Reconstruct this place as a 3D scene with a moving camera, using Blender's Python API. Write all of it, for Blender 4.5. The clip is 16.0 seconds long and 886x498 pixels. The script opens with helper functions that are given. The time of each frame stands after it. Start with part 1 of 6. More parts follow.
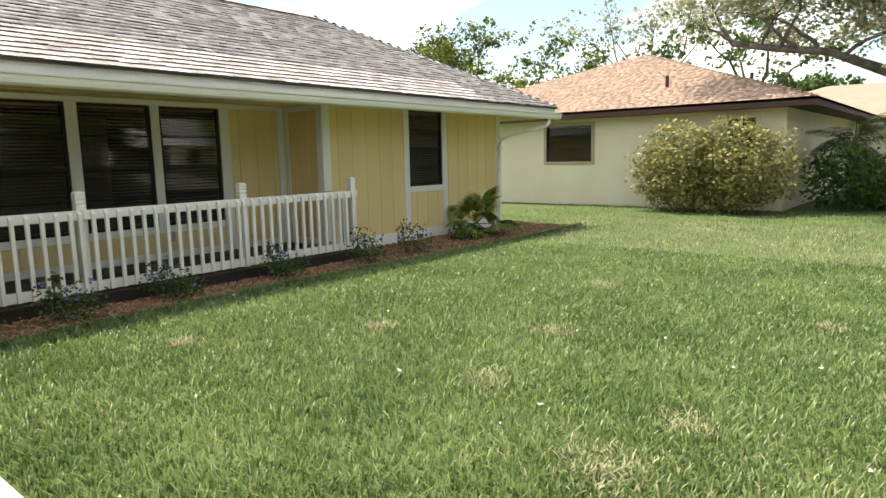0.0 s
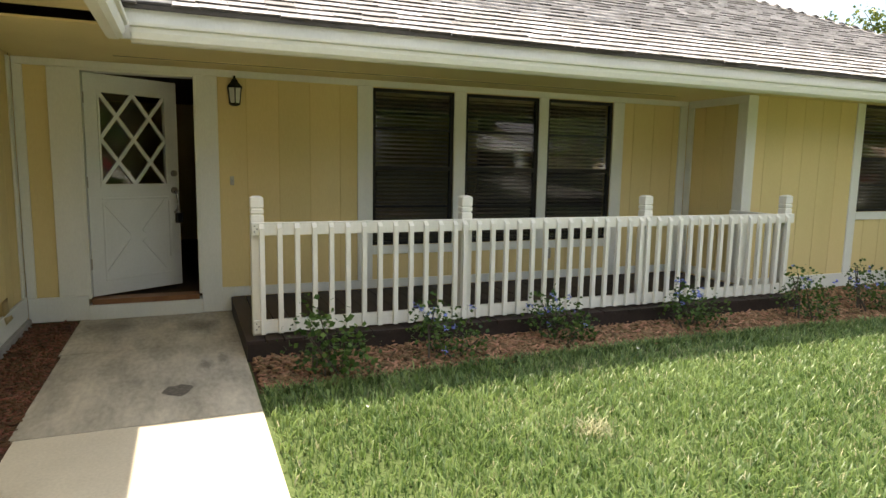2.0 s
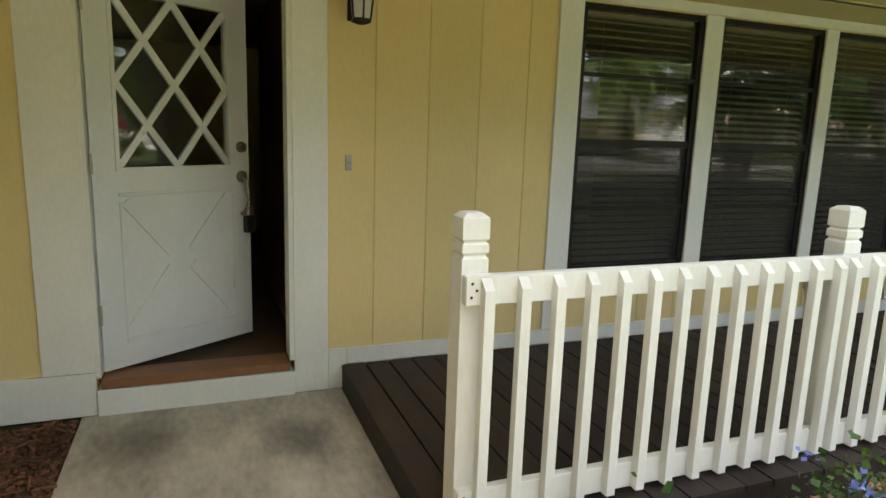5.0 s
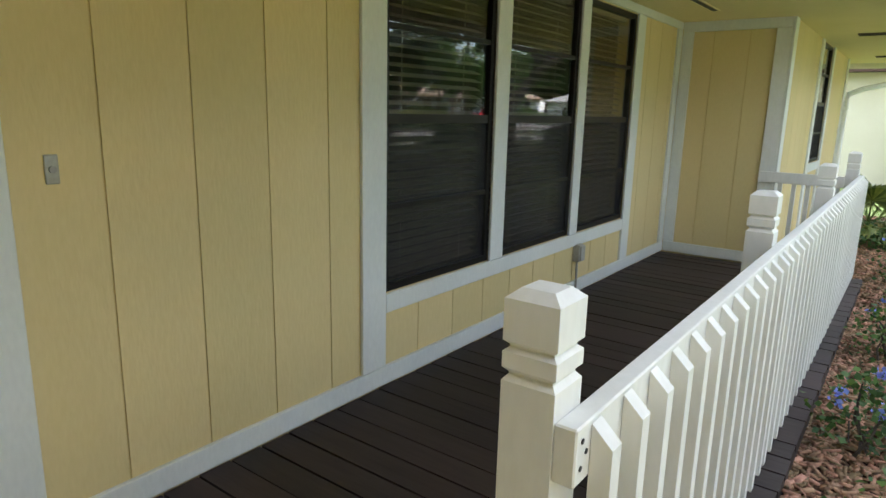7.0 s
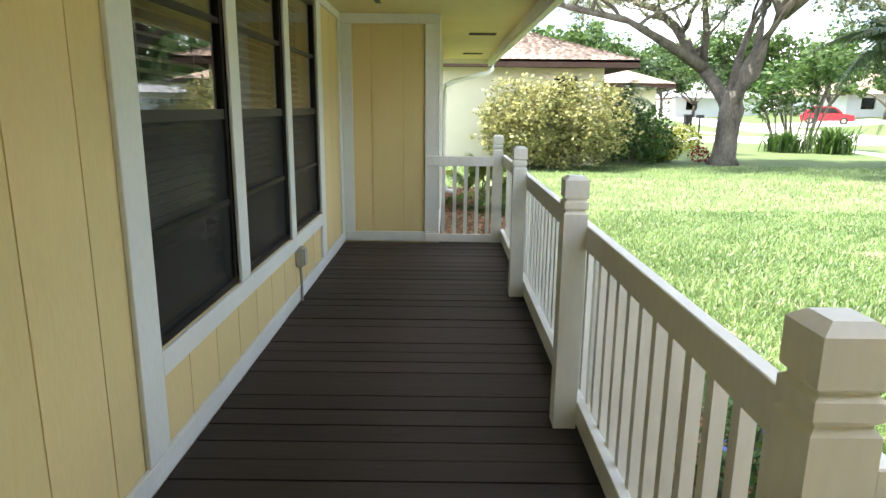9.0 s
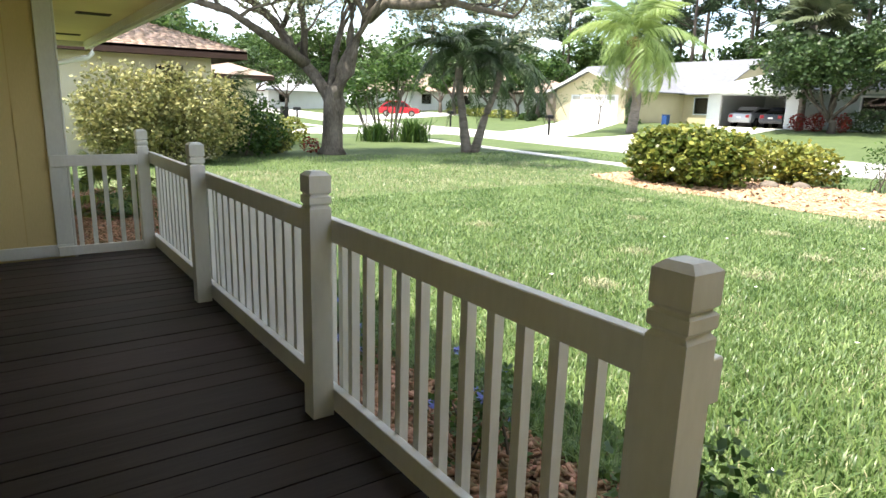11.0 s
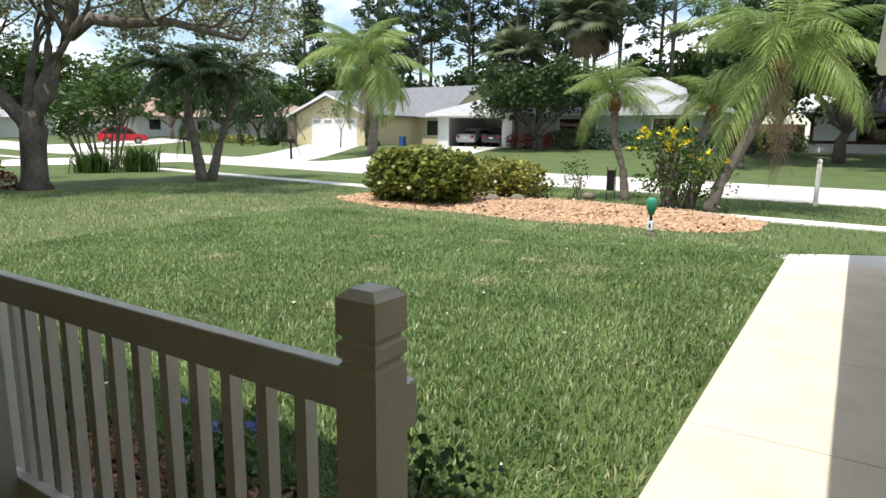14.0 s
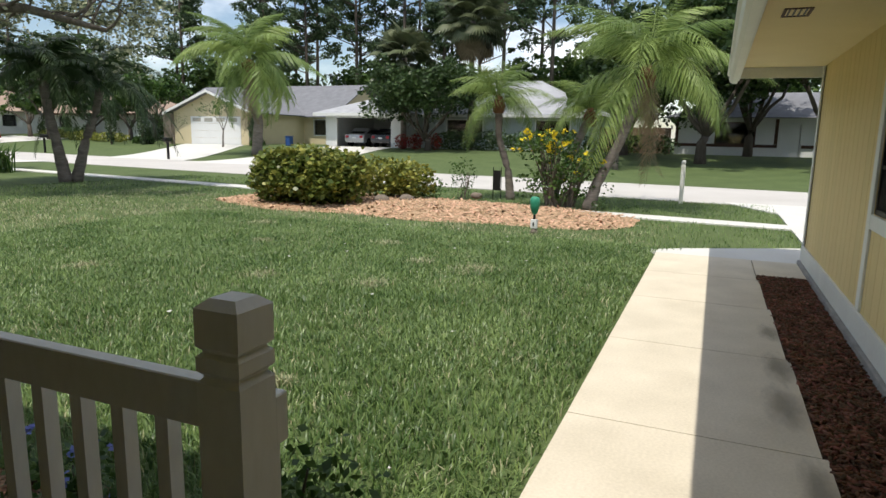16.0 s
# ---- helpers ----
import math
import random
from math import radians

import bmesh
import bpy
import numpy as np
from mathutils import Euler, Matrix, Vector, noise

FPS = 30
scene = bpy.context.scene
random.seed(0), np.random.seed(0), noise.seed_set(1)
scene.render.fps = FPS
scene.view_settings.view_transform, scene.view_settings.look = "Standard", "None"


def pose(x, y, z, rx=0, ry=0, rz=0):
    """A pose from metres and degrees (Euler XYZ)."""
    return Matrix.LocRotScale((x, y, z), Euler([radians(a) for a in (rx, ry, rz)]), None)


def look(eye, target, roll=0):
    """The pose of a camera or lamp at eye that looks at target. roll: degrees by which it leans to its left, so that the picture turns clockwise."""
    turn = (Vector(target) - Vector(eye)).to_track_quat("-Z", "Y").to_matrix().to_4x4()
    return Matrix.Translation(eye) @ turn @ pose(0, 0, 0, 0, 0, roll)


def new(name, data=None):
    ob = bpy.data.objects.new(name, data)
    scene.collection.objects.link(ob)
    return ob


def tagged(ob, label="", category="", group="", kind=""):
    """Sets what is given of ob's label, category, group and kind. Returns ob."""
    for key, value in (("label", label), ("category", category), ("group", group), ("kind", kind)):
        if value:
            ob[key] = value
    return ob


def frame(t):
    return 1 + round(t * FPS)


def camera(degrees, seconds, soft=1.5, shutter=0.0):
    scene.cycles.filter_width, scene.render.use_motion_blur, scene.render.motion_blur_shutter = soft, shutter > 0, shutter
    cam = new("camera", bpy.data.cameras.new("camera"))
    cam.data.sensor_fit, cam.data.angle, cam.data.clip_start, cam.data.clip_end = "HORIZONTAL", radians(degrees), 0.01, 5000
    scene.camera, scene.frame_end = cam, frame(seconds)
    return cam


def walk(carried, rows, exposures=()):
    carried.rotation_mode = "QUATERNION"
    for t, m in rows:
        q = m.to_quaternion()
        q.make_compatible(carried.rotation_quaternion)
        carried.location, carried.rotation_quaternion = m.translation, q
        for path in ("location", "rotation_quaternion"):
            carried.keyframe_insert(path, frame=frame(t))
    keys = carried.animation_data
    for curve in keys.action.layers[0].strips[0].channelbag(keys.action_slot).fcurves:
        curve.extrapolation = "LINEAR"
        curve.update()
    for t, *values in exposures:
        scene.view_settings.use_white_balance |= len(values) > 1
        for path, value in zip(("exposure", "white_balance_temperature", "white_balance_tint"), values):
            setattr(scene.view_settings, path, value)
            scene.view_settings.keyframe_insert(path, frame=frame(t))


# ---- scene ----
cam = camera(69.8, 16.0)
PATH = [
    (0, (0.716, 0.049, 1.478), (-0.541, 1.578, 1.19), -1.2),
    (0.5, (0.255, 0.235, 1.453), (-1.189, 1.589, 1.166), -0.9),
    (1, (-0.238, 0.392, 1.46), (-1.905, 1.458, 1.17), -0.6),
    (1.5, (-0.795, 0.47, 1.47), (-2.645, 1.182, 1.206), -0.0),
    (2, (-1.373, 0.516, 1.453), (-3.21, 1.263, 1.193), 1.0),
    (2.5, (-1.983, 0.478, 1.456), (-3.857, 1.119, 1.181), 0.8),
    (3, (-2.582, 0.379, 1.433), (-4.496, 0.881, 1.14), 1.1),
    (3.5, (-3.098, 0.291, 1.45), (-4.995, 0.825, 1.109), 1.5),
    (5.8, (-5.107, 0.1, 1.466), (-6.761, 1.164, 1.103), 2.1),
    (6, (-5.263, 0.073, 1.486), (-6.76, 1.344, 1.109), 2.7),
    (6.5, (-5.591, 0.105, 1.47), (-6.905, 1.559, 1.068), 1.9),
    (7, (-5.902, 0.158, 1.466), (-7.062, 1.73, 1.037), 1.4),
    (7.5, (-6.186, 0.155, 1.455), (-7.065, 1.897, 1.02), 2.3),
    (8, (-6.435, 0.14, 1.467), (-6.914, 2.035, 1.043), 2.3),
    (8.5, (-6.671, 0.196, 1.46), (-6.967, 2.125, 1.021), 0.7),
    (9, (-6.845, 0.225, 1.461), (-6.849, 2.177, 1.025), 0.6),
    (9.5, (-7.037, 0.233, 1.458), (-6.546, 2.123, 1.027), 1.7),
    (12, (-7.422, 0.364, 1.483), (-6.156, 1.854, 1.063), 0.9),
    (12.5, (-7.39, 0.361, 1.482), (-6.015, 1.761, 1.094), 0.9),
    (13, (-7.337, 0.343, 1.483), (-5.894, 1.678, 1.114), 0.7),
    (13.5, (-7.282, 0.314, 1.486), (-5.751, 1.55, 1.128), 0.4),
    (14, (-7.218, 0.281, 1.484), (-5.563, 1.347, 1.129), 0.6),
    (14.5, (-7.197, 0.236, 1.487), (-5.406, 1.054, 1.14), 1.1),
    (15, (-7.165, 0.236, 1.483), (-5.299, 0.861, 1.13), 1.3),
    (15.5, (-7.156, 0.233, 1.474), (-5.29, 0.863, 1.126), 0.5),
    (16, (-7.172, 0.262, 1.484), (-5.358, 1.029, 1.135), 1.1),
]
walk(cam, [(t, look(eye, target, roll)) for t, eye, target, roll in PATH],
     exposures=[(0.0, 0.88, 7600, 10), (1.5, 1.12, 7700, 10), (2.5, 1.40, 7900, 10), (3.5, 1.93, 8300, 10), (6.0, 1.94, 6700, 10), (7.5, 1.96, 6500, 10), (8.4, 2.18, 6600, 10), (9.0, 2.22, 6600, 10),
                (9.7, 1.94, 6600, 10), (12.0, 1.22, 6800, 10), (13.0, 0.95, 6700, 10), (14.5, 0.15, 6600, 10), (16.0, -0.04, 6600, 10)])

# ---- light ----
SUN = Vector((-0.93, -0.02, 2.43)).normalized()
world = bpy.data.worlds.new("sky")
scene.world = world
world.use_nodes = True
wn, wl = world.node_tree.nodes, world.node_tree.links
sky = wn.new("ShaderNodeTexSky")
sky.sky_type, sky.sun_disc = "NISHITA", False
sky.sun_elevation = math.asin(SUN.z)
sky.sun_rotation = math.atan2(SUN.x, SUN.y)
sky.air_density, sky.dust_density = 1.0, 0.6
wco = wn.new("ShaderNodeTexCoord")
wmap = wn.new("ShaderNodeMapping")
wmap.inputs["Scale"].default_value = (1.0, 1.0, 2.6)
wcl = wn.new("ShaderNodeTexNoise")
wcl.inputs["Scale"].default_value, wcl.inputs["Detail"].default_value = 2.6, 7
wcl.inputs["Roughness"].default_value = 0.55
wrm = wn.new("ShaderNodeValToRGB")
wrm.color_ramp.elements[0].position, wrm.color_ramp.elements[1].position = 0.45, 0.63
wmx = wn.new("ShaderNodeMix")
wmx.data_type = "RGBA"
wmx.inputs["B"].default_value = (10.0, 10.3, 10.8, 1)
wl.new(wco.outputs["Generated"], wmap.inputs["Vector"])
wl.new(wmap.outputs["Vector"], wcl.inputs["Vector"])
wl.new(wcl.outputs["Fac"], wrm.inputs["Fac"])
wl.new(wrm.outputs["Color"], wmx.inputs["Factor"])
wl.new(sky.outputs["Color"], wmx.inputs["A"])
wl.new(wmx.outputs["Result"], wn["Background"].inputs["Color"])
wn["Background"].inputs["Strength"].default_value = 0.14
sun = new("sun", bpy.data.lights.new("sun", "SUN"))
sun.data.energy, sun.data.angle, sun.data.color = 4.2, radians(0.55), (1.0, 0.95, 0.87)
sun.matrix_world = look(SUN * 50, (0, 0, 0))


# ---- materials ----
def surface(name, dark, light, rough=0.8, scale=3.0, bump=0.0, fine=60.0, rand="", spread=0.25, metal=0.0, stretch=(1, 1, 1),
            through_light=0.0, spec=0.3, coarse=0.6):
    """Two-scale noise between two colours, fine relief, and an own tone for each piece (rand: 'object' or 'island')."""
    m = bpy.data.materials.new(name)
    m.use_nodes = True
    n, l = m.node_tree.nodes, m.node_tree.links
    b = n["Principled BSDF"]
    geo = n.new("ShaderNodeNewGeometry")
    mp = n.new("ShaderNodeMapping")
    mp.inputs["Scale"].default_value = stretch
    l.new(geo.outputs["Position"], mp.inputs["Vector"])
    big, small = n.new("ShaderNodeTexNoise"), n.new("ShaderNodeTexNoise")
    big.inputs["Scale"].default_value, small.inputs["Scale"].default_value = scale, fine
    big.inputs["Detail"].default_value, small.inputs["Detail"].default_value = 5, 3
    l.new(mp.outputs["Vector"], big.inputs["Vector"])
    l.new(mp.outputs["Vector"], small.inputs["Vector"])
    add = n.new("ShaderNodeMix")
    add.inputs["Factor"].default_value = 1 - coarse
    l.new(big.outputs["Fac"], add.inputs["A"])
    l.new(small.outputs["Fac"], add.inputs["B"])
    rg = n.new("ShaderNodeMapRange")
    rg.inputs["From Min"].default_value, rg.inputs["From Max"].default_value = 0.32, 0.68
    l.new(add.outputs["Result"], rg.inputs["Value"])
    fac = rg.outputs["Result"]
    mix = n.new("ShaderNodeMix")
    mix.data_type = "RGBA"
    mix.inputs["A"].default_value, mix.inputs["B"].default_value = (*dark, 1), (*light, 1)
    l.new(fac, mix.inputs["Factor"])
    col = mix.outputs["Result"]
    if rand:
        if rand == "object":
            src = n.new("ShaderNodeObjectInfo").outputs["Random"]
        else:
            src = geo.outputs["Random Per Island"]
        hsv = n.new("ShaderNodeHueSaturation")
        vr = n.new("ShaderNodeMapRange")
        vr.inputs["To Min"].default_value, vr.inputs["To Max"].default_value = 1 - spread, 1 + spread
        l.new(src, vr.inputs["Value"])
        l.new(vr.outputs["Result"], hsv.inputs["Value"])
        hr = n.new("ShaderNodeMapRange")
        hr.inputs["To Min"].default_value, hr.inputs["To Max"].default_value = 0.5 + spread * 0.05, 0.5 - spread * 0.05
        l.new(src, hr.inputs["Value"])
        l.new(hr.outputs["Result"], hsv.inputs["Hue"])
        l.new(col, hsv.inputs["Color"])
        col = hsv.outputs["Color"]
    l.new(col, b.inputs["Base Color"])
    b.inputs["Roughness"].default_value, b.inputs["Metallic"].default_value = rough, metal
    b.inputs["Specular IOR Level"].default_value = spec
    if bump:
        bp = n.new("ShaderNodeBump")
        bp.inputs["Strength"].default_value, bp.inputs["Distance"].default_value = bump, 0.01
        l.new(add.outputs["Result"], bp.inputs["Height"])
        l.new(bp.outputs["Normal"], b.inputs["Normal"])
    if through_light:
        tr = n.new("ShaderNodeBsdfTranslucent")
        l.new(col, tr.inputs["Color"])
        ms = n.new("ShaderNodeMixShader")
        ms.inputs["Fac"].default_value = through_light
        l.new(b.outputs["BSDF"], ms.inputs[1])
        l.new(tr.outputs["BSDF"], ms.inputs[2])
        l.new(ms.outputs["Shader"], n["Material Output"].inputs["Surface"])
    return m


def glass_material(name, tint, rough=0.0):
    m = bpy.data.materials.new(name)
    m.use_nodes = True
    b = m.node_tree.nodes["Principled BSDF"]
    b.inputs["Base Color"].default_value = (*tint, 1)
    b.inputs["Transmission Weight"].default_value, b.inputs["Roughness"].default_value, b.inputs["IOR"].default_value = 1.0, rough, 1.5
    return m


M = {
    "siding": surface("yellow_paint", (0.65, 0.515, 0.25), (0.72, 0.585, 0.295), 0.7, 1.2, 0.25, 90, "object", 0.05, stretch=(1, 1, 0.25)),
    "groove": surface("groove_paint", (0.56, 0.41, 0.175), (0.62, 0.47, 0.21), 0.85, 4),
    "trim": surface("white_trim_paint", (0.65, 0.66, 0.615), (0.75, 0.76, 0.71), 0.55, 2.5, 0.12, 70, stretch=(1, 1, 0.4)),
    "rail": surface("white_rail_paint", (0.70, 0.69, 0.63), (0.80, 0.79, 0.74), 0.5, 4, 0.15, 45, "object", 0.03, stretch=(1, 1, 0.3)),
    "soffit": surface("cream_soffit_paint", (0.68, 0.57, 0.30), (0.75, 0.64, 0.36), 0.75, 1.5, 0.1, 60),
    "deck": surface("brown_deck_stain", (0.024, 0.0155, 0.013), (0.042, 0.029, 0.025), 0.62, 6, 0.3, 40, "object", 0.22, stretch=(0.12, 1, 1)),
    "joist": surface("dark_timber", (0.012, 0.009, 0.008), (0.02, 0.015, 0.013), 0.9, 5),
    "gutter": surface("white_gutter", (0.69, 0.695, 0.64), (0.77, 0.775, 0.72), 0.4, 2, 0.05, 40),
    "shingle": surface("grey_shingle", (0.24, 0.225, 0.222), (0.54, 0.51, 0.505), 0.95, 5.5, 0.5, 30, "island", 0.30, stretch=(1, 0.6, 1), coarse=0.5),
    "shingle_piece": surface("grey_shingle_piece", (0.24, 0.225, 0.222), (0.54, 0.51, 0.505), 0.95, 5.5, 0.5, 30, "object", 0.30, stretch=(1, 0.6, 1), coarse=0.5),
    # roof underlay, also the painted shadow lines on the shingles' front edges
    "felt_and_shadow": surface("roof_felt_and_tab_shadow", (0.06, 0.055, 0.05), (0.09, 0.08, 0.075), 0.95, 9),
    "red_shingle": surface("tan_shingle", (0.34, 0.235, 0.18), (0.50, 0.37, 0.29), 0.95, 5, 0.4, 60, "island", 0.16),
    "tan_roof": surface("far_tan_roof", (0.30, 0.22, 0.17), (0.38, 0.29, 0.23), 0.95, 2, 0.2, 25),
    "slate_roof": surface("far_slate_roof", (0.15, 0.155, 0.17), (0.22, 0.225, 0.24), 0.95, 2, 0.2, 25),
    "grey_roof": surface("far_grey_roof", (0.30, 0.31, 0.33), (0.42, 0.43, 0.45), 0.95, 2, 0.2, 25, "island", 0.08),
    "bronze": surface("dark_bronze", (0.012, 0.010, 0.009), (0.02, 0.017, 0.015), 0.4, 8, metal=0.4),
    "blind": surface("brown_blind", (0.42, 0.34, 0.24), (0.50, 0.41, 0.30), 0.6, 5),
    "screen": surface("dark_screen", (0.010, 0.009, 0.008), (0.016, 0.014, 0.013), 0.8, 5),
    "glass": glass_material("window_glass", (0.80, 0.82, 0.80)),
    # unlit look of the rooms is put into this dark colour
    "room": surface("dim_room_tone", (0.10, 0.07, 0.045), (0.13, 0.09, 0.06), 0.8, 2),
    "wood": surface("brown_wood", (0.19, 0.085, 0.040), (0.30, 0.15, 0.075), 0.45, 4, 0.1, 40, stretch=(1, 0.2, 0.2)),
    "door": surface("white_door_paint", (0.62, 0.64, 0.62), (0.70, 0.72, 0.70), 0.4, 3, 0.04, 50),
    "chrome": surface("aged_nickel", (0.30, 0.28, 0.25), (0.42, 0.40, 0.36), 0.3, 20, metal=0.9),
    "black": surface("black_metal", (0.012, 0.012, 0.012), (0.022, 0.021, 0.02), 0.45, 10, metal=0.3),
    "grey_box": surface("grey_metal", (0.33, 0.32, 0.28), (0.44, 0.43, 0.38), 0.5, 15, metal=0.3),
    "walk": surface("path_concrete", (0.54, 0.485, 0.38), (0.70, 0.635, 0.51), 0.85, 2.2, 0.15, 60, "object", 0.04),
    "walk_old": surface("stained_concrete", (0.30, 0.272, 0.222), (0.62, 0.565, 0.46), 0.85, 4.0, 0.3, 26, coarse=0.66, stretch=(0.5, 1.2, 1)),
    "road": surface("pale_road", (0.46, 0.44, 0.41), (0.56, 0.54, 0.51), 0.9, 0.4, 0.1, 30),
    "kerb": surface("pale_concrete", (0.58, 0.57, 0.53), (0.68, 0.67, 0.63), 0.85, 1.5, 0.1, 40),
    "stain": surface("oil_stain", (0.10, 0.088, 0.075), (0.20, 0.18, 0.15), 0.8, 30),
    "soil": surface("soil", (0.045, 0.022, 0.012), (0.10, 0.05, 0.025), 0.95, 8, 0.6, 50),
    "mulch": surface("bark_chips", (0.16, 0.085, 0.045), (0.40, 0.25, 0.145), 0.9, 14, 0.3, 80, "island", 0.5),
    # deeper red-brown chips for the bed along the garage wall
    "mulch_dark": surface("dark_bark_chips", (0.060, 0.026, 0.014), (0.20, 0.098, 0.052), 0.9, 5, 0.3, 80, "island", 0.55),
    "rock_pale": surface("rough_footing", (0.22, 0.215, 0.20), (0.36, 0.35, 0.33), 0.95, 6, 0.8, 40),
    "fence_wood": surface("weathered_fence", (0.13, 0.085, 0.055), (0.23, 0.155, 0.10), 0.9, 3, 0.3, 30, "object", 0.2, stretch=(1, 1, 0.2)),
    "mulch_pale": surface("pale_bark_chips", (0.40, 0.25, 0.15), (0.62, 0.43, 0.28), 0.9, 14, 0.3, 80, "island", 0.35),
    "ground": surface("lawn_ground", (0.055, 0.086, 0.026), (0.115, 0.155, 0.055), 0.9, 0.9, 0.6, 35, coarse=0.45),
    "grass": surface("grass_blades", (0.088, 0.168, 0.042), (0.255, 0.36, 0.135), 0.38, 0.9, 0, 7, "island", 0.42, through_light=0.40, spec=0.45),
    "grass_dry": surface("dry_grass_blades", (0.30, 0.30, 0.16), (0.55, 0.54, 0.35), 0.7, 2, 0, 20, "island", 0.3, through_light=0.25),
    "leaf": surface("shrub_leaf", (0.040, 0.085, 0.020), (0.085, 0.16, 0.035), 0.45, 3, 0, 20, "island", 0.45, through_light=0.3),
    "leaf_hedge": surface("glossy_hedge_leaf", (0.06, 0.105, 0.02), (0.21, 0.25, 0.055), 0.35, 4, 0, 20, "island", 0.5, through_light=0.25),
    "leaf_dark": surface("dark_leaf", (0.028, 0.058, 0.02), (0.07, 0.115, 0.036), 0.4, 2, 0, 15, "island", 0.45, through_light=0.2),
    "leaf_gold": surface("variegated_leaf", (0.13, 0.17, 0.03), (0.34, 0.34, 0.08), 0.4, 3, 0, 20, "island", 0.5, through_light=0.3),
    "leaf_fan": surface("fan_palm_leaf", (0.055, 0.075, 0.035), (0.14, 0.165, 0.085), 0.5, 2, 0, 20, "object", 0.35, through_light=0.2),
    "leaf_pale": surface("pale_variegated_leaf", (0.17, 0.19, 0.06), (0.42, 0.40, 0.17), 0.5, 2, 0, 20, "island", 0.5, through_light=0.3),
    "leaf_oak": surface("sparse_pale_leaf", (0.24, 0.27, 0.155), (0.50, 0.52, 0.37), 0.5, 2, 0, 20, "island", 0.5, through_light=0.35),
    "leaf_pine": surface("pine_needles", (0.045, 0.080, 0.038), (0.10, 0.15, 0.072), 0.6, 0.6, 0, 8, "island", 0.4, through_light=0.2),
    "leaf_far": surface("far_foliage", (0.04, 0.085, 0.02), (0.10, 0.165, 0.045), 0.6, 0.4, 0, 5, "island", 0.4, through_light=0.3),
    "frond": surface("palm_frond", (0.12, 0.19, 0.045), (0.27, 0.36, 0.11), 0.45, 2, 0, 20, "object", 0.25, through_light=0.35),
    "frond_dark": surface("dark_palm_frond", (0.022, 0.045, 0.016), (0.06, 0.10, 0.036), 0.4, 2, 0, 20, "object", 0.25, through_light=0.2),
    "red_leaf": surface("red_leaf", (0.14, 0.02, 0.015), (0.32, 0.06, 0.03), 0.5, 3, 0, 20, "island", 0.5, through_light=0.25),
    "blue_flower": surface("blue_petal", (0.16, 0.20, 0.62), (0.30, 0.36, 0.80), 0.6, 20, rand="island", spread=0.2, through_light=0.3),
    "yellow_flower": surface("yellow_petal", (0.85, 0.66, 0.03), (0.92, 0.76, 0.06), 0.6, 20, rand="island", spread=0.05, through_light=0.3),
    "bark": surface("rough_bark", (0.050, 0.040, 0.032), (0.13, 0.11, 0.09), 0.95, 5, 0.8, 30, stretch=(1, 1, 0.3)),
    "bark_pale": surface("grey_bark", (0.09, 0.075, 0.06), (0.21, 0.18, 0.15), 0.95, 5, 0.7, 30, stretch=(1, 1, 0.35)),
    "bark_oak": surface("gnarled_bark", (0.05, 0.042, 0.034), (0.20, 0.175, 0.145), 0.95, 4, 1.0, 22, stretch=(1, 1, 0.4)),
    "bark_palm": surface("palm_bark", (0.10, 0.085, 0.07), (0.24, 0.21, 0.18), 0.95, 6, 0.7, 25, stretch=(0.4, 0.4, 1.6)),
    "fibre": surface("brown_palm_fibre", (0.09, 0.045, 0.022), (0.18, 0.09, 0.045), 0.95, 12, 0.6, 50),
    "cream_wall": surface("cream_stucco", (0.62, 0.585, 0.43), (0.70, 0.665, 0.51), 0.9, 1.2, 0.25, 45),
    "stone_frame": surface("tan_frame", (0.33, 0.27, 0.20), (0.42, 0.35, 0.26), 0.8, 4, 0.1, 40),
    "fascia": surface("brown_fascia", (0.055, 0.028, 0.020), (0.085, 0.045, 0.032), 0.7, 4),
    "white_wall": surface("white_stucco", (0.66, 0.67, 0.66), (0.74, 0.75, 0.74), 0.85, 1, 0.1, 30),
    "blue_wall": surface("blue_grey_siding", (0.36, 0.42, 0.42), (0.44, 0.50, 0.50), 0.85, 1, 0.1, 30),
    "beige_wall": surface("beige_siding", (0.55, 0.47, 0.30), (0.63, 0.55, 0.36), 0.85, 1, 0.1, 30),
    "green_plastic": surface("green_plastic", (0.03, 0.22, 0.13), (0.05, 0.30, 0.18), 0.35, 6),
    "white_plastic": surface("white_plastic", (0.72, 0.72, 0.70), (0.80, 0.80, 0.78), 0.4, 6),
    "rock": surface("grey_rock", (0.12, 0.10, 0.08), (0.24, 0.20, 0.16), 0.95, 9, 0.6, 40),
    "red_car": surface("red_car_paint", (0.36, 0.012, 0.02), (0.44, 0.02, 0.03), 0.25, 2, spec=0.6),
    "silver_car": surface("silver_car_paint", (0.45, 0.46, 0.48), (0.52, 0.53, 0.55), 0.3, 2, metal=0.4),
    "dark_car": surface("dark_car_paint", (0.03, 0.033, 0.045), (0.045, 0.05, 0.06), 0.25, 2, spec=0.6),
    "tyre": surface("tyre_rubber", (0.012, 0.012, 0.012), (0.022, 0.022, 0.022), 0.85, 10),
    "lamp_glass": surface("frosted_lamp_glass", (0.55, 0.56, 0.55), (0.66, 0.67, 0.66), 0.25, 5),
    "dead_frond": surface("dead_frond", (0.16, 0.12, 0.07), (0.26, 0.21, 0.13), 0.8, 4, rand="object", spread=0.2),
    "blue_bin": surface("blue_plastic", (0.02, 0.06, 0.20), (0.03, 0.09, 0.28), 0.5, 4),
}


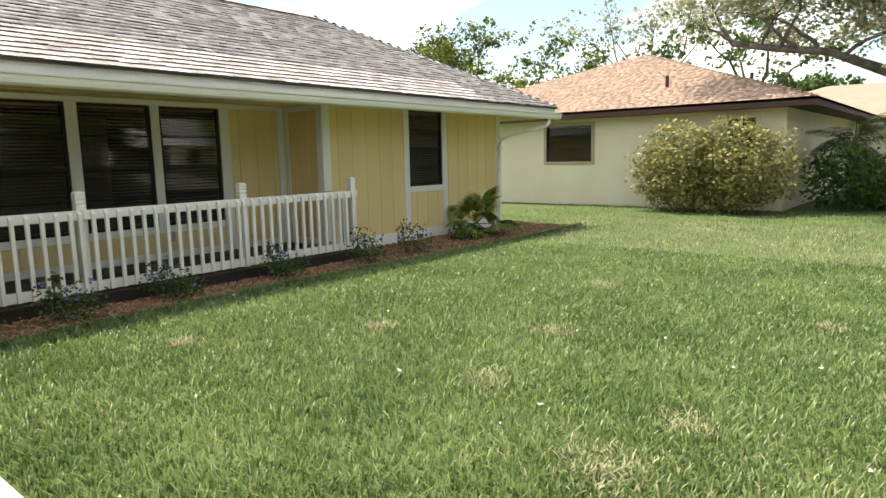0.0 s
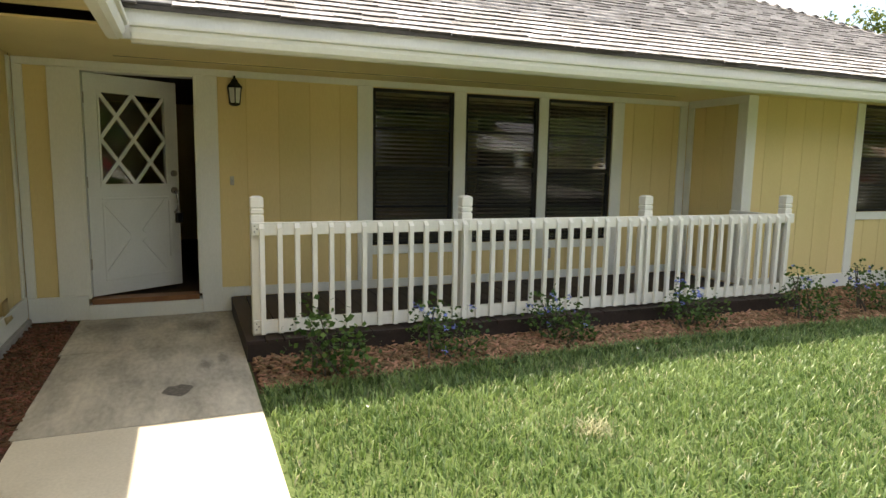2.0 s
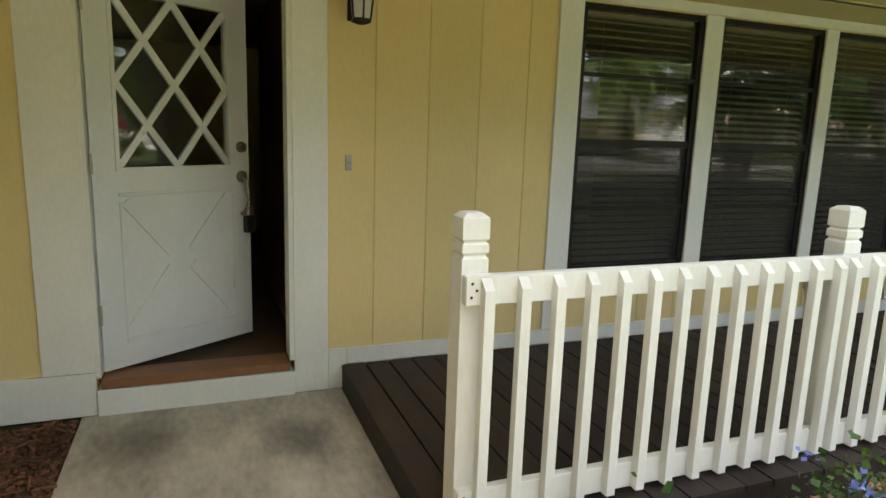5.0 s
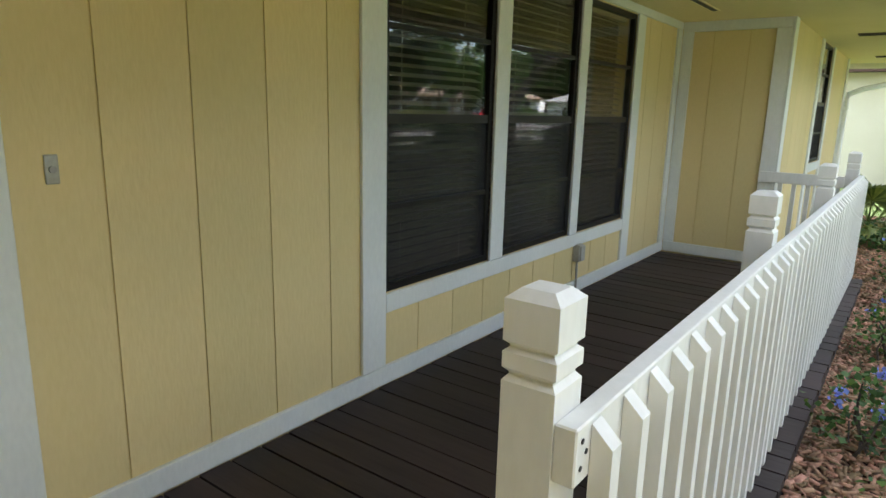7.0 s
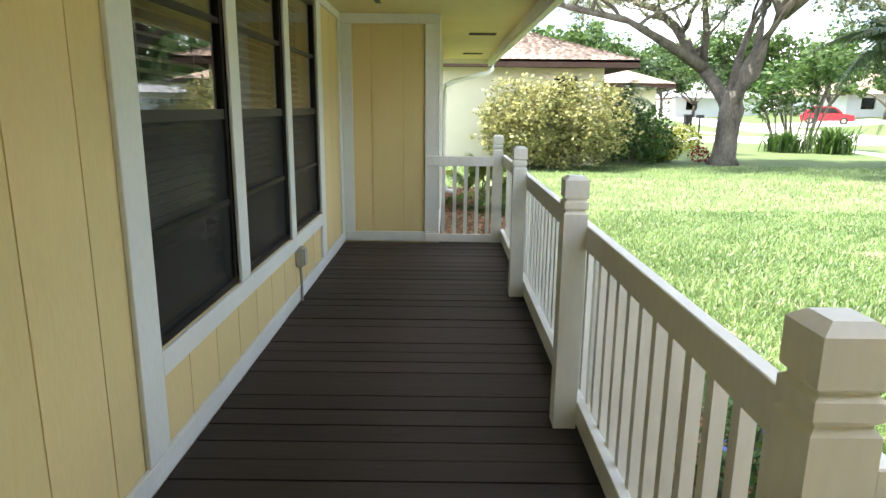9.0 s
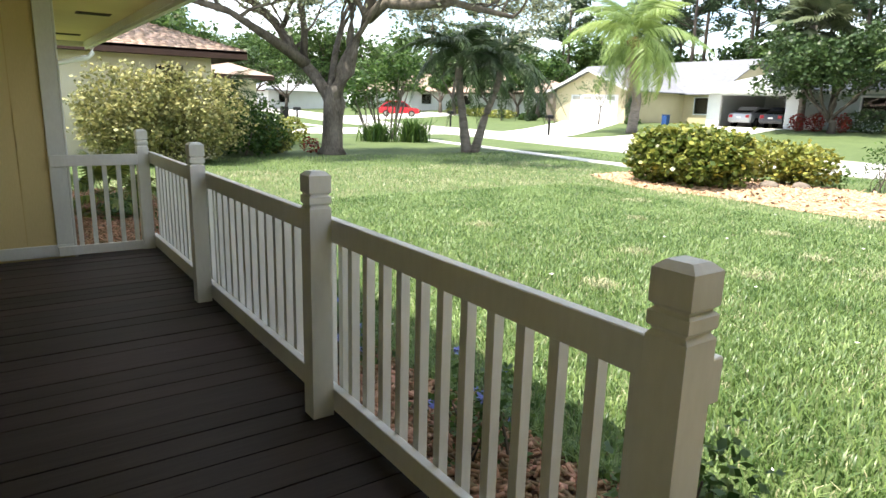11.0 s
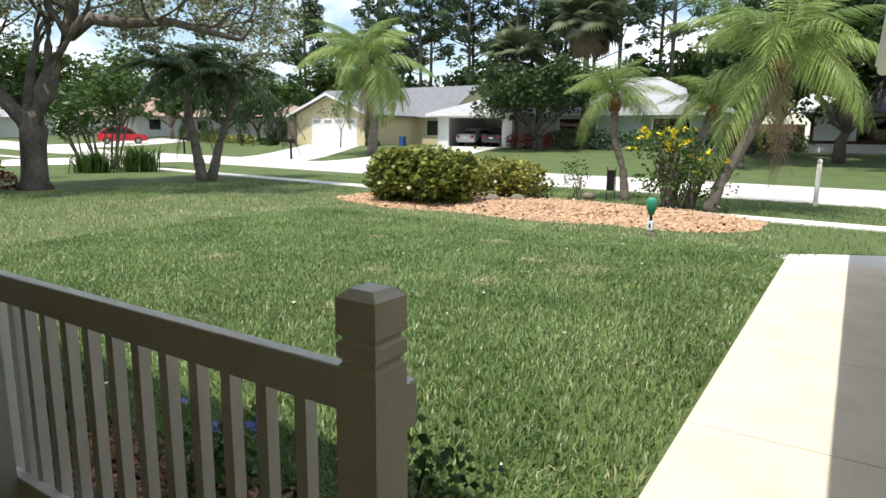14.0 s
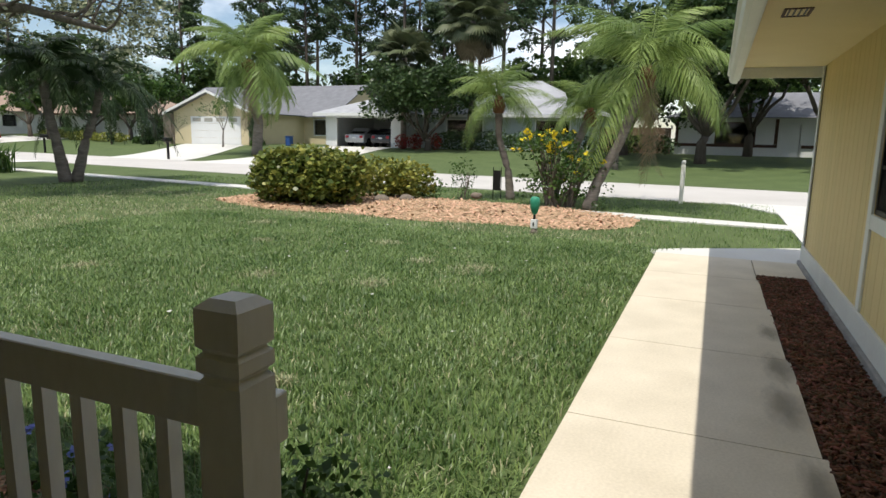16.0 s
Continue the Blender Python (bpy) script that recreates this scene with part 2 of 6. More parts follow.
# ---- building helpers ----
def mesh_object(name, me, material, parent=None, label="", smooth=False):
    me.materials.append(material)
    if smooth:
        for p in me.polygons:
            p.use_smooth = True
    ob = new(name, me)
    if parent is not None:
        ob.parent = parent
    return tagged(ob, label)


def part(name, bm, material, parent=None, label="", smooth=False):
    """One bmesh as one mesh object, under a thing or a part."""
    me = bpy.data.meshes.new(name)
    bmesh.ops.recalc_face_normals(bm, faces=bm.faces[:])
    bm.to_mesh(me)
    bm.free()
    return mesh_object(name, me, material, parent, label, smooth)


def np_part(name, verts, faces, material, parent=None, label="", smooth=False):
    """Arrays of vertices (n, 3) and faces (m, k) as one mesh object."""
    me = bpy.data.meshes.new(name)
    verts, faces = np.asarray(verts, np.float32), np.asarray(faces, np.int32)
    m, k = faces.shape
    me.vertices.add(len(verts))
    me.vertices.foreach_set("co", verts.ravel())
    me.loops.add(m * k)
    me.loops.foreach_set("vertex_index", faces.ravel())
    me.polygons.add(m)
    me.polygons.foreach_set("loop_start", np.arange(0, m * k, k, dtype=np.int32))
    me.update(calc_edges=True)
    return mesh_object(name, me, material, parent, label, smooth)


def empty(name, place=(0, 0, 0), turn=0.0):
    ob = new(name)
    ob.matrix_basis = pose(*place, 0, 0, turn)
    return ob


def box(bm, x0, x1, y0, y1, z0, z1, bevel=0.0):
    vs = [bm.verts.new((x, y, z)) for z in (z0, z1) for x, y in ((x0, y0), (x1, y0), (x1, y1), (x0, y1))]
    fs = [bm.faces.new([vs[i] for i in f]) for f in ((3, 2, 1, 0), (4, 5, 6, 7), (0, 1, 5, 4), (1, 2, 6, 5), (2, 3, 7, 6), (3, 0, 4, 7))]
    if bevel:
        bmesh.ops.bevel(bm, geom=list({e for f in fs for e in f.edges}), offset=bevel, segments=1, affect="EDGES")


def box_part(name, b, material, parent=None, label="", bevel=0.0):
    bm = bmesh.new()
    box(bm, *b, bevel)
    return part(name, bm, material, parent, label)


def tube(bm, points, radii, sides=8, cap=True):
    """A tapered tube along points."""
    rings, pts = [], [Vector(p) for p in points]
    for i, p in enumerate(pts):
        d = (pts[min(i + 1, len(pts) - 1)] - pts[max(i - 1, 0)]).normalized()
        a = d.cross(Vector((0, 0, 1)) if abs(d.z) < 0.95 else Vector((1, 0, 0))).normalized()
        b = d.cross(a)
        rings.append([bm.verts.new(p + (a * math.cos(t) + b * math.sin(t)) * radii[i]) for t in (2 * math.pi * k / sides for k in range(sides))])
    for r, s in zip(rings, rings[1:]):
        for k in range(sides):
            bm.faces.new((r[k], r[(k + 1) % sides], s[(k + 1) % sides], s[k]))
    if cap:
        bm.faces.new(rings[0][::-1])
        bm.faces.new(rings[-1])


def prism(bm, outline, axis, a, b):
    """A closed outline of (u, z) swept along an axis from a to b; axis x: u is y, axis y: u is x."""
    put = (lambda u, z, w: (w, u, z)) if axis == "x" else (lambda u, z, w: (u, w, z))
    r, s = [bm.verts.new(put(u, z, a)) for u, z in outline], [bm.verts.new(put(u, z, b)) for u, z in outline]
    n = len(outline)
    for k in range(n):
        bm.faces.new((r[k], r[(k + 1) % n], s[(k + 1) % n], s[k]))
    bm.faces.new(r[::-1])
    bm.faces.new(s)


class Face:
    """A wall's outer face: u along it, n outwards, z up, mapped to world boxes."""
    def __init__(self, axis, at, out):
        self.axis, self.at, self.out = axis, at, out

    def b(self, u0, u1, n0, n1, z0, z1):
        p, q = sorted((self.at + self.out * n0, self.at + self.out * n1))
        return (p, q, u0, u1, z0, z1) if self.axis == "x" else (u0, u1, p, q, z0, z1)


def cut(u0, u1, z0, z1, holes):
    """The rectangles that are left of a rectangle outside the holes."""
    us = sorted({u0, u1, *[min(max(u, u0), u1) for h in holes for u in h[:2]]})
    out = []
    for a, b in zip(us, us[1:]):
        free = [(z0, z1)]
        for h in holes:
            if h[0] < (a + b) / 2 < h[1]:
                free = [s for lo, hi in free for s in ((lo, min(hi, h[2])), (max(lo, h[3]), hi)) if s[1] - s[0] > 1e-4]
        out += [(a, b, lo, hi) for lo, hi in free]
    return out


LATER = []   # pieces of walls and floors, made at the end


def sided_wall(name, f, u0, u1, z0, z1, holes, first, label, step=0.3048, thick=0.15):
    """A wall with its openings; its upright boards with grooves between come later."""
    bm = bmesh.new()
    for a, b, lo, hi in cut(u0, u1, z0, z1, holes):
        box(bm, *f.b(a, b, -thick, -0.006, lo, hi))
    wall = tagged(part(name, bm, M["groove"]), label, "wall", kind="structure")
    u = first
    while u > u0:
        u -= step
    while u < u1:
        for a, b, lo, hi in cut(max(u + 0.0032, u0), min(u + step - 0.0032, u1), z0, z1, holes):
            if b - a > 0.01:
                LATER.append(("siding_board", f.b(a, b, -0.0058, 0.0, lo, hi), M["siding"], wall))
        u += step
    return wall

# ---- ground ----
def rise(x, y):
    d = np.clip((np.asarray(x) - 0.11 * np.asarray(y) - 16.5) / 18.0, 0, 1)
    e = np.clip((np.asarray(y) - 45.0) / 40.0, 0, 1)
    return 0.62 * d * d * (3 - 2 * d) + 0.55 * e * e * (3 - 2 * e)


def lawn_height(x, y):
    return -0.03 + rise(x, y)


gx = np.concatenate([np.linspace(-900, -40, 8), np.linspace(-30, 60, 91), np.linspace(70, 900, 10)])
gy = np.concatenate([np.linspace(-900, -40, 8), np.linspace(-30, 80, 111), np.linspace(90, 900, 10)])
GX, GY = np.meshgrid(gx, gy, indexing="ij")
gi = np.arange(GX.size).reshape(GX.shape)
gf = np.stack([gi[:-1, :-1], gi[1:, :-1], gi[1:, 1:], gi[:-1, 1:]], -1).reshape(-1, 4)
ground = np_part("ground", np.stack([GX, GY, lawn_height(GX, GY)], -1).reshape(-1, 3), gf, M["ground"])
tagged(ground, "green lawn ground of a suburban street", "lawn", kind="structure")


def strip(name, near, far, y0, y1, z, material, label, category, slope=0.11):
    """A slab along the street, between two lines x = near + slope * y and x = far + slope * y."""
    bm = bmesh.new()
    n = 60
    rows = []
    for i in range(n + 1):
        y = y0 + (y1 - y0) * i / n
        up = float(rise(0, y))
        rows.append([bm.verts.new((a + slope * y, y, zz + up)) for a, zz in ((near, z - 0.12), (near, z), (far, z), (far, z - 0.12))])
    for r, s in zip(rows, rows[1:]):
        for k in range(3):
            bm.faces.new((r[k], r[k + 1], s[k + 1], s[k]))
    return tagged(part(name, bm, material), label, category, kind="structure")


strip("road", 9.8, 15.6, -80, 160, -0.012, M["road"], "pale sunlit concrete street", "road")
strip("sidewalk", 5.45, 6.1, -60, 120, -0.004, M["kerb"], "narrow pale concrete sidewalk along the lawn", "sidewalk")

# path to the door: slabs with joints between
path = tagged(empty("path"), "concrete garden path to the front door", "path", kind="structure")
path_base = box_part("path_base", (-7.84, 1.74, -0.25, 0.90, -0.10, -0.012), M["walk_old"], path)


def bed_line(x):
    return -0.41 + 0.0172 * (np.asarray(x) + 7.84)


xs = [-7.84, -6.69, -5.10, -3.86, -2.36, -0.9, 0.42, 1.74]
for a, b in zip(xs, xs[1:]):
    LATER.append(("slab", (a + 0.004, b - 0.004, bed_line((a + b) / 2), 0.90, -0.011, 0.0), M["walk_old"] if b < -5 else M["walk"], path))
LATER.append(("slab", (0.75, 1.74, -0.775, -0.266, -0.05, -0.001), M["walk"], path))
driveway = tagged(empty("driveway"), "sunlit pale concrete driveway", "driveway", kind="structure")
bm = bmesh.new()
prism_top = [(1.744, -7.0), (3.1, -7.0), (3.1, -0.95), (2.25, 0.62), (1.98, 0.98), (1.744, 1.02)]
lo = [bm.verts.new((x, y, -0.12)) for x, y in prism_top]
hi = [bm.verts.new((x, y, -0.002)) for x, y in prism_top]
bm.faces.new(hi)
for k in range(6):
    bm.faces.new((lo[k], lo[(k + 1) % 6], hi[(k + 1) % 6], hi[k]))
part("apron", bm, M["kerb"], driveway)
bm = bmesh.new()
box(bm, 3.104, 10.2, -7.0, -1.05, -0.12, -0.003)
part("drive", bm, M["kerb"], driveway)
bm = bmesh.new()
for za, zb in ((-0.12, -0.003),):
    lo = [bm.verts.new((x, y, za)) for x, y in ((8.0, -1.046), (10.15, -1.046), (10.15, 0.0))]
    hi = [bm.verts.new((x, y, zb)) for x, y in ((8.0, -1.046), (10.15, -1.046), (10.15, 0.0))]
    bm.faces.new(hi)
    bm.faces.new(lo[::-1])
    for k in range(3):
        bm.faces.new((lo[k], lo[(k + 1) % 3], hi[(k + 1) % 3], hi[k]))
part("flare", bm, M["kerb"], driveway)
# blotchy stains on the path, fading at their ragged edges
def stain_material():
    m = bpy.data.materials.new("soft_stain")
    m.use_nodes = True
    nd, lk = m.node_tree.nodes, m.node_tree.links
    p = nd["Principled BSDF"]
    p.inputs["Base Color"].default_value, p.inputs["Roughness"].default_value = (0.05, 0.046, 0.04, 1), 0.85
    tc, ln, no, ad, mr = (nd.new(k) for k in ("ShaderNodeTexCoord", "ShaderNodeVectorMath", "ShaderNodeTexNoise", "ShaderNodeMath", "ShaderNodeMapRange"))
    ln.operation, ad.operation = "LENGTH", "ADD"
    no.inputs["Scale"].default_value, no.inputs["Detail"].default_value = 2.2, 8
    lk.new(tc.outputs["Object"], ln.inputs[0])
    lk.new(tc.outputs["Object"], no.inputs["Vector"])
    lk.new(ln.outputs["Value"], ad.inputs[0])
    lk.new(no.outputs["Fac"], ad.inputs[1])
    lk.new(ad.outputs["Value"], mr.inputs["Value"])
    mr.inputs["From Min"].default_value, mr.inputs["From Max"].default_value = 0.75, 1.40
    mr.inputs["To Min"].default_value, mr.inputs["To Max"].default_value = 0.34, 0.0
    tr, mx = nd.new("ShaderNodeBsdfTransparent"), nd.new("ShaderNodeMixShader")
    lk.new(mr.outputs["Result"], mx.inputs["Fac"])
    lk.new(tr.outputs["BSDF"], mx.inputs[1])
    lk.new(p.outputs["BSDF"], mx.inputs[2])
    lk.new(mx.outputs["Shader"], nd["Material Output"].inputs["Surface"])
    return m


M["soft_stain"] = stain_material()
for k, (sx, sy, ra, rb) in enumerate(((-6.25, 0.74, 0.20, 0.05), (-7.45, -0.1, 0.34, 0.26), (-2.55, -0.24, 0.40, 0.12), (-3.25, -0.22, 0.42, 0.14), (-1.7, -0.24, 0.30, 0.10), (-7.3, 0.6, 0.30, 0.25), (-4.2, -0.28, 0.4, 0.10),
                                        (-6.1, 0.62, 0.16, 0.06))):
    bm = bmesh.new()
    bmesh.ops.create_circle(bm, cap_ends=True, segments=24, radius=1.0)
    o = tagged(part("stain", bm, M["soft_stain"]), "dark blotchy stain on the concrete path", "stain", kind="structure")
    o.matrix_basis = pose(sx, sy, 0.004 + 0.0004 * k) @ Matrix.Diagonal((ra, rb, 1, 1))

bm = bmesh.new()
ring = [bm.verts.new((0.105 * math.cos(a) * (1 + 0.14 * math.sin(3 * a + 1) + 0.08 * math.sin(7 * a)), 0.088 * math.sin(a) * (1 + 0.12 * math.sin(4 * a)), 0)) for a in (2 * math.pi * k / 28 for k in range(28))]
bm.faces.new(ring)
o = tagged(part("stain", bm, M["stain"]), "small dark oil stain on the concrete path", "stain", kind="structure")
o.location = (-5.62, 0.43, 0.0035)
# mulch beds: soil sheets under loose chips
bm = bmesh.new()
box(bm, -7.84, 0.745, -0.82, -0.252, -0.08, -0.022)
tagged(part("garage_bed_soil", bm, M["soil"]), "dark soil of the bed by the garage wall", "soil", kind="structure")


def bed_edge(y):
    return -5.42 - 0.10 * math.sin(y * 0.55 - 0.6) - 0.012 * y


bm = bmesh.new()
ys = [0.92 + i * 0.25 for i in range(46)]
lo = [bm.verts.new((-6.90 if y > 6.5 else -6.20, y, -0.018)) for y in ys]
hi = [bm.verts.new((bed_edge(y) + 0.05 * math.sin(y * 7), y, -0.018)) for y in ys]
for k in range(len(ys) - 1):
    bm.faces.new((lo[k], hi[k], hi[k + 1], lo[k + 1]))
tagged(part("front_bed_soil", bm, M["soil"]), "dark soil of the flower bed before the porch", "soil", kind="structure")


def far_bed_edges(y):
    t = (y - 1.5) / 9.3
    bulge = math.sqrt(max(0.0, 1 - (2 * t - 1) ** 4))
    return 4.6 - 1.35 * bulge + 0.12 * math.sin(2.1 * y), 5.0 + 0.11 * y + 1.35 * bulge


bm = bmesh.new()
rows = []
for i in range(32):
    y = 1.52 + i * 0.30
    a, b = far_bed_edges(y)
    rows.append([bm.verts.new((a + (b - a) * k / 6, y, -0.025 + 0.10 * math.sin(math.pi * k / 6) * math.sin(math.pi * (i + 0.5) / 32))) for k in range(7)])
for r, s in zip(rows, rows[1:]):
    for k in range(6):
        bm.faces.new((r[k], r[k + 1], s[k + 1], s[k]))
tagged(part("island_bed_soil", bm, M["mulch_pale"], smooth=True), "mulch-covered mound of the island bed", "soil", kind="structure")


def chips(name, xyz, material, label, size=0.045):
    """Loose bark chips lying about: slim slabs at the given places."""
    n = len(xyz)
    L = np.random.uniform(0.4, 1.5, n) * size
    W = L * np.random.uniform(0.18, 0.4, n)
    T = np.full(n, 0.004)
    a, tilt = np.random.uniform(0, 2 * np.pi, n), np.random.normal(0, 0.25, n)
    c = np.array([[-1, -1, -1], [1, -1, -1], [1, 1, -1], [-1, 1, -1], [-1, -1, 1], [1, -0.6, 1], [1, 0.7, 1], [-1, 1, 1]], float)
    v = c[None] * np.stack([L, W, T], -1)[:, None]
    v[..., 2] += v[..., 0] * np.tan(tilt)[:, None]
    ca, sa = np.cos(a)[:, None], np.sin(a)[:, None]
    w = np.stack([v[..., 0] * ca - v[..., 1] * sa, v[..., 0] * sa + v[..., 1] * ca, v[..., 2]], -1) + xyz[:, None]
    q = np.array([[4, 5, 6, 7], [0, 1, 5, 4], [1, 2, 6, 5], [2, 3, 7, 6], [3, 0, 4, 7]])
    f = (np.arange(n) * 8)[:, None, None] + q[None]
    return tagged(np_part(name, w.reshape(-1, 3), f.reshape(-1, 4), material), label, "mulch", kind="stuff")


rng = np.random.default_rng(3)
n = 13500
y = rng.uniform(0.95, 12.0, n)
x0 = np.where(y > 6.5, -6.88, -6.18)
edge = np.array([bed_edge(v) for v in y]) + rng.normal(0, 0.03, n)
chips("front_bed_mulch", np.stack([x0 + (edge - x0) * rng.uniform(0, 1, n), y, rng.uniform(-0.016, 0.02, n)], -1), M["mulch"], "reddish bark mulch in the flower bed", 0.026)
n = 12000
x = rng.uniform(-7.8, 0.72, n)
chips("garage_bed_mulch", np.stack([x, -0.77 + (bed_line(x) + 0.755) * rng.uniform(0, 1, n), rng.uniform(-0.020, 0.006, n)], -1), M["mulch_dark"], "reddish bark mulch beside the garage wall", 0.021)
n = 7000
y = rng.uniform(1.55, 10.7, n)
e = np.array([far_bed_edges(v) for v in y])
t = rng.uniform(0, 1, n)
chips("island_bed_mulch", np.stack([e[:, 0] + (e[:, 1] - e[:, 0]) * t, y, -0.015 + 0.10 * np.sin(np.pi * t) * np.sin(np.pi * (y - 1.5) / 9.3)], -1), M["mulch_pale"],
      "pale orange bark mulch in the island bed", 0.06)


def blades(name, x, y, z, material, label, height=0.07, width=0.007):
    """Grass blades, each bent over once."""
    n = len(x)
    a = rng.uniform(0, 2 * np.pi, n)
    h = height * rng.uniform(0.55, 1.25, n)
    lean = h * rng.uniform(0.15, 1.1, n)
    w = width * rng.uniform(0.7, 1.4, n)
    dx, dy = np.cos(a), np.sin(a)
    base, out, side = np.stack([x, y, z], -1), np.stack([dx, dy, 0 * a], -1), np.stack([-dy, dx, 0 * a], -1)
    up = np.array([0, 0, 1.0])
    mid = base + out * (lean * 0.3)[:, None] + up * (h * 0.62)[:, None]
    tip = base + out * lean[:, None] + up * (h * 0.95)[:, None]
    s = side * w[:, None]
    v = np.stack([base - s * 0.8, base + s * 0.8, mid + s, mid - s, tip + s * 0.25, tip - s * 0.25], 1)
    f = (np.arange(n) * 6)[:, None, None] + np.array([[0, 1, 2, 3], [3, 2, 4, 5]])[None]
    return tagged(np_part(name, v.reshape(-1, 3), f.reshape(-1, 4), material), label, "grass", kind="stuff")


def on_lawn(x, y):
    ok = (x > np.array([bed_edge(v) for v in y]) + 0.01) | (y > 12.3)
    ok &= ~((y < 0.93) & (x < 1.7)) & ~((x > 1.66) & (x < 3.03) & (y < 0.95 - 1.25 * np.clip(x - 1.8, 0, None) + 0.05 * np.sin(9 * x))) & ~((x > 3.0) & (y < -1.02))
    e = np.array([far_bed_edges(v) if 1.5 < v < 10.8 else (9.0, -9.0) for v in y])
    ok &= ~((x > e[:, 0]) & (x < e[:, 1]))
    s = x - 0.11 * y
    ok &= ~((s > 5.33) & (s < 6.27)) & (s < 9.78)
    ok &= ~((x < -6.9) & (y < 11.3)) & (y < 17.3)
    return ok


def scatter(n, x0, x1, y0, y1):
    x, y = rng.uniform(x0, x1, n), rng.uniform(y0, y1, n)
    k = on_lawn(x, y)
    return x[k], y[k]


def lumps(x, y, s, p):
    return np.sin(s * x + 1.7 * np.sin(s * 0.63 * y + p)) * np.sin(s * 0.91 * y + 1.3 * np.sin(s * 0.8 * x - p))


x, y = scatter(258000, -6.2, 2.2, 0.9, 9.5)
x2, y2 = scatter(95000, -8.5, 10.0, -1.2, 17.3)
x, y = np.concatenate([x, x2]), np.concatenate([y, y2])
keep = rng.uniform(0, 1, len(x)) < 0.72 + 0.28 * lumps(x, y, 2.3, 0.4)
x, y = x[keep], y[keep]
blades("lawn_grass", x, y, lawn_height(x, y), M["grass"], "green broad-bladed lawn grass, patchy in places", 0.062, 0.0040)
x, y = scatter(104000, -6.0, 5.0, 0.9, 14.0)
keep = rng.uniform(0, 1, len(x)) < np.clip(0.30 + 0.7 * lumps(x, y, 3.1, 2.0) * lumps(x, y, 0.9, 1.0), 0.05, 1)
x, y = x[keep], y[keep]
blades("dry_grass", x, y, lawn_height(x, y), M["grass_dry"], "straw-coloured dry grass in the lawn", 0.05, 0.0036)
# worn straw patches in the lawn
for px, py, pr in ((-1.66, 3.38, 0.16), (-0.38, 3.42, 0.14), (-0.5, 2.69, 0.22), (-1.84, 4.6, 0.16), (-0.05, 6.05, 0.12), (-3.2, 3.9, 0.13), (-2.4, 6.6, 0.18), (0.6, 4.4, 0.16), (-4.2, 2.6, 0.10), (1.4, 7.2, 0.2)):
    m = int(9000 * pr * pr) + 120
    x, y = px + rng.normal(0, pr * 0.6, m), py + rng.normal(0, pr * 0.6, m)
    blades("straw_patch", x, y, lawn_height(x, y) + 0.012, M["grass_dry"], "worn straw-coloured patch in the lawn", 0.05, 0.0038)
# taller grass along the bed and the path
y = rng.uniform(0.95, 12.2, 6000)
x = np.array([bed_edge(v) for v in y]) + rng.normal(0.05, 0.03, len(y))
blades("bed_edge_grass", x, y, lawn_height(x, y), M["grass"], "taller grass along the bed's edge", 0.075, 0.004)

# pale fallen leaves lying on the lawn
n = 60
x, y = scatter(140, -5.5, 5.0, 1.0, 13.0)
x, y = x[:n], y[:n]
a = rng.uniform(0, 6.3, n)
r = rng.uniform(0.007, 0.019, n)
c = np.stack([x, y, np.full(n, 0.035)], -1)
v = np.stack([c + np.stack([np.cos(a + t) * r * k, np.sin(a + t) * r * k, h * r], -1) for t, k, h in ((0, 1.5, 0.5), (1.4, 0.7, 0.0), (3.1, 1.4, 0.6), (4.7, 0.7, 0.1))], 1).reshape(-1, 3)
n = len(x)
tagged(np_part("fallen_leaves", v, (np.arange(n) * 4)[:, None] + np.arange(4)[None], M["kerb"]), "pale dry fallen leaves scattered on the lawn", "leaf litter", kind="stuff")

# ---- house: walls ----
FRONT, RETURN, BED, END, GAR = Face("x", -7.86, 1), Face("y", 6.50, -1), Face("x", -6.92, 1), Face("y", 11.25, 1), Face("y", -0.83, 1)
DOOR, WIN = (-0.33, 0.64, 0.0, 2.25), (2.34, 5.34, 0.60, 2.24)
WIN2, WIN3 = (8.44, 9.36, 0.96, 2.305), (-3.27, -1.70, 0.985, 2.345)
TOP = 2.36
sided_wall("wall_front", FRONT, -0.83, 6.50, 0.0, TOP, [DOOR, WIN], 1.085, "yellow grooved siding wall behind the porch")
sided_wall("wall_return", RETURN, -8.01, -6.935, 0.0, TOP, [], -7.56, "yellow grooved siding wall at the porch end")
sided_wall("wall_bedroom", BED, 6.515, 11.25, 0.0, TOP, [WIN2], 6.80, "yellow grooved siding wall with one window")
sided_wall("wall_end", END, -12.9, -7.07, 0.0, TOP, [], -12.6, "yellow grooved siding end wall")
sided_wall("wall_garage", GAR, -7.84, 1.74, 0.0, 2.40, [WIN3], 1.66, "yellow grooved siding garage wall", 0.2032)
wall_street = Face("x", 1.74, 1)
sided_wall("wall_garage_street", wall_street, -7.5, -0.83, 0.0, TOP, [], -7.4, "yellow siding garage wall towards the street")
shell = bmesh.new()
for b in ((-13.05, -12.9, -7.6, 11.24, 0, 2.46), (-12.9, 1.74, -7.65, -7.5, 0, 2.46)):
    box(shell, *b)
tagged(part("wall_back", shell, M["siding"]), "plain yellow back walls of the house", "wall", kind="structure")
# plain room surfaces, coloured dark so the inside reads as unlit
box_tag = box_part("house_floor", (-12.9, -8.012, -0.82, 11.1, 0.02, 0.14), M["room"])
tagged(box_tag, "interior floor coloured dark like an unlit room", "floor", kind="structure")
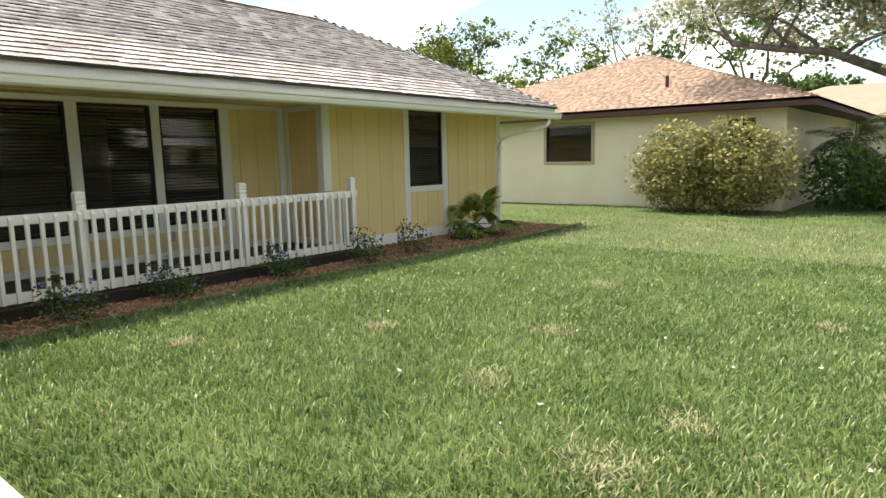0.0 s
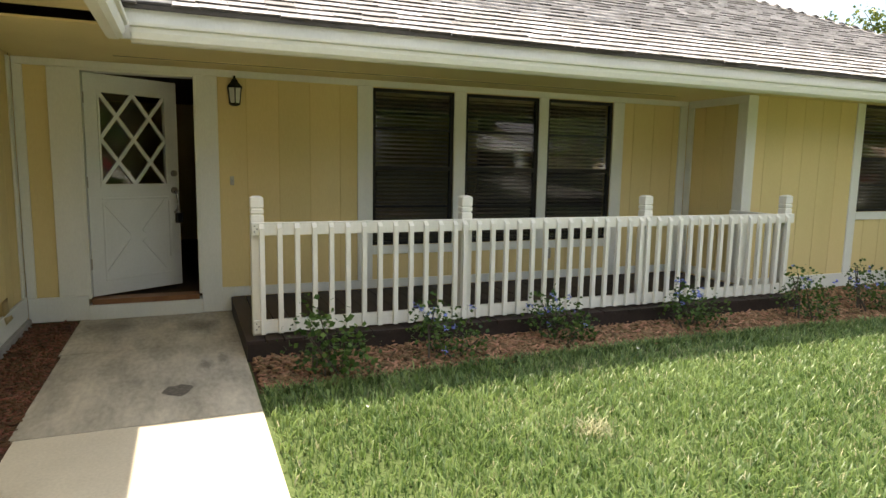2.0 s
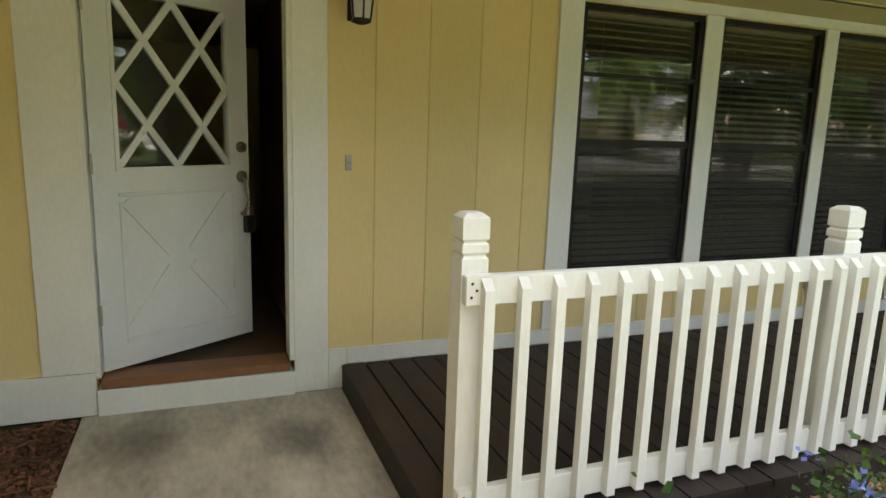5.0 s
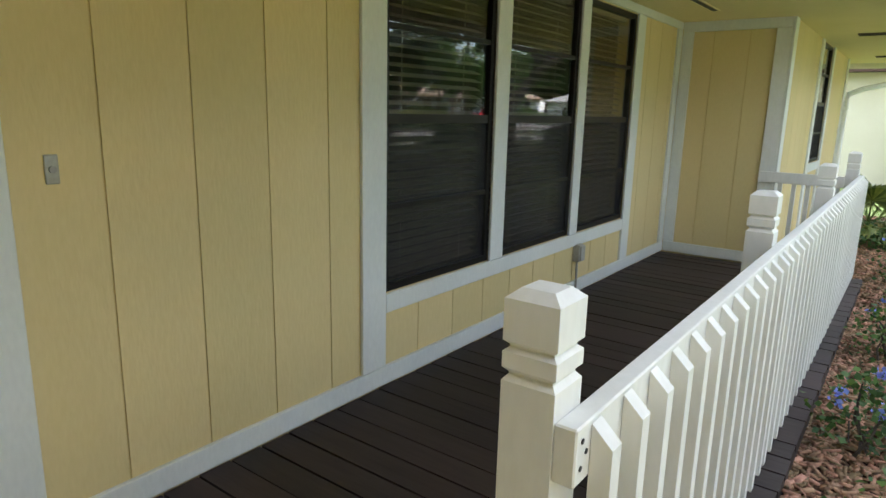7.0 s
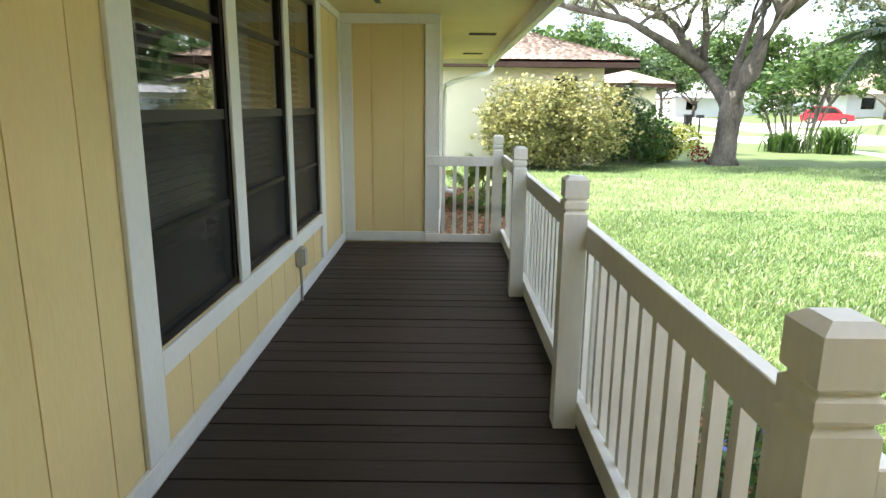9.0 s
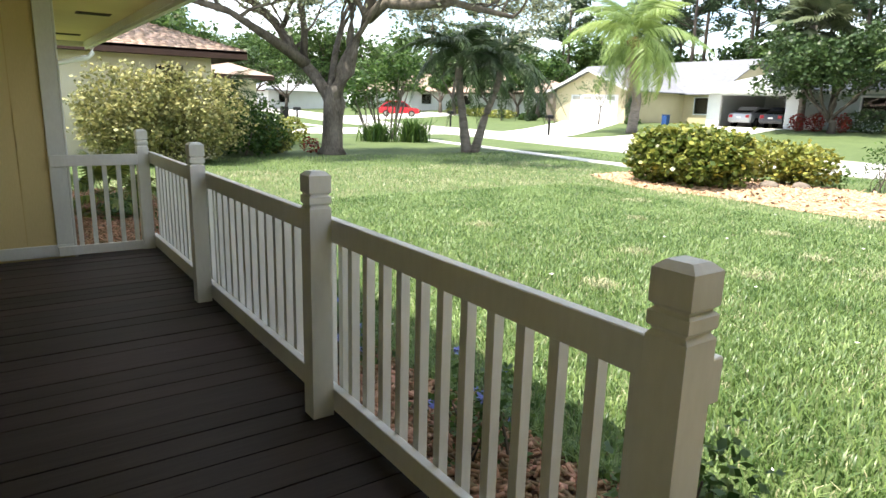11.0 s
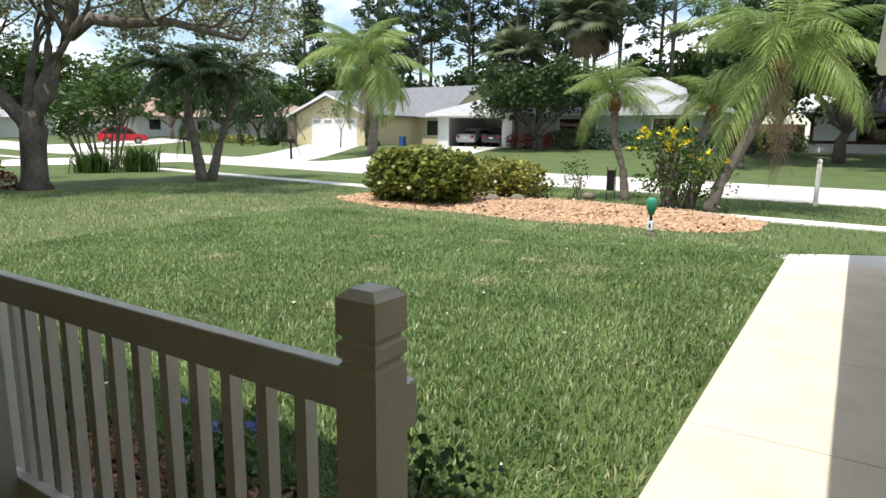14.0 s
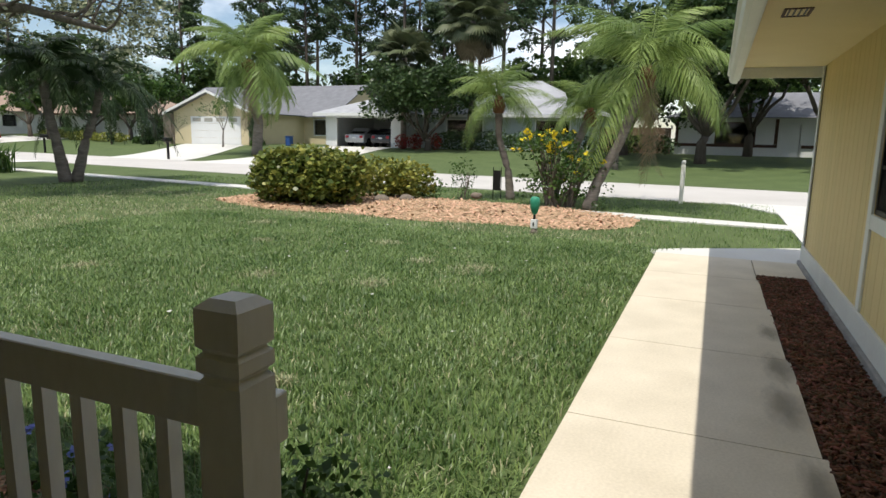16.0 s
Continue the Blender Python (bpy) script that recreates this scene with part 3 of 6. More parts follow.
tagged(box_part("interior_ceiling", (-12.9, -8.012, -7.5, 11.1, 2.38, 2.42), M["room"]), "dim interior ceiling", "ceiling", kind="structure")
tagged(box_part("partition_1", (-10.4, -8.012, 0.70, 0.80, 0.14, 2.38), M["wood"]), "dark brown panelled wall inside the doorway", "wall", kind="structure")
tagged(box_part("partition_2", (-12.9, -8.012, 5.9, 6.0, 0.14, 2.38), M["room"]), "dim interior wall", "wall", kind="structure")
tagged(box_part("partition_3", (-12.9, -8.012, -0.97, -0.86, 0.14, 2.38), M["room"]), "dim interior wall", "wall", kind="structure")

# ---- white trim boards, each its own piece under one trim ----
def trim_set(name, label, face, pieces):
    t = tagged(empty(name), label, "trim", kind="structure")
    for u0, u1, z0, z1, proud in pieces:
        box_part("board", face.b(u0, u1, 0.0005, proud, z0, z1), M["trim"], t, bevel=0.003)
    return t


trim_set("trim_front", "white trim boards round the door and windows", FRONT, [
    (-0.811, -0.735, 0.225, 2.245, 0.020), (-0.56, -0.325, 0.225, 2.245, 0.020), (0.64, 0.825, 0.0, 2.245, 0.020),
    (-0.803, -0.33, 0.0, 0.223, 0.024), (0.826, 0.929, 0.0, 0.235, 0.022), (0.93, 6.477, 0.142, 0.235, 0.022),
    (-0.811, 6.477, 2.247, 2.3105, 0.022), (2.18, 2.34, 0.237, 2.245, 0.020), (5.34, 5.50, 0.237, 2.245, 0.020),
    (3.255, 3.395, 0.60, 2.245, 0.019), (4.315, 4.435, 0.60, 2.245, 0.019), (2.342, 5.338, 0.505, 0.598, 0.019), (6.36, 6.477, 0.237, 2.245, 0.020)])
trim_set("trim_return", "white trim boards at the porch end", RETURN, [
    (-7.8395, -7.74, 0.242, 2.22, 0.020), (-7.045, -6.9205, 0.242, 2.22, 0.020), (-7.8375, -6.9205, 0.142, 0.24, 0.022), (-7.8375, -6.9205, 2.222, 2.3105, 0.022)])
trim_set("trim_bedroom", "white trim boards on the bedroom wall", BED, [
    (6.4785, 6.63, 0.18, 2.3105, 0.020), (8.30, 8.44, 0.18, 2.3105, 0.020), (9.36, 9.50, 0.18, 2.3105, 0.020), (8.442, 9.358, 0.86, 0.958, 0.020),
    (11.13, 11.27, 0.18, 2.3105, 0.020), (6.4785, 11.27, 0.0, 0.178, 0.022)])
trim_set("trim_garage", "white trim boards on the garage wall", GAR, [
    (-7.83, 1.75, 0.05, 0.24, 0.026), (-1.70, -1.585, 0.242, 2.385, 0.020), (-3.40, -3.27, 0.242, 2.385, 0.020), (-3.269, -1.701, 0.875, 0.983, 0.019),
    (-3.269, -1.701, 2.347, 2.385, 0.019), (1.66, 1.75, 0.242, 2.385, 0.018), (-7.83, -7.74, 0.242, 2.30, 0.018)])
tagged(box_part("foundation_ledge", (-7.80, 1.745, -0.829, -0.775, -0.06, 0.048), M["rock_pale"], bevel=0.006), "rough grey concrete foundation ledge under the garage wall", "foundation", kind="structure")


# ---- windows ----
def window(name, face, u0, u1, z0, z1, label, bars=(0.25, 0.5, 0.75), screen=True):
    w = tagged(empty(name), label, "window", kind="structure")
    bm = bmesh.new()
    for a, b, c, d in ((u0, u0 + 0.035, z0, z1), (u1 - 0.035, u1, z0, z1), (u0 + 0.035, u1 - 0.035, z0, z0 + 0.035), (u0 + 0.035, u1 - 0.035, z1 - 0.035, z1)):
        box(bm, *face.b(a, b, -0.055, -0.004, c, d))
    part("window_frame", bm, M["bronze"], w, "dark bronze metal frame")
    for k, s in enumerate(bars):
        zz = z0 + (z1 - z0) * s
        h = 0.022 if s == 0.5 else 0.012
        box_part("glazing_bar" if s != 0.5 else "meeting_rail", face.b(u0 + 0.035, u1 - 0.035, -0.045 if s != 0.5 else -0.05, -0.008, zz - h, zz + h), M["bronze"], w)
    mid = (z0 + z1) / 2
    for lo, hi, nn in ((z0 + 0.035, mid - 0.022, -0.040), (mid + 0.022, z1 - 0.035, -0.026)):
        p = box_part("pane", face.b(u0 + 0.035, u1 - 0.035, nn, nn + 0.004, lo, hi), M["glass"], w)
        p.visible_shadow = False
    # blinds behind the glass, slats half open
    bl = tagged(empty("venetian_blind"), "brown half-open venetian blind behind the glass", "blind")
    bm = bmesh.new()
    box(bm, *face.b(u0 + 0.03, u1 - 0.03, -0.125, -0.075, z1 - 0.06, z1 - 0.005))
    part("headrail", bm, M["blind"], bl)
    zz = z1 - 0.085
    first = None
    while zz > z0 + 0.03:
        if first is None:
            bm = bmesh.new()
            p, q = (face.at - face.out * 0.12, face.at - face.out * 0.075)
            if face.axis == "x":
                prism(bm, [(p, 0.010), (q, -0.010), (q, -0.0075), (p, 0.0125)], "y", u0 + 0.03, u1 - 0.03)
            else:
                prism(bm, [(p, 0.010), (q, -0.010), (q, -0.0075), (p, 0.0125)], "x", u0 + 0.03, u1 - 0.03)
            first = part("slat", bm, M["blind"], bl)
            first.location.z = zz
        else:
            o = first.copy()
            scene.collection.objects.link(o)
            o.location.z = zz
        zz -= 0.044
    for uu in (u0 + 0.2, u1 - 0.2):
        bm = bmesh.new()
        box(bm, *face.b(uu - 0.002, uu + 0.002, -0.073, -0.071, z0 + 0.03, z1 - 0.06))
        part("cord", bm, M["blind"], bl)
    if screen:
        box_part("insect_screen", face.b(u0 + 0.035, u1 - 0.035, -0.018, -0.016, z0 + 0.035, mid - 0.022), M["mesh"], w, "fine dark insect screen")
    return w


def screen_material():
    m = bpy.data.materials.new("insect_screen")
    m.use_nodes = True
    nd, lk = m.node_tree.nodes, m.node_tree.links
    nd["Principled BSDF"].inputs["Base Color"].default_value = (0.02, 0.018, 0.017, 1)
    nd["Principled BSDF"].inputs["Roughness"].default_value = 0.7
    t, x = nd.new("ShaderNodeBsdfTransparent"), nd.new("ShaderNodeMixShader")
    x.inputs["Fac"].default_value = 0.36
    lk.new(t.outputs["BSDF"], x.inputs[1])
    lk.new(nd["Principled BSDF"].outputs["BSDF"], x.inputs[2])
    lk.new(x.outputs["Shader"], nd["Material Output"].inputs["Surface"])
    return m


M["mesh"] = screen_material()
window("window_1", FRONT, 2.342, 3.255, 0.602, 2.238, "tall dark sash window with brown blinds on the porch")
window("window_2", FRONT, 3.395, 4.315, 0.602, 2.238, "tall dark sash window with brown blinds on the porch")
window("window_3", FRONT, 4.435, 5.338, 0.602, 2.238, "tall dark sash window with brown blinds on the porch")
window("window_4", BED, 8.442, 9.358, 0.962, 2.303, "dark sash window in the bedroom wall")
window("window_5", GAR, -3.268, -1.702, 0.987, 2.343, "dark window in the garage wall")

# ---- door ----
door = tagged(empty("door_1"), "white half-open front door with diamond glazing", "door", kind="structure")
door.matrix_basis = pose(-7.90, -0.295, 0.20, 0, 0, 33.0)
DW, DH = 0.90, 2.02     # local: along +y from the hinge, thickness towards -x
bm = bmesh.new()
g = (0.135, 0.765, 1.03, 1.86)
for a, b, lo, hi in cut(0.0, DW, 0.0, DH, [g]):
    box(bm, -0.044, 0.0, a, b, lo, hi)
part("leaf", bm, M["door"], door)
bm = bmesh.new()
for a, b, lo, hi in ((g[0] - 0.02, g[0], g[2] - 0.02, g[3] + 0.02), (g[1], g[1] + 0.02, g[2] - 0.02, g[3] + 0.02), (g[0], g[1], g[2] - 0.02, g[2]), (g[0], g[1], g[3], g[3] + 0.02)):
    box(bm, 0.0005, 0.009, a, b, lo, hi)
part("glazing_bead", bm, M["door"], door)
pane = box_part("pane", (-0.026, -0.022, g[0], g[1], g[2], g[3]), M["glass"], door)
pane.visible_shadow = False


def slat_between(bm, p, q, w, x0, x1):
    p, q = Vector(p), Vector(q)
    d = (q - p).normalized()
    s = Vector((-d.y, d.x)) * w / 2
    c = [p - s, q - s, q + s, p + s]
    prism(bm, [(v.x, v.y) for v in c], "x", x0, x1)


gw, gh = g[1] - g[0], g[3] - g[2]
k = 2
for (a, b), (c, d) in (((0, 1), (1, 0)), ((0, 0), (1, 1)), ((0, 0.5), (0.5, 1)), ((0.5, 1), (1, 0.5)), ((0, 0.5), (0.5, 0)), ((0.5, 0), (1, 0.5))):
    bm = bmesh.new()
    slat_between(bm, (g[0] + a * gw, g[2] + b * gh), (g[0] + c * gw, g[2] + d * gh), 0.034, -0.021 + 0.0004 * k, -0.004 + 0.0004 * k)
    k += 1
    part("lattice_bar", bm, M["door"], door)
# crossbuck relief on the lower panel
lowp = (0.15, 0.75, 0.20, 0.86)
for (a, b), (c, d) in (((0.0, 0.0), (0.40, 0.44)), ((1.0, 1.0), (0.60, 0.56)), ((0.0, 1.0), (0.40, 0.56)), ((1.0, 0.0), (0.60, 0.44))):
    bm = bmesh.new()
    slat_between(bm, (lowp[0] + a * 0.6, lowp[2] + b * 0.66), (lowp[0] + c * 0.6, lowp[2] + d * 0.66), 0.05, 0.0005, 0.010)
    part("moulding", bm, M["door"], door)
for a, b, lo, hi in ((0.12, 0.78, 0.885, 0.905), (0.775, 0.80, 0.30, 0.86), (0.12, 0.14, 0.16, 0.86), (0.12, 0.78, 0.13, 0.15)):
    box_part("moulding", (0.0005, 0.008, a, b, lo, hi), M["door"], door, bevel=0.003)


def disc(bm, x0, x1, y, z, r, sides=16):
    prism(bm, [(y + r * math.cos(2 * math.pi * k / sides), z + r * math.sin(2 * math.pi * k / sides)) for k in range(sides)], "x", x0, x1)


bm = bmesh.new()
disc(bm, 0.0005, 0.014, 0.845, 1.13, 0.032)
disc(bm, 0.014, 0.024, 0.845, 1.13, 0.018)
part("deadbolt", bm, M["chrome"], door, "aged nickel deadbolt")
bm = bmesh.new()
disc(bm, 0.0005, 0.012, 0.845, 0.96, 0.034)
tube(bm, [(0.012, 0.845, 0.95), (0.05, 0.845, 0.93), (0.062, 0.845, 0.86), (0.055, 0.845, 0.78), (0.02, 0.845, 0.745), (0.0, 0.845, 0.74)], [0.012, 0.011, 0.012, 0.012, 0.011, 0.012], 8)
part("door_handle", bm, M["chrome"], door, "aged nickel grip handle")
lock = tagged(box_part("lock_box", (-0.02, 0.02, -0.036, 0.036, -0.10, 0.0), M["black"], bevel=0.008), "black key lock box hanging on the door handle", "lock box")
lock.matrix_basis = door.matrix_basis @ pose(0.062, 0.852, 0.735, 0, 0, 0)
bm = bmesh.new()
tube(bm, [(0, -0.02, -0.002), (0, -0.02, 0.05), (0, 0, 0.07), (0, 0.02, 0.05), (0, 0.02, -0.002)], [0.004] * 5, 6)
part("shackle", bm, M["chrome"], lock)
for hz in (0.25, 1.0, 1.75):
    bm = bmesh.new()
    tube(bm, [(0.006, -0.004, hz), (0.006, -0.004, hz + 0.10)], [0.007, 0.007], 8)
    part("hinge", bm, M["chrome"], door)
frame_1 = tagged(empty("door_frame"), "white door frame with a wooden sill", "door frame", kind="structure")
for b in ((-8.005, -7.842, -0.33, -0.305, 0.19, 2.25), (-8.005, -7.842, 0.615, 0.64, 0.19, 2.25), (-8.005, -7.842, -0.304, 0.614, 2.225, 2.25)):
    box_part("jamb", b, M["trim"], frame_1, bevel=0.003)
box_part("doorstep", (-8.0, -7.815, -0.328, 0.638, 0.0, 0.135), M["trim"], frame_1, bevel=0.004)
box_part("sill", (-8.0, -7.825, -0.304, 0.614, 0.137, 0.185), M["wood"], frame_1, "reddish brown wooden sill", 0.004)

# ---- soffits, roof, gutters ----
EX, EY, EEND, PITCH = -6.10, 0.08, 12.12, 0.517    # fascia lines of the porch roof, the garage roof and the far end
ROOFZ = 2.448
tagged(box_part("soffit_porch", (-7.98, EX, -0.80, EEND, 2.312, 2.327), M["soffit"]), "cream painted porch soffit", "soffit", kind="structure")
tagged(box_part("soffit_end", (-13.7, -7.984, 11.25, EEND, 2.312, 2.327), M["soffit"]), "cream painted soffit", "soffit", kind="structure")
tagged(box_part("soffit_garage", (EX + 0.004, 1.74, -0.84, EY, 2.388, 2.400), M["soffit"]), "cream painted garage soffit", "soffit", kind="structure")


def vent(x, y, dx, dy, z=2.312):
    v = tagged(empty("soffit_vent", (x, y, z)), "dark slotted vent in the soffit", "vent", "soffit vents")
    bm = bmesh.new()
    for a, b, c, d in cut(-dx, dx, -dy, dy, [(-dx + 0.02, dx - 0.02, -dy + 0.02, dy - 0.02)]):
        box(bm, a, b, c, d, -0.008, -0.0005)
    part("frame", bm, M["fascia"], v)
    for i in range(4):
        c = -dy + 0.02 + (2 * dy - 0.04) * (i + 0.5) / 4
        box_part("slat", (-dx + 0.02, dx - 0.02, c - 0.006, c + 0.006, -0.006, -0.001), M["black"], v)


vent(-6.42, 8.1, 0.16, 0.10)
vent(-6.42, 10.9, 0.16, 0.10)
slot = tagged(empty("soffit_slot", (-7.42, 2.95, 2.312)), "long dark slot vent in the porch soffit", "vent")
for k in (-1, 1):
    box_part("flange", (0.033 * k - 0.007, 0.033 * k + 0.007, -2.95, 2.95, -0.006, -0.0005), M["soffit"], slot)
box_part("mesh_strip", (-0.0255, 0.0255, -2.95, 2.95, -0.003, -0.0006), M["black"], slot)
vent(-1.92, -0.17, 0.16, 0.09, 2.388)
vent(-5.1, -0.30, 0.16, 0.09, 2.388)

# roof decks under the shingles
RIDGE = 3.46
zr = ROOFZ + RIDGE * PITCH
bm = bmesh.new()


def slab(bm, pts, t=0.03):
    hi = [bm.verts.new(p) for p in pts]
    lo = [bm.verts.new((p[0], p[1], p[2] - t)) for p in pts]
    bm.faces.new(hi)
    bm.faces.new(lo[::-1])
    n = len(pts)
    for k in range(n):
        bm.faces.new((hi[k], lo[k], lo[(k + 1) % n], hi[(k + 1) % n]))


ex = EX + 0.06
ee = EEND + 0.06
ey = EY + 0.06
rx = ex - RIDGE
slab(bm, [(ex, ey, ROOFZ), (ex, ee, ROOFZ), (rx, ee - RIDGE, zr), (rx, ey - RIDGE, zr)])
slab(bm, [(ex, ee, ROOFZ), (rx - RIDGE, ee, ROOFZ), (rx, ee - RIDGE, zr)])
slab(bm, [(rx - RIDGE, ee, ROOFZ), (rx - RIDGE, ey - RIDGE, ROOFZ), (rx, ey - RIDGE, zr), (rx, ee - RIDGE, zr)])
slab(bm, [(ex, ey, ROOFZ), (rx, ey - RIDGE, zr), (1.81, ey - RIDGE, zr), (1.81, ey, ROOFZ)])
slab(bm, [(rx - RIDGE, ey - 2 * RIDGE, ROOFZ), (1.81, ey - 2 * RIDGE, ROOFZ), (1.81, ey - RIDGE, zr), (rx - RIDGE, ey - RIDGE, zr)])
roof = tagged(part("roof", bm, M["felt_and_shadow"]), "grey asphalt shingle roof of the yellow house", "roof", kind="structure")
bm = bmesh.new()
v = [bm.verts.new(p) for p in ((1.74, ey - 2 * RIDGE, 2.40), (1.74, ey - 0.06, 2.40), (1.74, ey - RIDGE, zr - 0.05))]
bm.faces.new(v)
bmesh.ops.solidify(bm, geom=bm.faces[:], thickness=0.05)
tagged(part("wall_gable", bm, M["siding"]), "yellow gable wall of the garage", "wall", kind="structure")

# fascia boards
for name, b in (("fascia_porch", (EX, EX + 0.02, EY + 0.024, EEND, 2.232, 2.425)), ("fascia_garage", (EX + 0.03, 1.785, EY, EY + 0.02, 2.232, 2.425)),
                ("fascia_end", (-13.7, EX + 0.02, EEND + 0.001, EEND + 0.02, 2.232, 2.425)), ("fascia_gable", (1.762, 1.785, -7.0, EY - 0.001, 2.262, 2.425))):
    tagged(box_part(name, b, M["trim"], bevel=0.002), "white fascia board under the roof edge", "fascia", kind="structure")


def gutter(name, axis, at, a, b, out, label):
    """A rounded-front metal gutter, hollow, with its back against the fascia."""
    prof = [(0.0, 0.0), (0.0, -0.115), (0.055, -0.115), (0.085, -0.095), (0.098, -0.055), (0.098, -0.025), (0.118, -0.018), (0.122, 0.0), (0.113, 0.0),
            (0.108, -0.010), (0.090, -0.018), (0.090, -0.055), (0.078, -0.088), (0.052, -0.107), (0.008, -0.107), (0.008, 0.0)]
    g = tagged(empty(name), label, "gutter")
    bm = bmesh.new()
    prism(bm, [(at + out * u, 2.318 + z) for u, z in prof], "y" if axis == "x" else "x", a, b)
    part("channel", bm, M["gutter"], g)
    for e in (a, b):
        bm = bmesh.new()
        prism(bm, [(at + out * u, 2.318 + z) for u, z in prof[:9]], "y" if axis == "x" else "x", e - 0.004, e + 0.004)
        part("end_cap", bm, M["gutter"], g)
    return g


gutter("rain_gutter", "x", EX + 0.021, EY + 0.15, EEND + 0.10, 1, "white metal rain gutter along the porch eave")
gutter("rain_gutter", "y", EY + 0.021, EX + 0.15, 1.82, 1, "white metal rain gutter along the garage eave")

ds = tagged(empty("downspout"), "white downspout from the eave corner down the wall", "downspout")
bm = bmesh.new()
tube(bm, [(-6.03, 11.80, 2.21), (-6.03, 11.80, 2.13), (-6.10, 11.76, 2.06), (-6.70, 11.40, 1.90), (-6.86, 11.28, 1.82), (-6.875, 11.20, 1.70), (-6.875, 11.20, 0.16), (-6.82, 11.20, 0.06), (-6.66, 11.20, 0.03)],
     [0.04] * 9, 10)
part("pipe", bm, M["gutter"], ds, smooth=True)
for z in (0.5, 1.6):
    box_part("strap", (-6.918, -6.83, 11.145, 11.255, z, z + 0.03), M["gutter"], ds)


# shingles: courses of uneven tabs lying over one another
def shingle_slope(name, origin, along, up, length_at, run, exposure=0.143, tab=0.21, picked=None, material="shingle", thick=0.013, parent=None):
    """along, up: unit vectors in the slope; length_at(s): the span of the slope at s up it. Returns arrays and a list of tabs to single out."""
    along, up = Vector(along), Vector(up)
    nrm = along.cross(up).normalized()
    if nrm.z < 0:
        nrm = -nrm
    V, F, singles = [], [], []
    s, row = -0.01, 0
    while s < run:
        lo, hi = length_at(max(s, 0))
        a = lo - (0.5 * tab if row % 2 else 0) - random.random() * 0.1
        while a < hi:
            w = tab * random.choice((0.6, 0.8, 1.0, 1.0, 1.25))
            p, q = max(a, lo) + 0.002, min(a + w, hi) - 0.002
            if q - p > 0.03:
                d = random.uniform(-0.012, 0.012)
                l = exposure * 1.12
                base = Vector(origin)
                c = [base + along * u + up * t + nrm * h for u, t, h in (
                    (p, s + d, 0.004), (q, s + d, 0.004), (q, s + l, 0.001), (p, s + l, 0.001),
                    (p, s + d, 0.004 + thick + random.uniform(0, 0.005)), (q, s + d, 0.004 + thick + random.uniform(0, 0.005)), (q, s + l, 0.004), (p, s + l, 0.004))]
                if picked and len(singles) < 300 and picked(p, s):
                    singles.append(c)
                else:
                    k = len(V)
                    V += c
                    F += [(k + 4, k + 5, k + 6, k + 7), (k, k + 1, k + 5, k + 4), (k + 1, k + 2, k + 6, k + 5), (k + 3, k, k + 4, k + 7)]
            a += w
        s += exposure
        row += 1
    ob = np_part(name, np.array([tuple(v) for v in V]), np.array(F), M[material], parent)
    ob.data.materials.append(M["felt_and_shadow"])      # about half of the cut edges are black, painting in the butt shadow lines
    ob.data.polygons.foreach_set("material_index", (np.tile(np.array([0, 1, 0, 0], np.int32), (len(F) // 4, 1)) * np.random.default_rng(5).integers(0, 2, (len(F) // 4, 1), dtype=np.int32)).ravel())
    tagged(ob, kind="stuff")
    return singles


cp = math.cos(math.atan(PITCH))
sp = math.sin(math.atan(PITCH))
SINGLES = shingle_slope("shingles", (ex, 0, ROOFZ), (0, 1, 0), (-cp, 0, sp), lambda s: (ey - s * cp, ee - s * cp), RIDGE / cp, picked=lambda u, s: 0.3 < u < 9.5 and s < 1.1, parent=roof)
shingle_slope("shingles", (0, ee, ROOFZ), (1, 0, 0), (0, -cp, sp), lambda s: (rx - RIDGE + s * cp, ex - s * cp), RIDGE / cp, parent=roof)
shingle_slope("shingles", (0, ey, ROOFZ), (1, 0, 0), (0, -cp, sp), lambda s: (ex - s * cp, 1.81), RIDGE / cp, parent=roof)
# ridge caps along hip and ridge
bm = bmesh.new()
for p, q in (((ex, ee, ROOFZ), (rx, ee - RIDGE, zr)), ((rx, ee - RIDGE, zr), (rx, ey - RIDGE, zr))):
    p, q = Vector(p), Vector(q)
    n = int((q - p).length / 0.14)
    d = (q - p).normalized()
    sd = d.cross(Vector((0, 0, 1))).normalized()
    for i in range(n):
        a, b = p.lerp(q, i / n), p.lerp(q, (i + 1.1) / n)
        vs = [bm.verts.new(v) for v in (a - sd * 0.12 + Vector((0, 0, -0.012)), a + Vector((0, 0, 0.035)), a + sd * 0.12 + Vector((0, 0, -0.012)),
                                        b - sd * 0.12 + Vector((0, 0, -0.022)), b + Vector((0, 0, 0.022)), b + sd * 0.12 + Vector((0, 0, -0.022)))]
        bm.faces.new((vs[0], vs[1], vs[4], vs[3]))
        bm.faces.new((vs[1], vs[2], vs[5], vs[4]))
tagged(part("ridge_caps", bm, M["shingle"], roof), kind="stuff")

# ---- porch deck ----
DZ = 0.14
deck = tagged(empty("porch_deck"), "dark brown stained timber porch deck", "deck", kind="structure")
box_part("edge_beam", (-6.185, -6.145, 0.905, 6.62, -0.02, DZ - 0.028), M["deck"], deck)
box_part("end_beam", (-7.84, -6.188, 0.905, 0.94, -0.02, DZ - 0.028), M["deck"], deck)
box_part("underside", (-7.84, -6.19, 0.945, 6.49, -0.02, 0.04), M["joist"], deck)
yy = 0.90
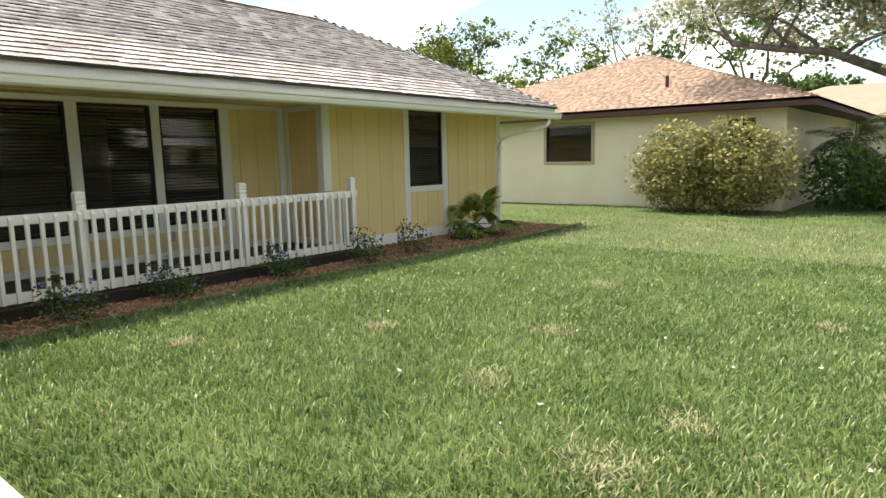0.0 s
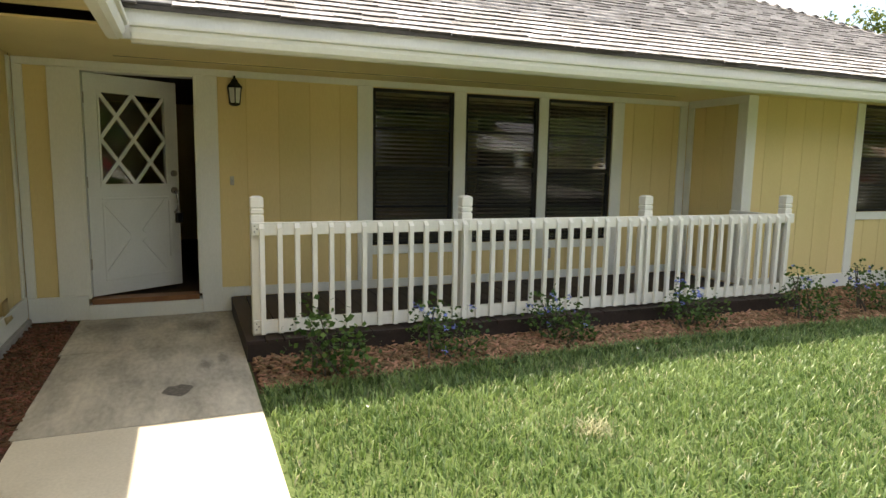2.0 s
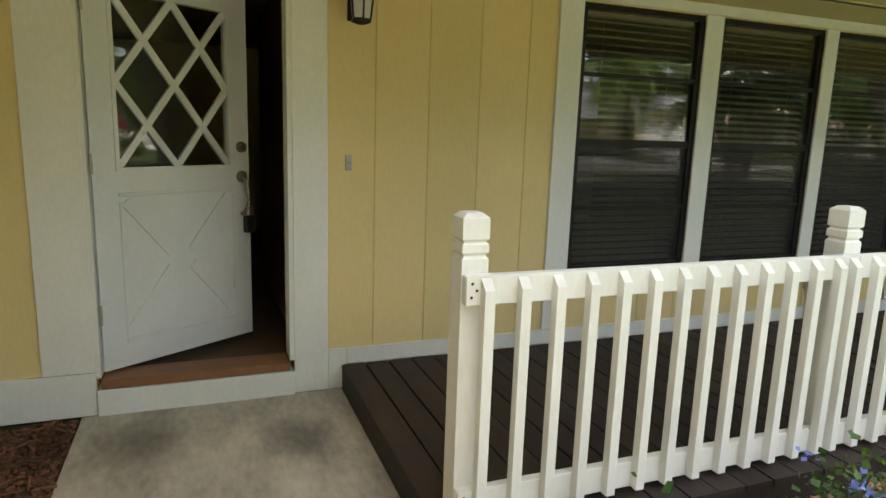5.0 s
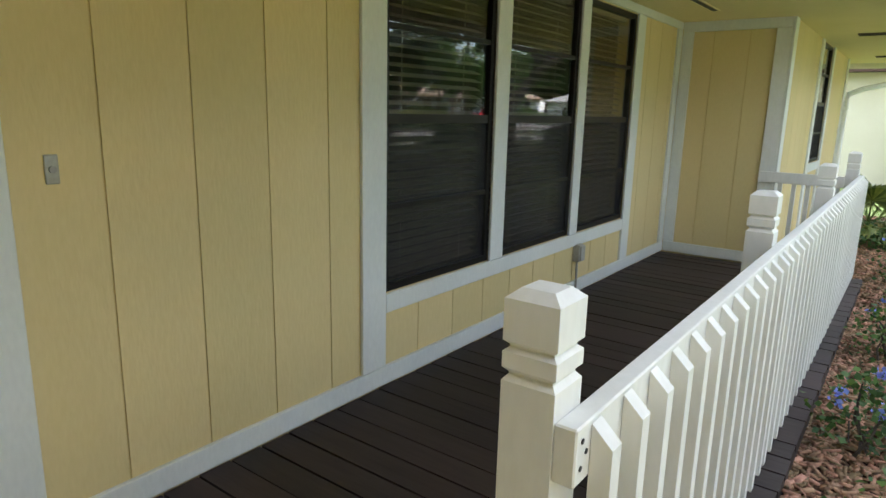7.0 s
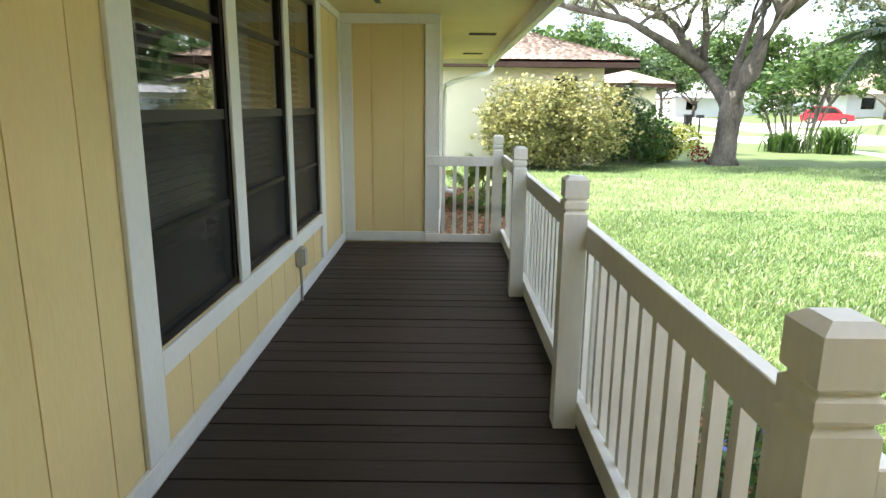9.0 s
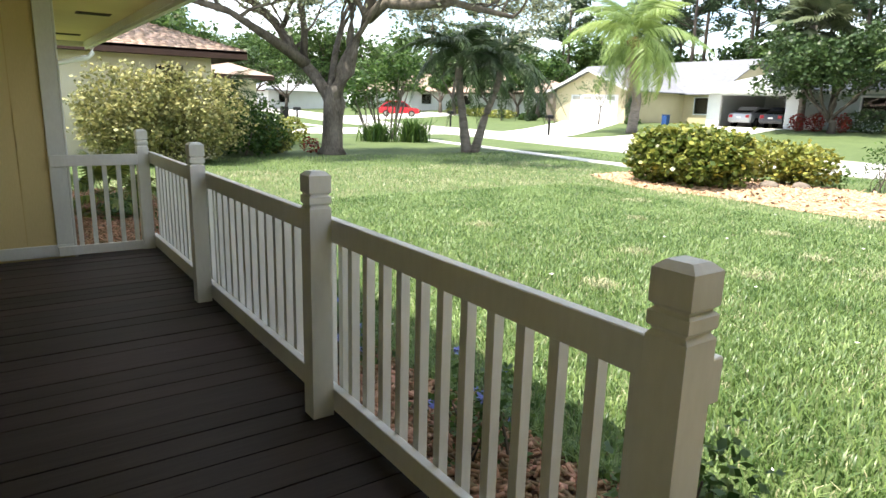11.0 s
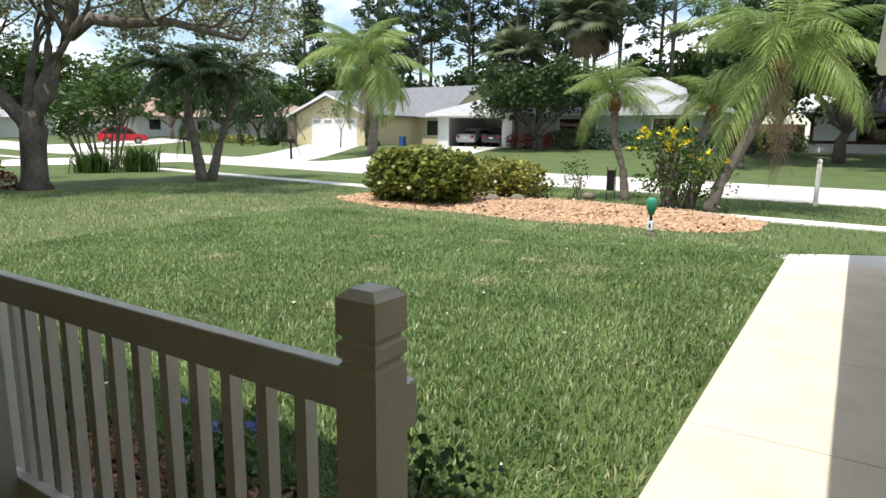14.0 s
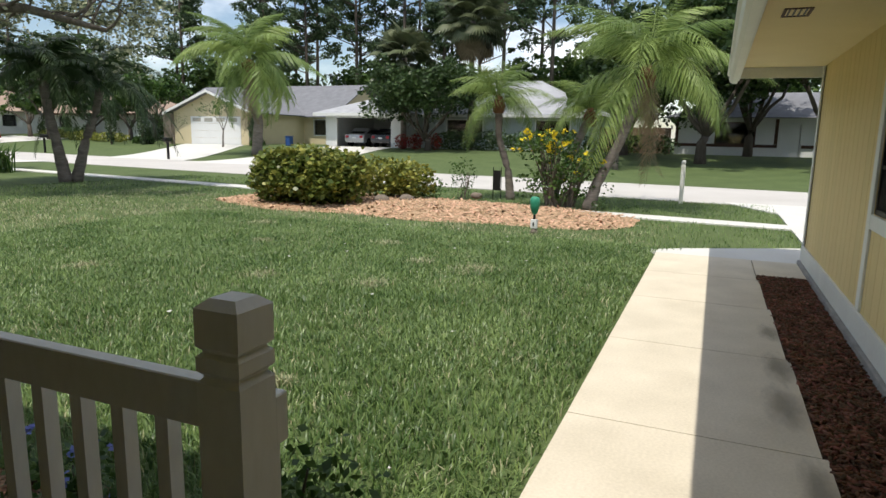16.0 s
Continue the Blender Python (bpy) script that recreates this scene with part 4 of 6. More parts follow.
while yy < 6.46:
    w = 0.138
    LATER.append(("plank", (-7.838 if yy < 6.4 else -6.9, -6.135 + random.uniform(-0.004, 0.004), yy + random.uniform(0.003, 0.006), min(yy + w - random.uniform(0.003, 0.006), 6.476), DZ - 0.028, DZ + random.uniform(-0.003, 0.0015)), M["deck"], deck))
    yy += w

# ---- railing ----
rail = tagged(empty("porch_railing"), "white painted wooden porch railing with notched posts", "railing")
RX = -6.33


def post_mesh(bm, x, y, z0, z1, h=0.047):
    levels = [(z0, h), (z1 - 0.150, h), (z1 - 0.140, h * 0.82), (z1 - 0.136, h * 0.82), (z1 - 0.128, h), (z1 - 0.102, h), (z1 - 0.095, h * 0.82), (z1 - 0.091, h * 0.82),
              (z1 - 0.084, h), (z1 - 0.016, h), (z1, h * 0.60)]
    rings = [[bm.verts.new((x + a * r, y + b * r, z)) for a, b in ((-1, -1), (1, -1), (1, 1), (-1, 1))] for z, r in levels]
    for r, s in zip(rings, rings[1:]):
        for k in range(4):
            bm.faces.new((r[k], r[(k + 1) % 4], s[(k + 1) % 4], s[k]))
    bm.faces.new(rings[0][::-1])
    bm.faces.new(rings[-1])


POSTS = [1.01, 2.73, 4.64, 6.50]
for y in POSTS:
    bm = bmesh.new()
    post_mesh(bm, RX, y, DZ, 1.205)
    part("post", bm, M["rail"], rail)


def baluster(bm, x, y, z0, z1, w=0.018, dx=1, dy=0):
    """A square bar whose top slopes outwards."""
    hi = {1: z1 - 0.035, -1: z1}
    vs = []
    for z in (z0, None):
        for a, b in ((-1, -1), (1, -1), (1, 1), (-1, 1)):
            out = a * dx + b * dy
            vs.append(bm.verts.new((x + a * w, y + b * w, z if z is not None else hi[1 if out > 0 else -1])))
    for f in ((3, 2, 1, 0), (4, 5, 6, 7), (0, 1, 5, 4), (1, 2, 6, 5), (2, 3, 7, 6), (3, 0, 4, 7)):
        bm.faces.new([vs[i] for i in f])


# rails run past the posts on their outer faces, bars stand outside the rails
RO = RX + 0.0475
for (a, b) in ((0.965, 2.73), (2.731, 4.64), (4.641, 6.546)):
    box_part("top_rail", (RO, RO + 0.038, a, b, 0.912, 1.010), M["rail"], rail, bevel=0.003)
    box_part("bottom_rail", (RO, RO + 0.038, a, b, 0.160, 0.262), M["rail"], rail, bevel=0.003)
bm = bmesh.new()
baluster(bm, RO + 0.038 + 0.0192, 0.0, 0.163, 1.002)
first_bar = part("baluster", bm, M["rail"], rail)
first_bar.location.y = 1.034
for start, count in ((1.034, 13), (2.688, 15), (4.598, 15)):
    for k in range(count):
        if start + k > 1.1:
            o = first_bar.copy()
            scene.collection.objects.link(o)
            o.location.y = start + 0.1305 * k
for z, y in ((0.985, 0.986), (0.940, 0.984), (0.962, 1.002), (0.240, 0.986), (0.196, 0.984), (0.218, 1.002)):
    bm = bmesh.new()
    disc(bm, RO + 0.0382, RO + 0.0395, y, z, 0.005, 8)
    part("screw", bm, M["black"], rail)
# short rail between the end wall and the last post
box_part("top_rail", (-7.04, RX - 0.048, 6.45, 6.474, 0.90, 0.995), M["rail"], rail, bevel=0.003)
box_part("bottom_rail", (-7.04, RX - 0.048, 6.45, 6.474, 0.145, 0.225), M["rail"], rail, bevel=0.003)
for k in range(5):
    bm = bmesh.new()
    baluster(bm, -6.86 + k * 0.11, 6.494, 0.15, 0.97, 0.017, 0, 1)
    part("baluster", bm, M["rail"], rail)

# ---- small fixtures ----
lamp = tagged(empty("wall_lantern", (-7.842, 0.975, 2.1)), "black metal coach lantern beside the door", "lantern")
bm = bmesh.new()
box(bm, -0.0145, 0.012, -0.045, 0.045, -0.09, 0.07, 0.004)
part("back_plate", bm, M["black"], lamp)
bm = bmesh.new()
tube(bm, [(0.01, 0, 0.03), (0.06, 0, 0.08), (0.10, 0, 0.105)], [0.01, 0.01, 0.01], 8)
part("arm", bm, M["black"], lamp)


def taper(bm, x, y, levels, sides=6):
    rings = [[bm.verts.new((x + r * math.cos(2 * math.pi * k / sides), y + r * math.sin(2 * math.pi * k / sides), z)) for k in range(sides)] for z, r in levels]
    for r, s in zip(rings, rings[1:]):
        for k in range(sides):
            bm.faces.new((r[k], r[(k + 1) % sides], s[(k + 1) % sides], s[k]))
    bm.faces.new(rings[0][::-1])
    bm.faces.new(rings[-1])


bm = bmesh.new()
taper(bm, 0.10, 0, [(0.035, 0.075), (0.05, 0.07), (0.085, 0.035), (0.10, 0.03), (0.115, 0.012), (0.13, 0.012), (0.14, 0.004)])
part("roof_cap", bm, M["black"], lamp)
bm = bmesh.new()
taper(bm, 0.10, 0, [(-0.115, 0.02), (-0.105, 0.05), (-0.095, 0.052), (-0.09, 0.045)])
part("base_ring", bm, M["black"], lamp)
bm = bmesh.new()
taper(bm, 0.10, 0, [(-0.089, 0.044), (0.034, 0.060)])
part("lamp_glass", bm, M["lamp_glass"], lamp)
for k in range(6):
    a = 2 * math.pi * k / 6
    bm = bmesh.new()
    tube(bm, [(0.10 + 0.048 * math.cos(a), 0.048 * math.sin(a), -0.092), (0.10 + 0.064 * math.cos(a), 0.064 * math.sin(a), 0.036)], [0.005, 0.005], 6)
    part("cage_bar", bm, M["black"], lamp)

lamp.scale = (1.0, 1.05, 1.1)
bell = tagged(empty("doorbell", (-7.86, 0.94, 1.275)), "small grey doorbell plate beside the door", "doorbell")
box_part("plate", (0.0, 0.008, -0.019, 0.019, -0.042, 0.042), M["grey_box"], bell, bevel=0.003)
bm = bmesh.new()
disc(bm, 0.008, 0.015, 0, 0, 0.010)
part("button", bm, M["rock_pale"], bell)
socket = tagged(empty("outlet_box", (-7.86, 4.47, 0.45)), "grey weatherproof outlet box with conduit", "outlet")
box_part("housing", (0.0, 0.055, -0.04, 0.04, -0.065, 0.065), M["grey_box"], socket, bevel=0.006)
box_part("cover", (0.0555, 0.068, -0.036, 0.036, -0.058, 0.058), M["grey_box"], socket, bevel=0.005)
bm = bmesh.new()
tube(bm, [(0.03, -0.02, -0.06), (0.034, -0.02, -0.20), (0.034, -0.02, -0.31)], [0.009] * 3, 8)
part("conduit", bm, M["grey_box"], socket)

flap = tagged(empty("siding_flap", (-7.16, -0.80, 0.27)), "peeling curled piece of yellow siding skin", "siding")
bm = bmesh.new()
rows = []
for i in range(6):
    t = i / 5
    rows.append([bm.verts.new((-0.12 + 0.24 * j / 4 + 0.02 * math.sin(3 * t + j), -0.025 + 0.03 * t * t + 0.006 * j / 4, 0.08 - 0.17 * t)) for j in range(5)])
for r, s in zip(rows, rows[1:]):
    for k in range(4):
        bm.faces.new((r[k], r[k + 1], s[k + 1], s[k]))
bmesh.ops.solidify(bm, geom=bm.faces[:], thickness=0.004)
part("flap", bm, M["siding"], flap, smooth=True)

# ---- plants: builders ----
def leaf_arrays(c, size, slim=0.42, flat=0.35):
    """A folded diamond leaf at each place, of random turn; flat: how much they lie level."""
    n = len(c)
    d = rng.normal(0, 1, (n, 3))
    d[:, 2] *= 0.6
    d /= np.linalg.norm(d, axis=1)[:, None]
    u = rng.normal(0, 1, (n, 3)) + np.array([0, 0, flat * 3])
    s = np.cross(d, u)
    s /= np.linalg.norm(s, axis=1)[:, None] + 1e-9
    nn = np.cross(s, d)
    L = (size * rng.uniform(0.6, 1.35, n))[:, None]
    v = np.stack([c - d * L * 0.5, c + s * L * slim - nn * L * 0.08, c + d * L * 0.5, c - s * L * slim - nn * L * 0.08], 1).reshape(-1, 3)
    f = (np.arange(n) * 4)[:, None] + np.array([0, 1, 2, 3])[None]
    return v, f


def leaves(name, c, size, material, parent, slim=0.42, flat=0.35, label=""):
    v, f = leaf_arrays(np.asarray(c), size, slim, flat)
    return np_part(name, v, f, material, parent, label)


def blob_points(n, centre, r, shell=0.55, rough=0.18):
    """Places in an uneven ellipsoid, thicker towards its skin."""
    d = rng.normal(0, 1, (n, 3))
    d /= np.linalg.norm(d, axis=1)[:, None]
    ph = rng.uniform(0, 6, 6)
    lump = 1 + rough * (np.sin(5 * d[:, 0] + ph[0]) * np.sin(4 * d[:, 1] + ph[1]) + np.sin(9 * d[:, 1] + ph[2]) * np.sin(8 * d[:, 2] + ph[3]) * 0.7)
    rad = np.where(rng.uniform(0, 1, n) < shell, rng.uniform(0.85, 1.06, n), rng.uniform(0, 1, n) ** 0.45) * lump
    return np.asarray(centre) + d * rad[:, None] * np.asarray(r)


def shrub(name, place, blobs, n, size, material, label, category="shrub", stems=6, bark="bark_pale", flowers=None, slim=0.42, group="", flat=0.35, rough=0.18):
    """A bush: stems from the ground and leaves in uneven lobes (offset, radii)."""
    t = tagged(empty(name, place), label, category, group)
    vol = np.array([b[1][0] * b[1][1] * b[1][2] for b in blobs]) ** 0.7
    pts = [blob_points(max(20, int(n * v / vol.sum())), b[0], b[1], rough=rough) for b, v in zip(blobs, vol)]
    pts = np.concatenate(pts)
    pts = pts[pts[:, 2] > 0.02]
    bm = bmesh.new()
    for k in range(stems):
        b = blobs[k % len(blobs)]
        e = Vector(b[0]) + Vector([random.uniform(-0.6, 0.6) * q for q in b[1]])
        s = Vector((b[0][0] * 0.5 + random.uniform(-0.12, 0.12), b[0][1] * 0.5 + random.uniform(-0.12, 0.12), -0.03))
        mid = s.lerp(e, 0.5) + Vector((random.uniform(-0.06, 0.06), random.uniform(-0.06, 0.06), 0))
        h = max(e.z, 0.1)
        tube(bm, [s, mid, e], [0.016 * h + 0.004, 0.012 * h + 0.003, 0.004], 5)
    tagged(part("stems", bm, M[bark], t), kind="stuff")
    tagged(leaves("foliage", pts, size, material, t, slim, flat), kind="stuff")
    if flowers:
        m, cnt, fs = flowers
        b = pts[np.argsort(-(pts[:, 2] + 0.4 * pts[:, 2].max() * rng.normal(0, 1, len(pts))))[: max(cnt * 3, 6)]]
        c = b[rng.choice(len(b), cnt, replace=False)]
        c = np.repeat(c, 7, 0) + rng.normal(0, fs * 0.45, (cnt * 7, 3))
        tagged(leaves("flowers", c, fs, m, t, 0.6, 0.6), kind="stuff")
    return t


def branch(bm, p, d, length, r, depth, tips, wild=0.5, segs=4, droop=0.0):
    """A bending limb that forks; its end places go to tips."""
    pts, rad, q = [p], [r], p
    for i in range(segs):
        d = (d + Vector((random.gauss(0, 0.16), random.gauss(0, 0.16), random.gauss(0.02 - droop, 0.12)))).normalized()
        q = q + d * length / segs
        pts.append(q)
        rad.append(r * (1 - 0.42 * (i + 1) / segs))
    tube(bm, pts, rad, 7 if r > 0.05 else 5)
    if depth <= 1:
        tips += pts[-3:]
    if depth == 0:
        return
    for k in range(2 if depth > 1 else 3):
        nd = (d + Vector((random.gauss(0, wild), random.gauss(0, wild), random.gauss(0.08, wild * 0.6)))).normalized()
        branch(bm, q if k < 2 else pts[-2], nd, length * random.uniform(0.6, 0.8), rad[-1] * random.uniform(0.65, 0.85), depth - 1, tips, wild, segs, droop)


def broad_tree(name, place, height, spread, trunk_r, n, size, material, label, bark="bark", depth=3, fork=0.32, limbs=5, clump=0.10, category="tree", group=""):
    t = tagged(empty(name, place), label, category, group)
    bm = bmesh.new()
    tips = []
    top = Vector((random.uniform(-0.03, 0.03) * height, random.uniform(-0.03, 0.03) * height, fork * height))
    tube(bm, [(0, 0, -0.1), (0.02, 0, 0.12 * height), top], [trunk_r * 1.3, trunk_r, trunk_r * 0.85], 9)
    for k in range(limbs):
        a = 2 * math.pi * (k + random.random() * 0.6) / limbs
        reach = spread * 0.42
        d = Vector((math.cos(a) * spread * 0.5, math.sin(a) * spread * 0.5, (1 - fork) * height * random.uniform(0.5, 1.0))).normalized()
        branch(bm, top, d, max(reach, (1 - fork) * height * 0.42), trunk_r * 0.55, depth - 1, tips)
    part("trunk", bm, M[bark], t, smooth=True)
    tips = np.array([tuple(p) for p in tips])
    tips = np.concatenate([tips, tips[rng.integers(0, len(tips), len(tips))] + rng.normal(0, clump * spread, (len(tips), 3)) * np.array([1, 1, 0.6])])
    k = rng.integers(0, len(tips), n)
    own = clump * spread * rng.uniform(0.25, 0.75, len(tips))
    d = rng.normal(0, 1, (n, 3))
    d /= np.linalg.norm(d, axis=1)[:, None]
    c = tips[k] + d * (own[k] * 1.5 * rng.uniform(0.2, 1, n) ** 0.5)[:, None] * np.array([1, 1, 0.6])
    leaves("crown", c, size, material, t)
    return t


def pine(place, height, n=5600, label="tall slender pine with a high open crown"):
    t = tagged(empty("pine_tree", place), label, "pine tree", "tall pines behind the houses")
    bm = bmesh.new()
    bend = random.uniform(-0.03, 0.03) * height
    tube(bm, [(0, 0, -0.2), (bend * 0.4, 0, height * 0.5), (bend, 0, height)], [0.24, 0.18, 0.05], 7)
    cs = []
    for k in range(26):
        h = height * random.uniform(0.45, 1.0)
        a, l = random.uniform(0, 6.3), (1.08 - h / height) * height * 0.28 + 0.7
        l *= random.uniform(0.5, 1.1)
        s = Vector((bend * h / height, 0, h - 0.3 * l))
        e = Vector((s.x + math.cos(a) * l, math.sin(a) * l, h + 0.15 * l))
        tube(bm, [s, s.lerp(e, 0.6) + Vector((0, 0, -0.15)), e], [0.07, 0.05, 0.02], 5)
        cs += [e, s.lerp(e, 0.7)]
    part("trunk", bm, M["bark"], t, smooth=True)
    cs = np.array([tuple(p) for p in cs])
    cs = np.concatenate([cs, cs[::2] + rng.normal(0, 0.7, (len(cs[::2]), 3)) * np.array([1, 1, 0.5])])
    d = rng.normal(0, 1, (n, 3))
    d /= np.linalg.norm(d, axis=1)[:, None]
    k = rng.integers(0, len(cs), n)
    c = cs[k] + d * (rng.uniform(0.5, 1.15, len(cs))[k] * rng.uniform(0.2, 1, n) ** 0.5)[:, None] * np.array([1, 1, 0.55])
    leaves("crown", c, 0.33, M["leaf_pine"], t, 0.34)
    return t


def frond_mesh(L, rise_, sag, pairs=50, leaf=0.30, width=0.012, hang=0.9, thick=0.014):
    """A feather frond along +x: a thin stalk and two rows of slim hanging leaflets."""
    V, F = [], []

    def at(t):
        return np.array([L * (t - 0.18 * t * t), 0.0, L * (rise_ * t - sag * t * t)])
    for i in range(9):
        p = at(i / 8)
        w = thick * (1.1 - i / 8)
        V += [p + (0, -w, 0), p + (0, w, 0), p + (0, 0, -w)]
    for i in range(8):
        for a, b in ((0, 1), (1, 2), (2, 0)):
            F.append((3 * i + a, 3 * i + b, 3 * i + 3 + b, 3 * i + 3 + a))
    for i in range(pairs):
        t = 0.10 + 0.90 * (i + 0.5) / pairs
        p, q = at(t), at(min(t + 0.05, 1.05))
        f = (q - p) / np.linalg.norm(q - p)
        l = leaf * L * (0.35 + 0.75 * math.sin(math.pi * min(t * 0.95 + 0.08, 1))) * random.uniform(0.85, 1.1)
        for s in (-1, 1):
            d = f * 0.55 + np.array([0, s * 0.85, -hang * random.uniform(0.4, 1.1)])
            d /= np.linalg.norm(d)
            e = p + d * l
            m = p + d * l * 0.5 + np.array([0, 0, 0.05 * l])
            e = e - np.array([0, 0, 0.22 * l])
            k = len(V)
            w = f * width * L * 0.5
            V += [p - w * 0.5, m - w, e, m + w]
            F.append((k, k + 1, k + 2, k + 3))
    me = bpy.data.meshes.new("frond")
    me.from_pydata([tuple(v) for v in V], [], F)
    return me


def palm(name, place, pts, radii, fronds, L, material, label, bark="bark_palm", shapes=((0.60, 0.95), (0.40, 0.95), (0.80, 1.0)), low=-35, high=75, crown_shaft=True, leaf=0.27, hang=0.95, group="", dead=0, pairs=50, width=0.012):
    """Trunk along pts (from its base), and single fronds round its top."""
    t = tagged(empty(name, place), label, "palm", group)
    bm = bmesh.new()
    fine, rr = [], []
    P = [Vector(p) for p in pts]
    for i in range(len(P) - 1):
        for k in range(6):
            u = k / 6
            fine.append(P[i].lerp(P[i + 1], u))
            rr.append((radii[i] + (radii[i + 1] - radii[i]) * u) * (1.07 if k % 2 else 0.97))
    fine.append(P[-1])
    rr.append(radii[-1])
    tube(bm, fine, rr, 9)
    part("trunk", bm, M[bark], t, smooth=True)
    top = P[-1]
    if crown_shaft:
        bm = bmesh.new()
        tube(bm, [top + Vector((0, 0, -0.35 * radii[-1] * 8)), top + Vector((0, 0, -0.1)), top + Vector((0, 0, 0.15))], [radii[-1] * 1.25, radii[-1] * 1.7, radii[-1] * 0.7], 9)
        part("crown_base", bm, M["fibre"], t, "brown fibrous crown base")
    meshes = [frond_mesh(L, r, s, pairs, leaf, width, hang) for r, s in shapes]
    for me in meshes:
        me.materials.append(material)
    gone = frond_mesh(L * 0.8, 0.1, 0.9, leaf=leaf * 0.8, hang=1.0)
    gone.materials.append(M["dead_frond"])
    for k in range(fronds + dead):
        u = (k + 0.5) / fronds
        az = k * 137.5 + random.uniform(-12, 12)
        el = high + (low - high) * u + random.uniform(-8, 8)
        me = meshes[k % len(meshes)]
        if k >= fronds:
            el, me = random.uniform(-60, -40), gone
        o = new("frond", me)
        o.parent = t
        s = random.uniform(0.82, 1.08)
        o.matrix_basis = Matrix.Translation(top) @ pose(0, 0, 0, random.uniform(-12, 12), -el, az) @ Matrix.Diagonal((s, s, s, 1))
    return t


def fan_palm(name, place, height, n, L, material, label, r=0.16, skirt=0, group=""):
    """A palm with round pleated fan leaves on stalks."""
    t = tagged(empty(name, place), label, "palm", group)
    if height > 0.3:
        bm = bmesh.new()
        tube(bm, [(0, 0, -0.1), (0.05, 0.03, height * 0.5), (0, 0, height)], [r * 1.1, r, r], 9)
        part("trunk", bm, M["bark_palm"], t, smooth=True)
    V, F = [], []
    for i in range(3):
        x = L * 0.5 * i / 2
        V += [(x, -0.012, 0), (x, 0.012, 0), (x, 0, -0.014)]
    for i in range(2):
        for a, b in ((0, 1), (1, 2), (2, 0)):
            F.append((3 * i + a, 3 * i + b, 3 * i + 3 + b, 3 * i + 3 + a))
    for i in range(26):
        a = math.radians(-125 + 250 * i / 25)
        d = Vector((math.cos(a), math.sin(a), 0))
        s = Vector((-d.y, d.x, 0)) * L * 0.035
        o = Vector((L * 0.5, 0, 0))
        l = L * 0.5 * (0.75 + 0.25 * math.cos(a))
        k = len(V)
        V += [tuple(o), tuple(o + d * l * 0.55 - s + Vector((0, 0, 0.03 * L))), tuple(o + d * l - Vector((0, 0, 0.16 * L))), tuple(o + d * l * 0.55 + s + Vector((0, 0, -0.01 * L)))]
        F.append((k, k + 1, k + 2, k + 3))
    me = bpy.data.meshes.new("fan_leaf")
    me.from_pydata(V, [], F)
    me.materials.append(material)
    gone = me.copy()
    gone.materials.clear()
    gone.materials.append(M["dead_frond"])
    for k in range(n + skirt):
        u = (k + 0.5) / n
        o = new("fan_leaf", me if k < n else gone)
        o.parent = t
        el = 80 - 125 * u + random.uniform(-10, 10) if k < n else random.uniform(-75, -50)
        s = random.uniform(0.8, 1.1)
        o.matrix_basis = pose(0, 0, height, 0, 0, 0) @ pose(0, 0, 0, random.uniform(-15, 15), -el, k * 137.5) @ Matrix.Diagonal((s, s, s, 1))
    return t


def ground_at(x, y):
    return (x, y, float(lawn_height(x, y)))


# ---- front bed ----
for x, y, h, fl in ((-5.60, 1.40, 0.46, 0), (-5.76, 2.31, 0.38, 3), (-5.85, 3.40, 0.38, 6), (-5.84, 4.83, 0.38, 4), (-5.75, 6.20, 0.46, 2), (-5.85, 7.28, 0.45, 5)):
    rose = fl == 0
    shrub("rose_bush" if rose else "plumbago", (x, y, -0.02), [((0, 0, h * 0.55), (0.24, 0.26, h * 0.5)), ((0.08, 0.12, h * 0.35), (0.18, 0.2, h * 0.35)), ((-0.05, -0.1, h * 0.85), (0.12, 0.12, h * 0.4))],
          460 if rose else 640, 0.042 if rose else 0.034, M["leaf"], "young leafy rose bush in the bark mulch" if rose else "small plumbago with pale blue flowers in mulch", "shrub",
          9, "bark", None if rose else (M["blue_flower"], 2 * fl + 4, 0.024), group="" if rose else "plumbago along the porch", rough=0.35)
fan_palm("fan_palm", (-6.30, 9.60, -0.02), 0.25, 14, 0.80, M["leaf_hedge"], "low green fan palm by the house corner")
shrub("grey_shrub", (-6.15, 9.05, -0.02), [((0, 0, 0.12), (0.28, 0.3, 0.2))], 500, 0.05, M["leaf"], "low soft shrub beside the fan palm")
shrub("weedy_plant", (-6.05, 10.5, -0.02), [((0, 0, 0.10), (0.2, 0.3, 0.15))], 240, 0.05, M["leaf_pale"], "small pale plant in the bed corner")

# ---- island bed ----
shrub("schefflera_hedge", (4.45, 8.35, 0.0), [((0, 0.55, 0.55), (0.85, 0.85, 0.58)), ((-0.15, -0.5, 0.55), (0.8, 0.85, 0.55)), ((0.35, 0.0, 0.6), (0.8, 1.1, 0.55))], 9000, 0.105, M["leaf_hedge"],
      "rounded glossy dark green hedge with yellow-flecked leaves", "hedge", 14, flowers=(M["leaf_gold"], 800, 0.10))
shrub("golden_shrub", (6.15, 7.25, 0.0), [((0, 0.2, 0.5), (0.65, 0.7, 0.45)), ((0.1, -0.45, 0.48), (0.6, 0.5, 0.42))], 3000, 0.10, M["leaf_gold"], "golden variegated shrub in the island bed", "shrub", 9)
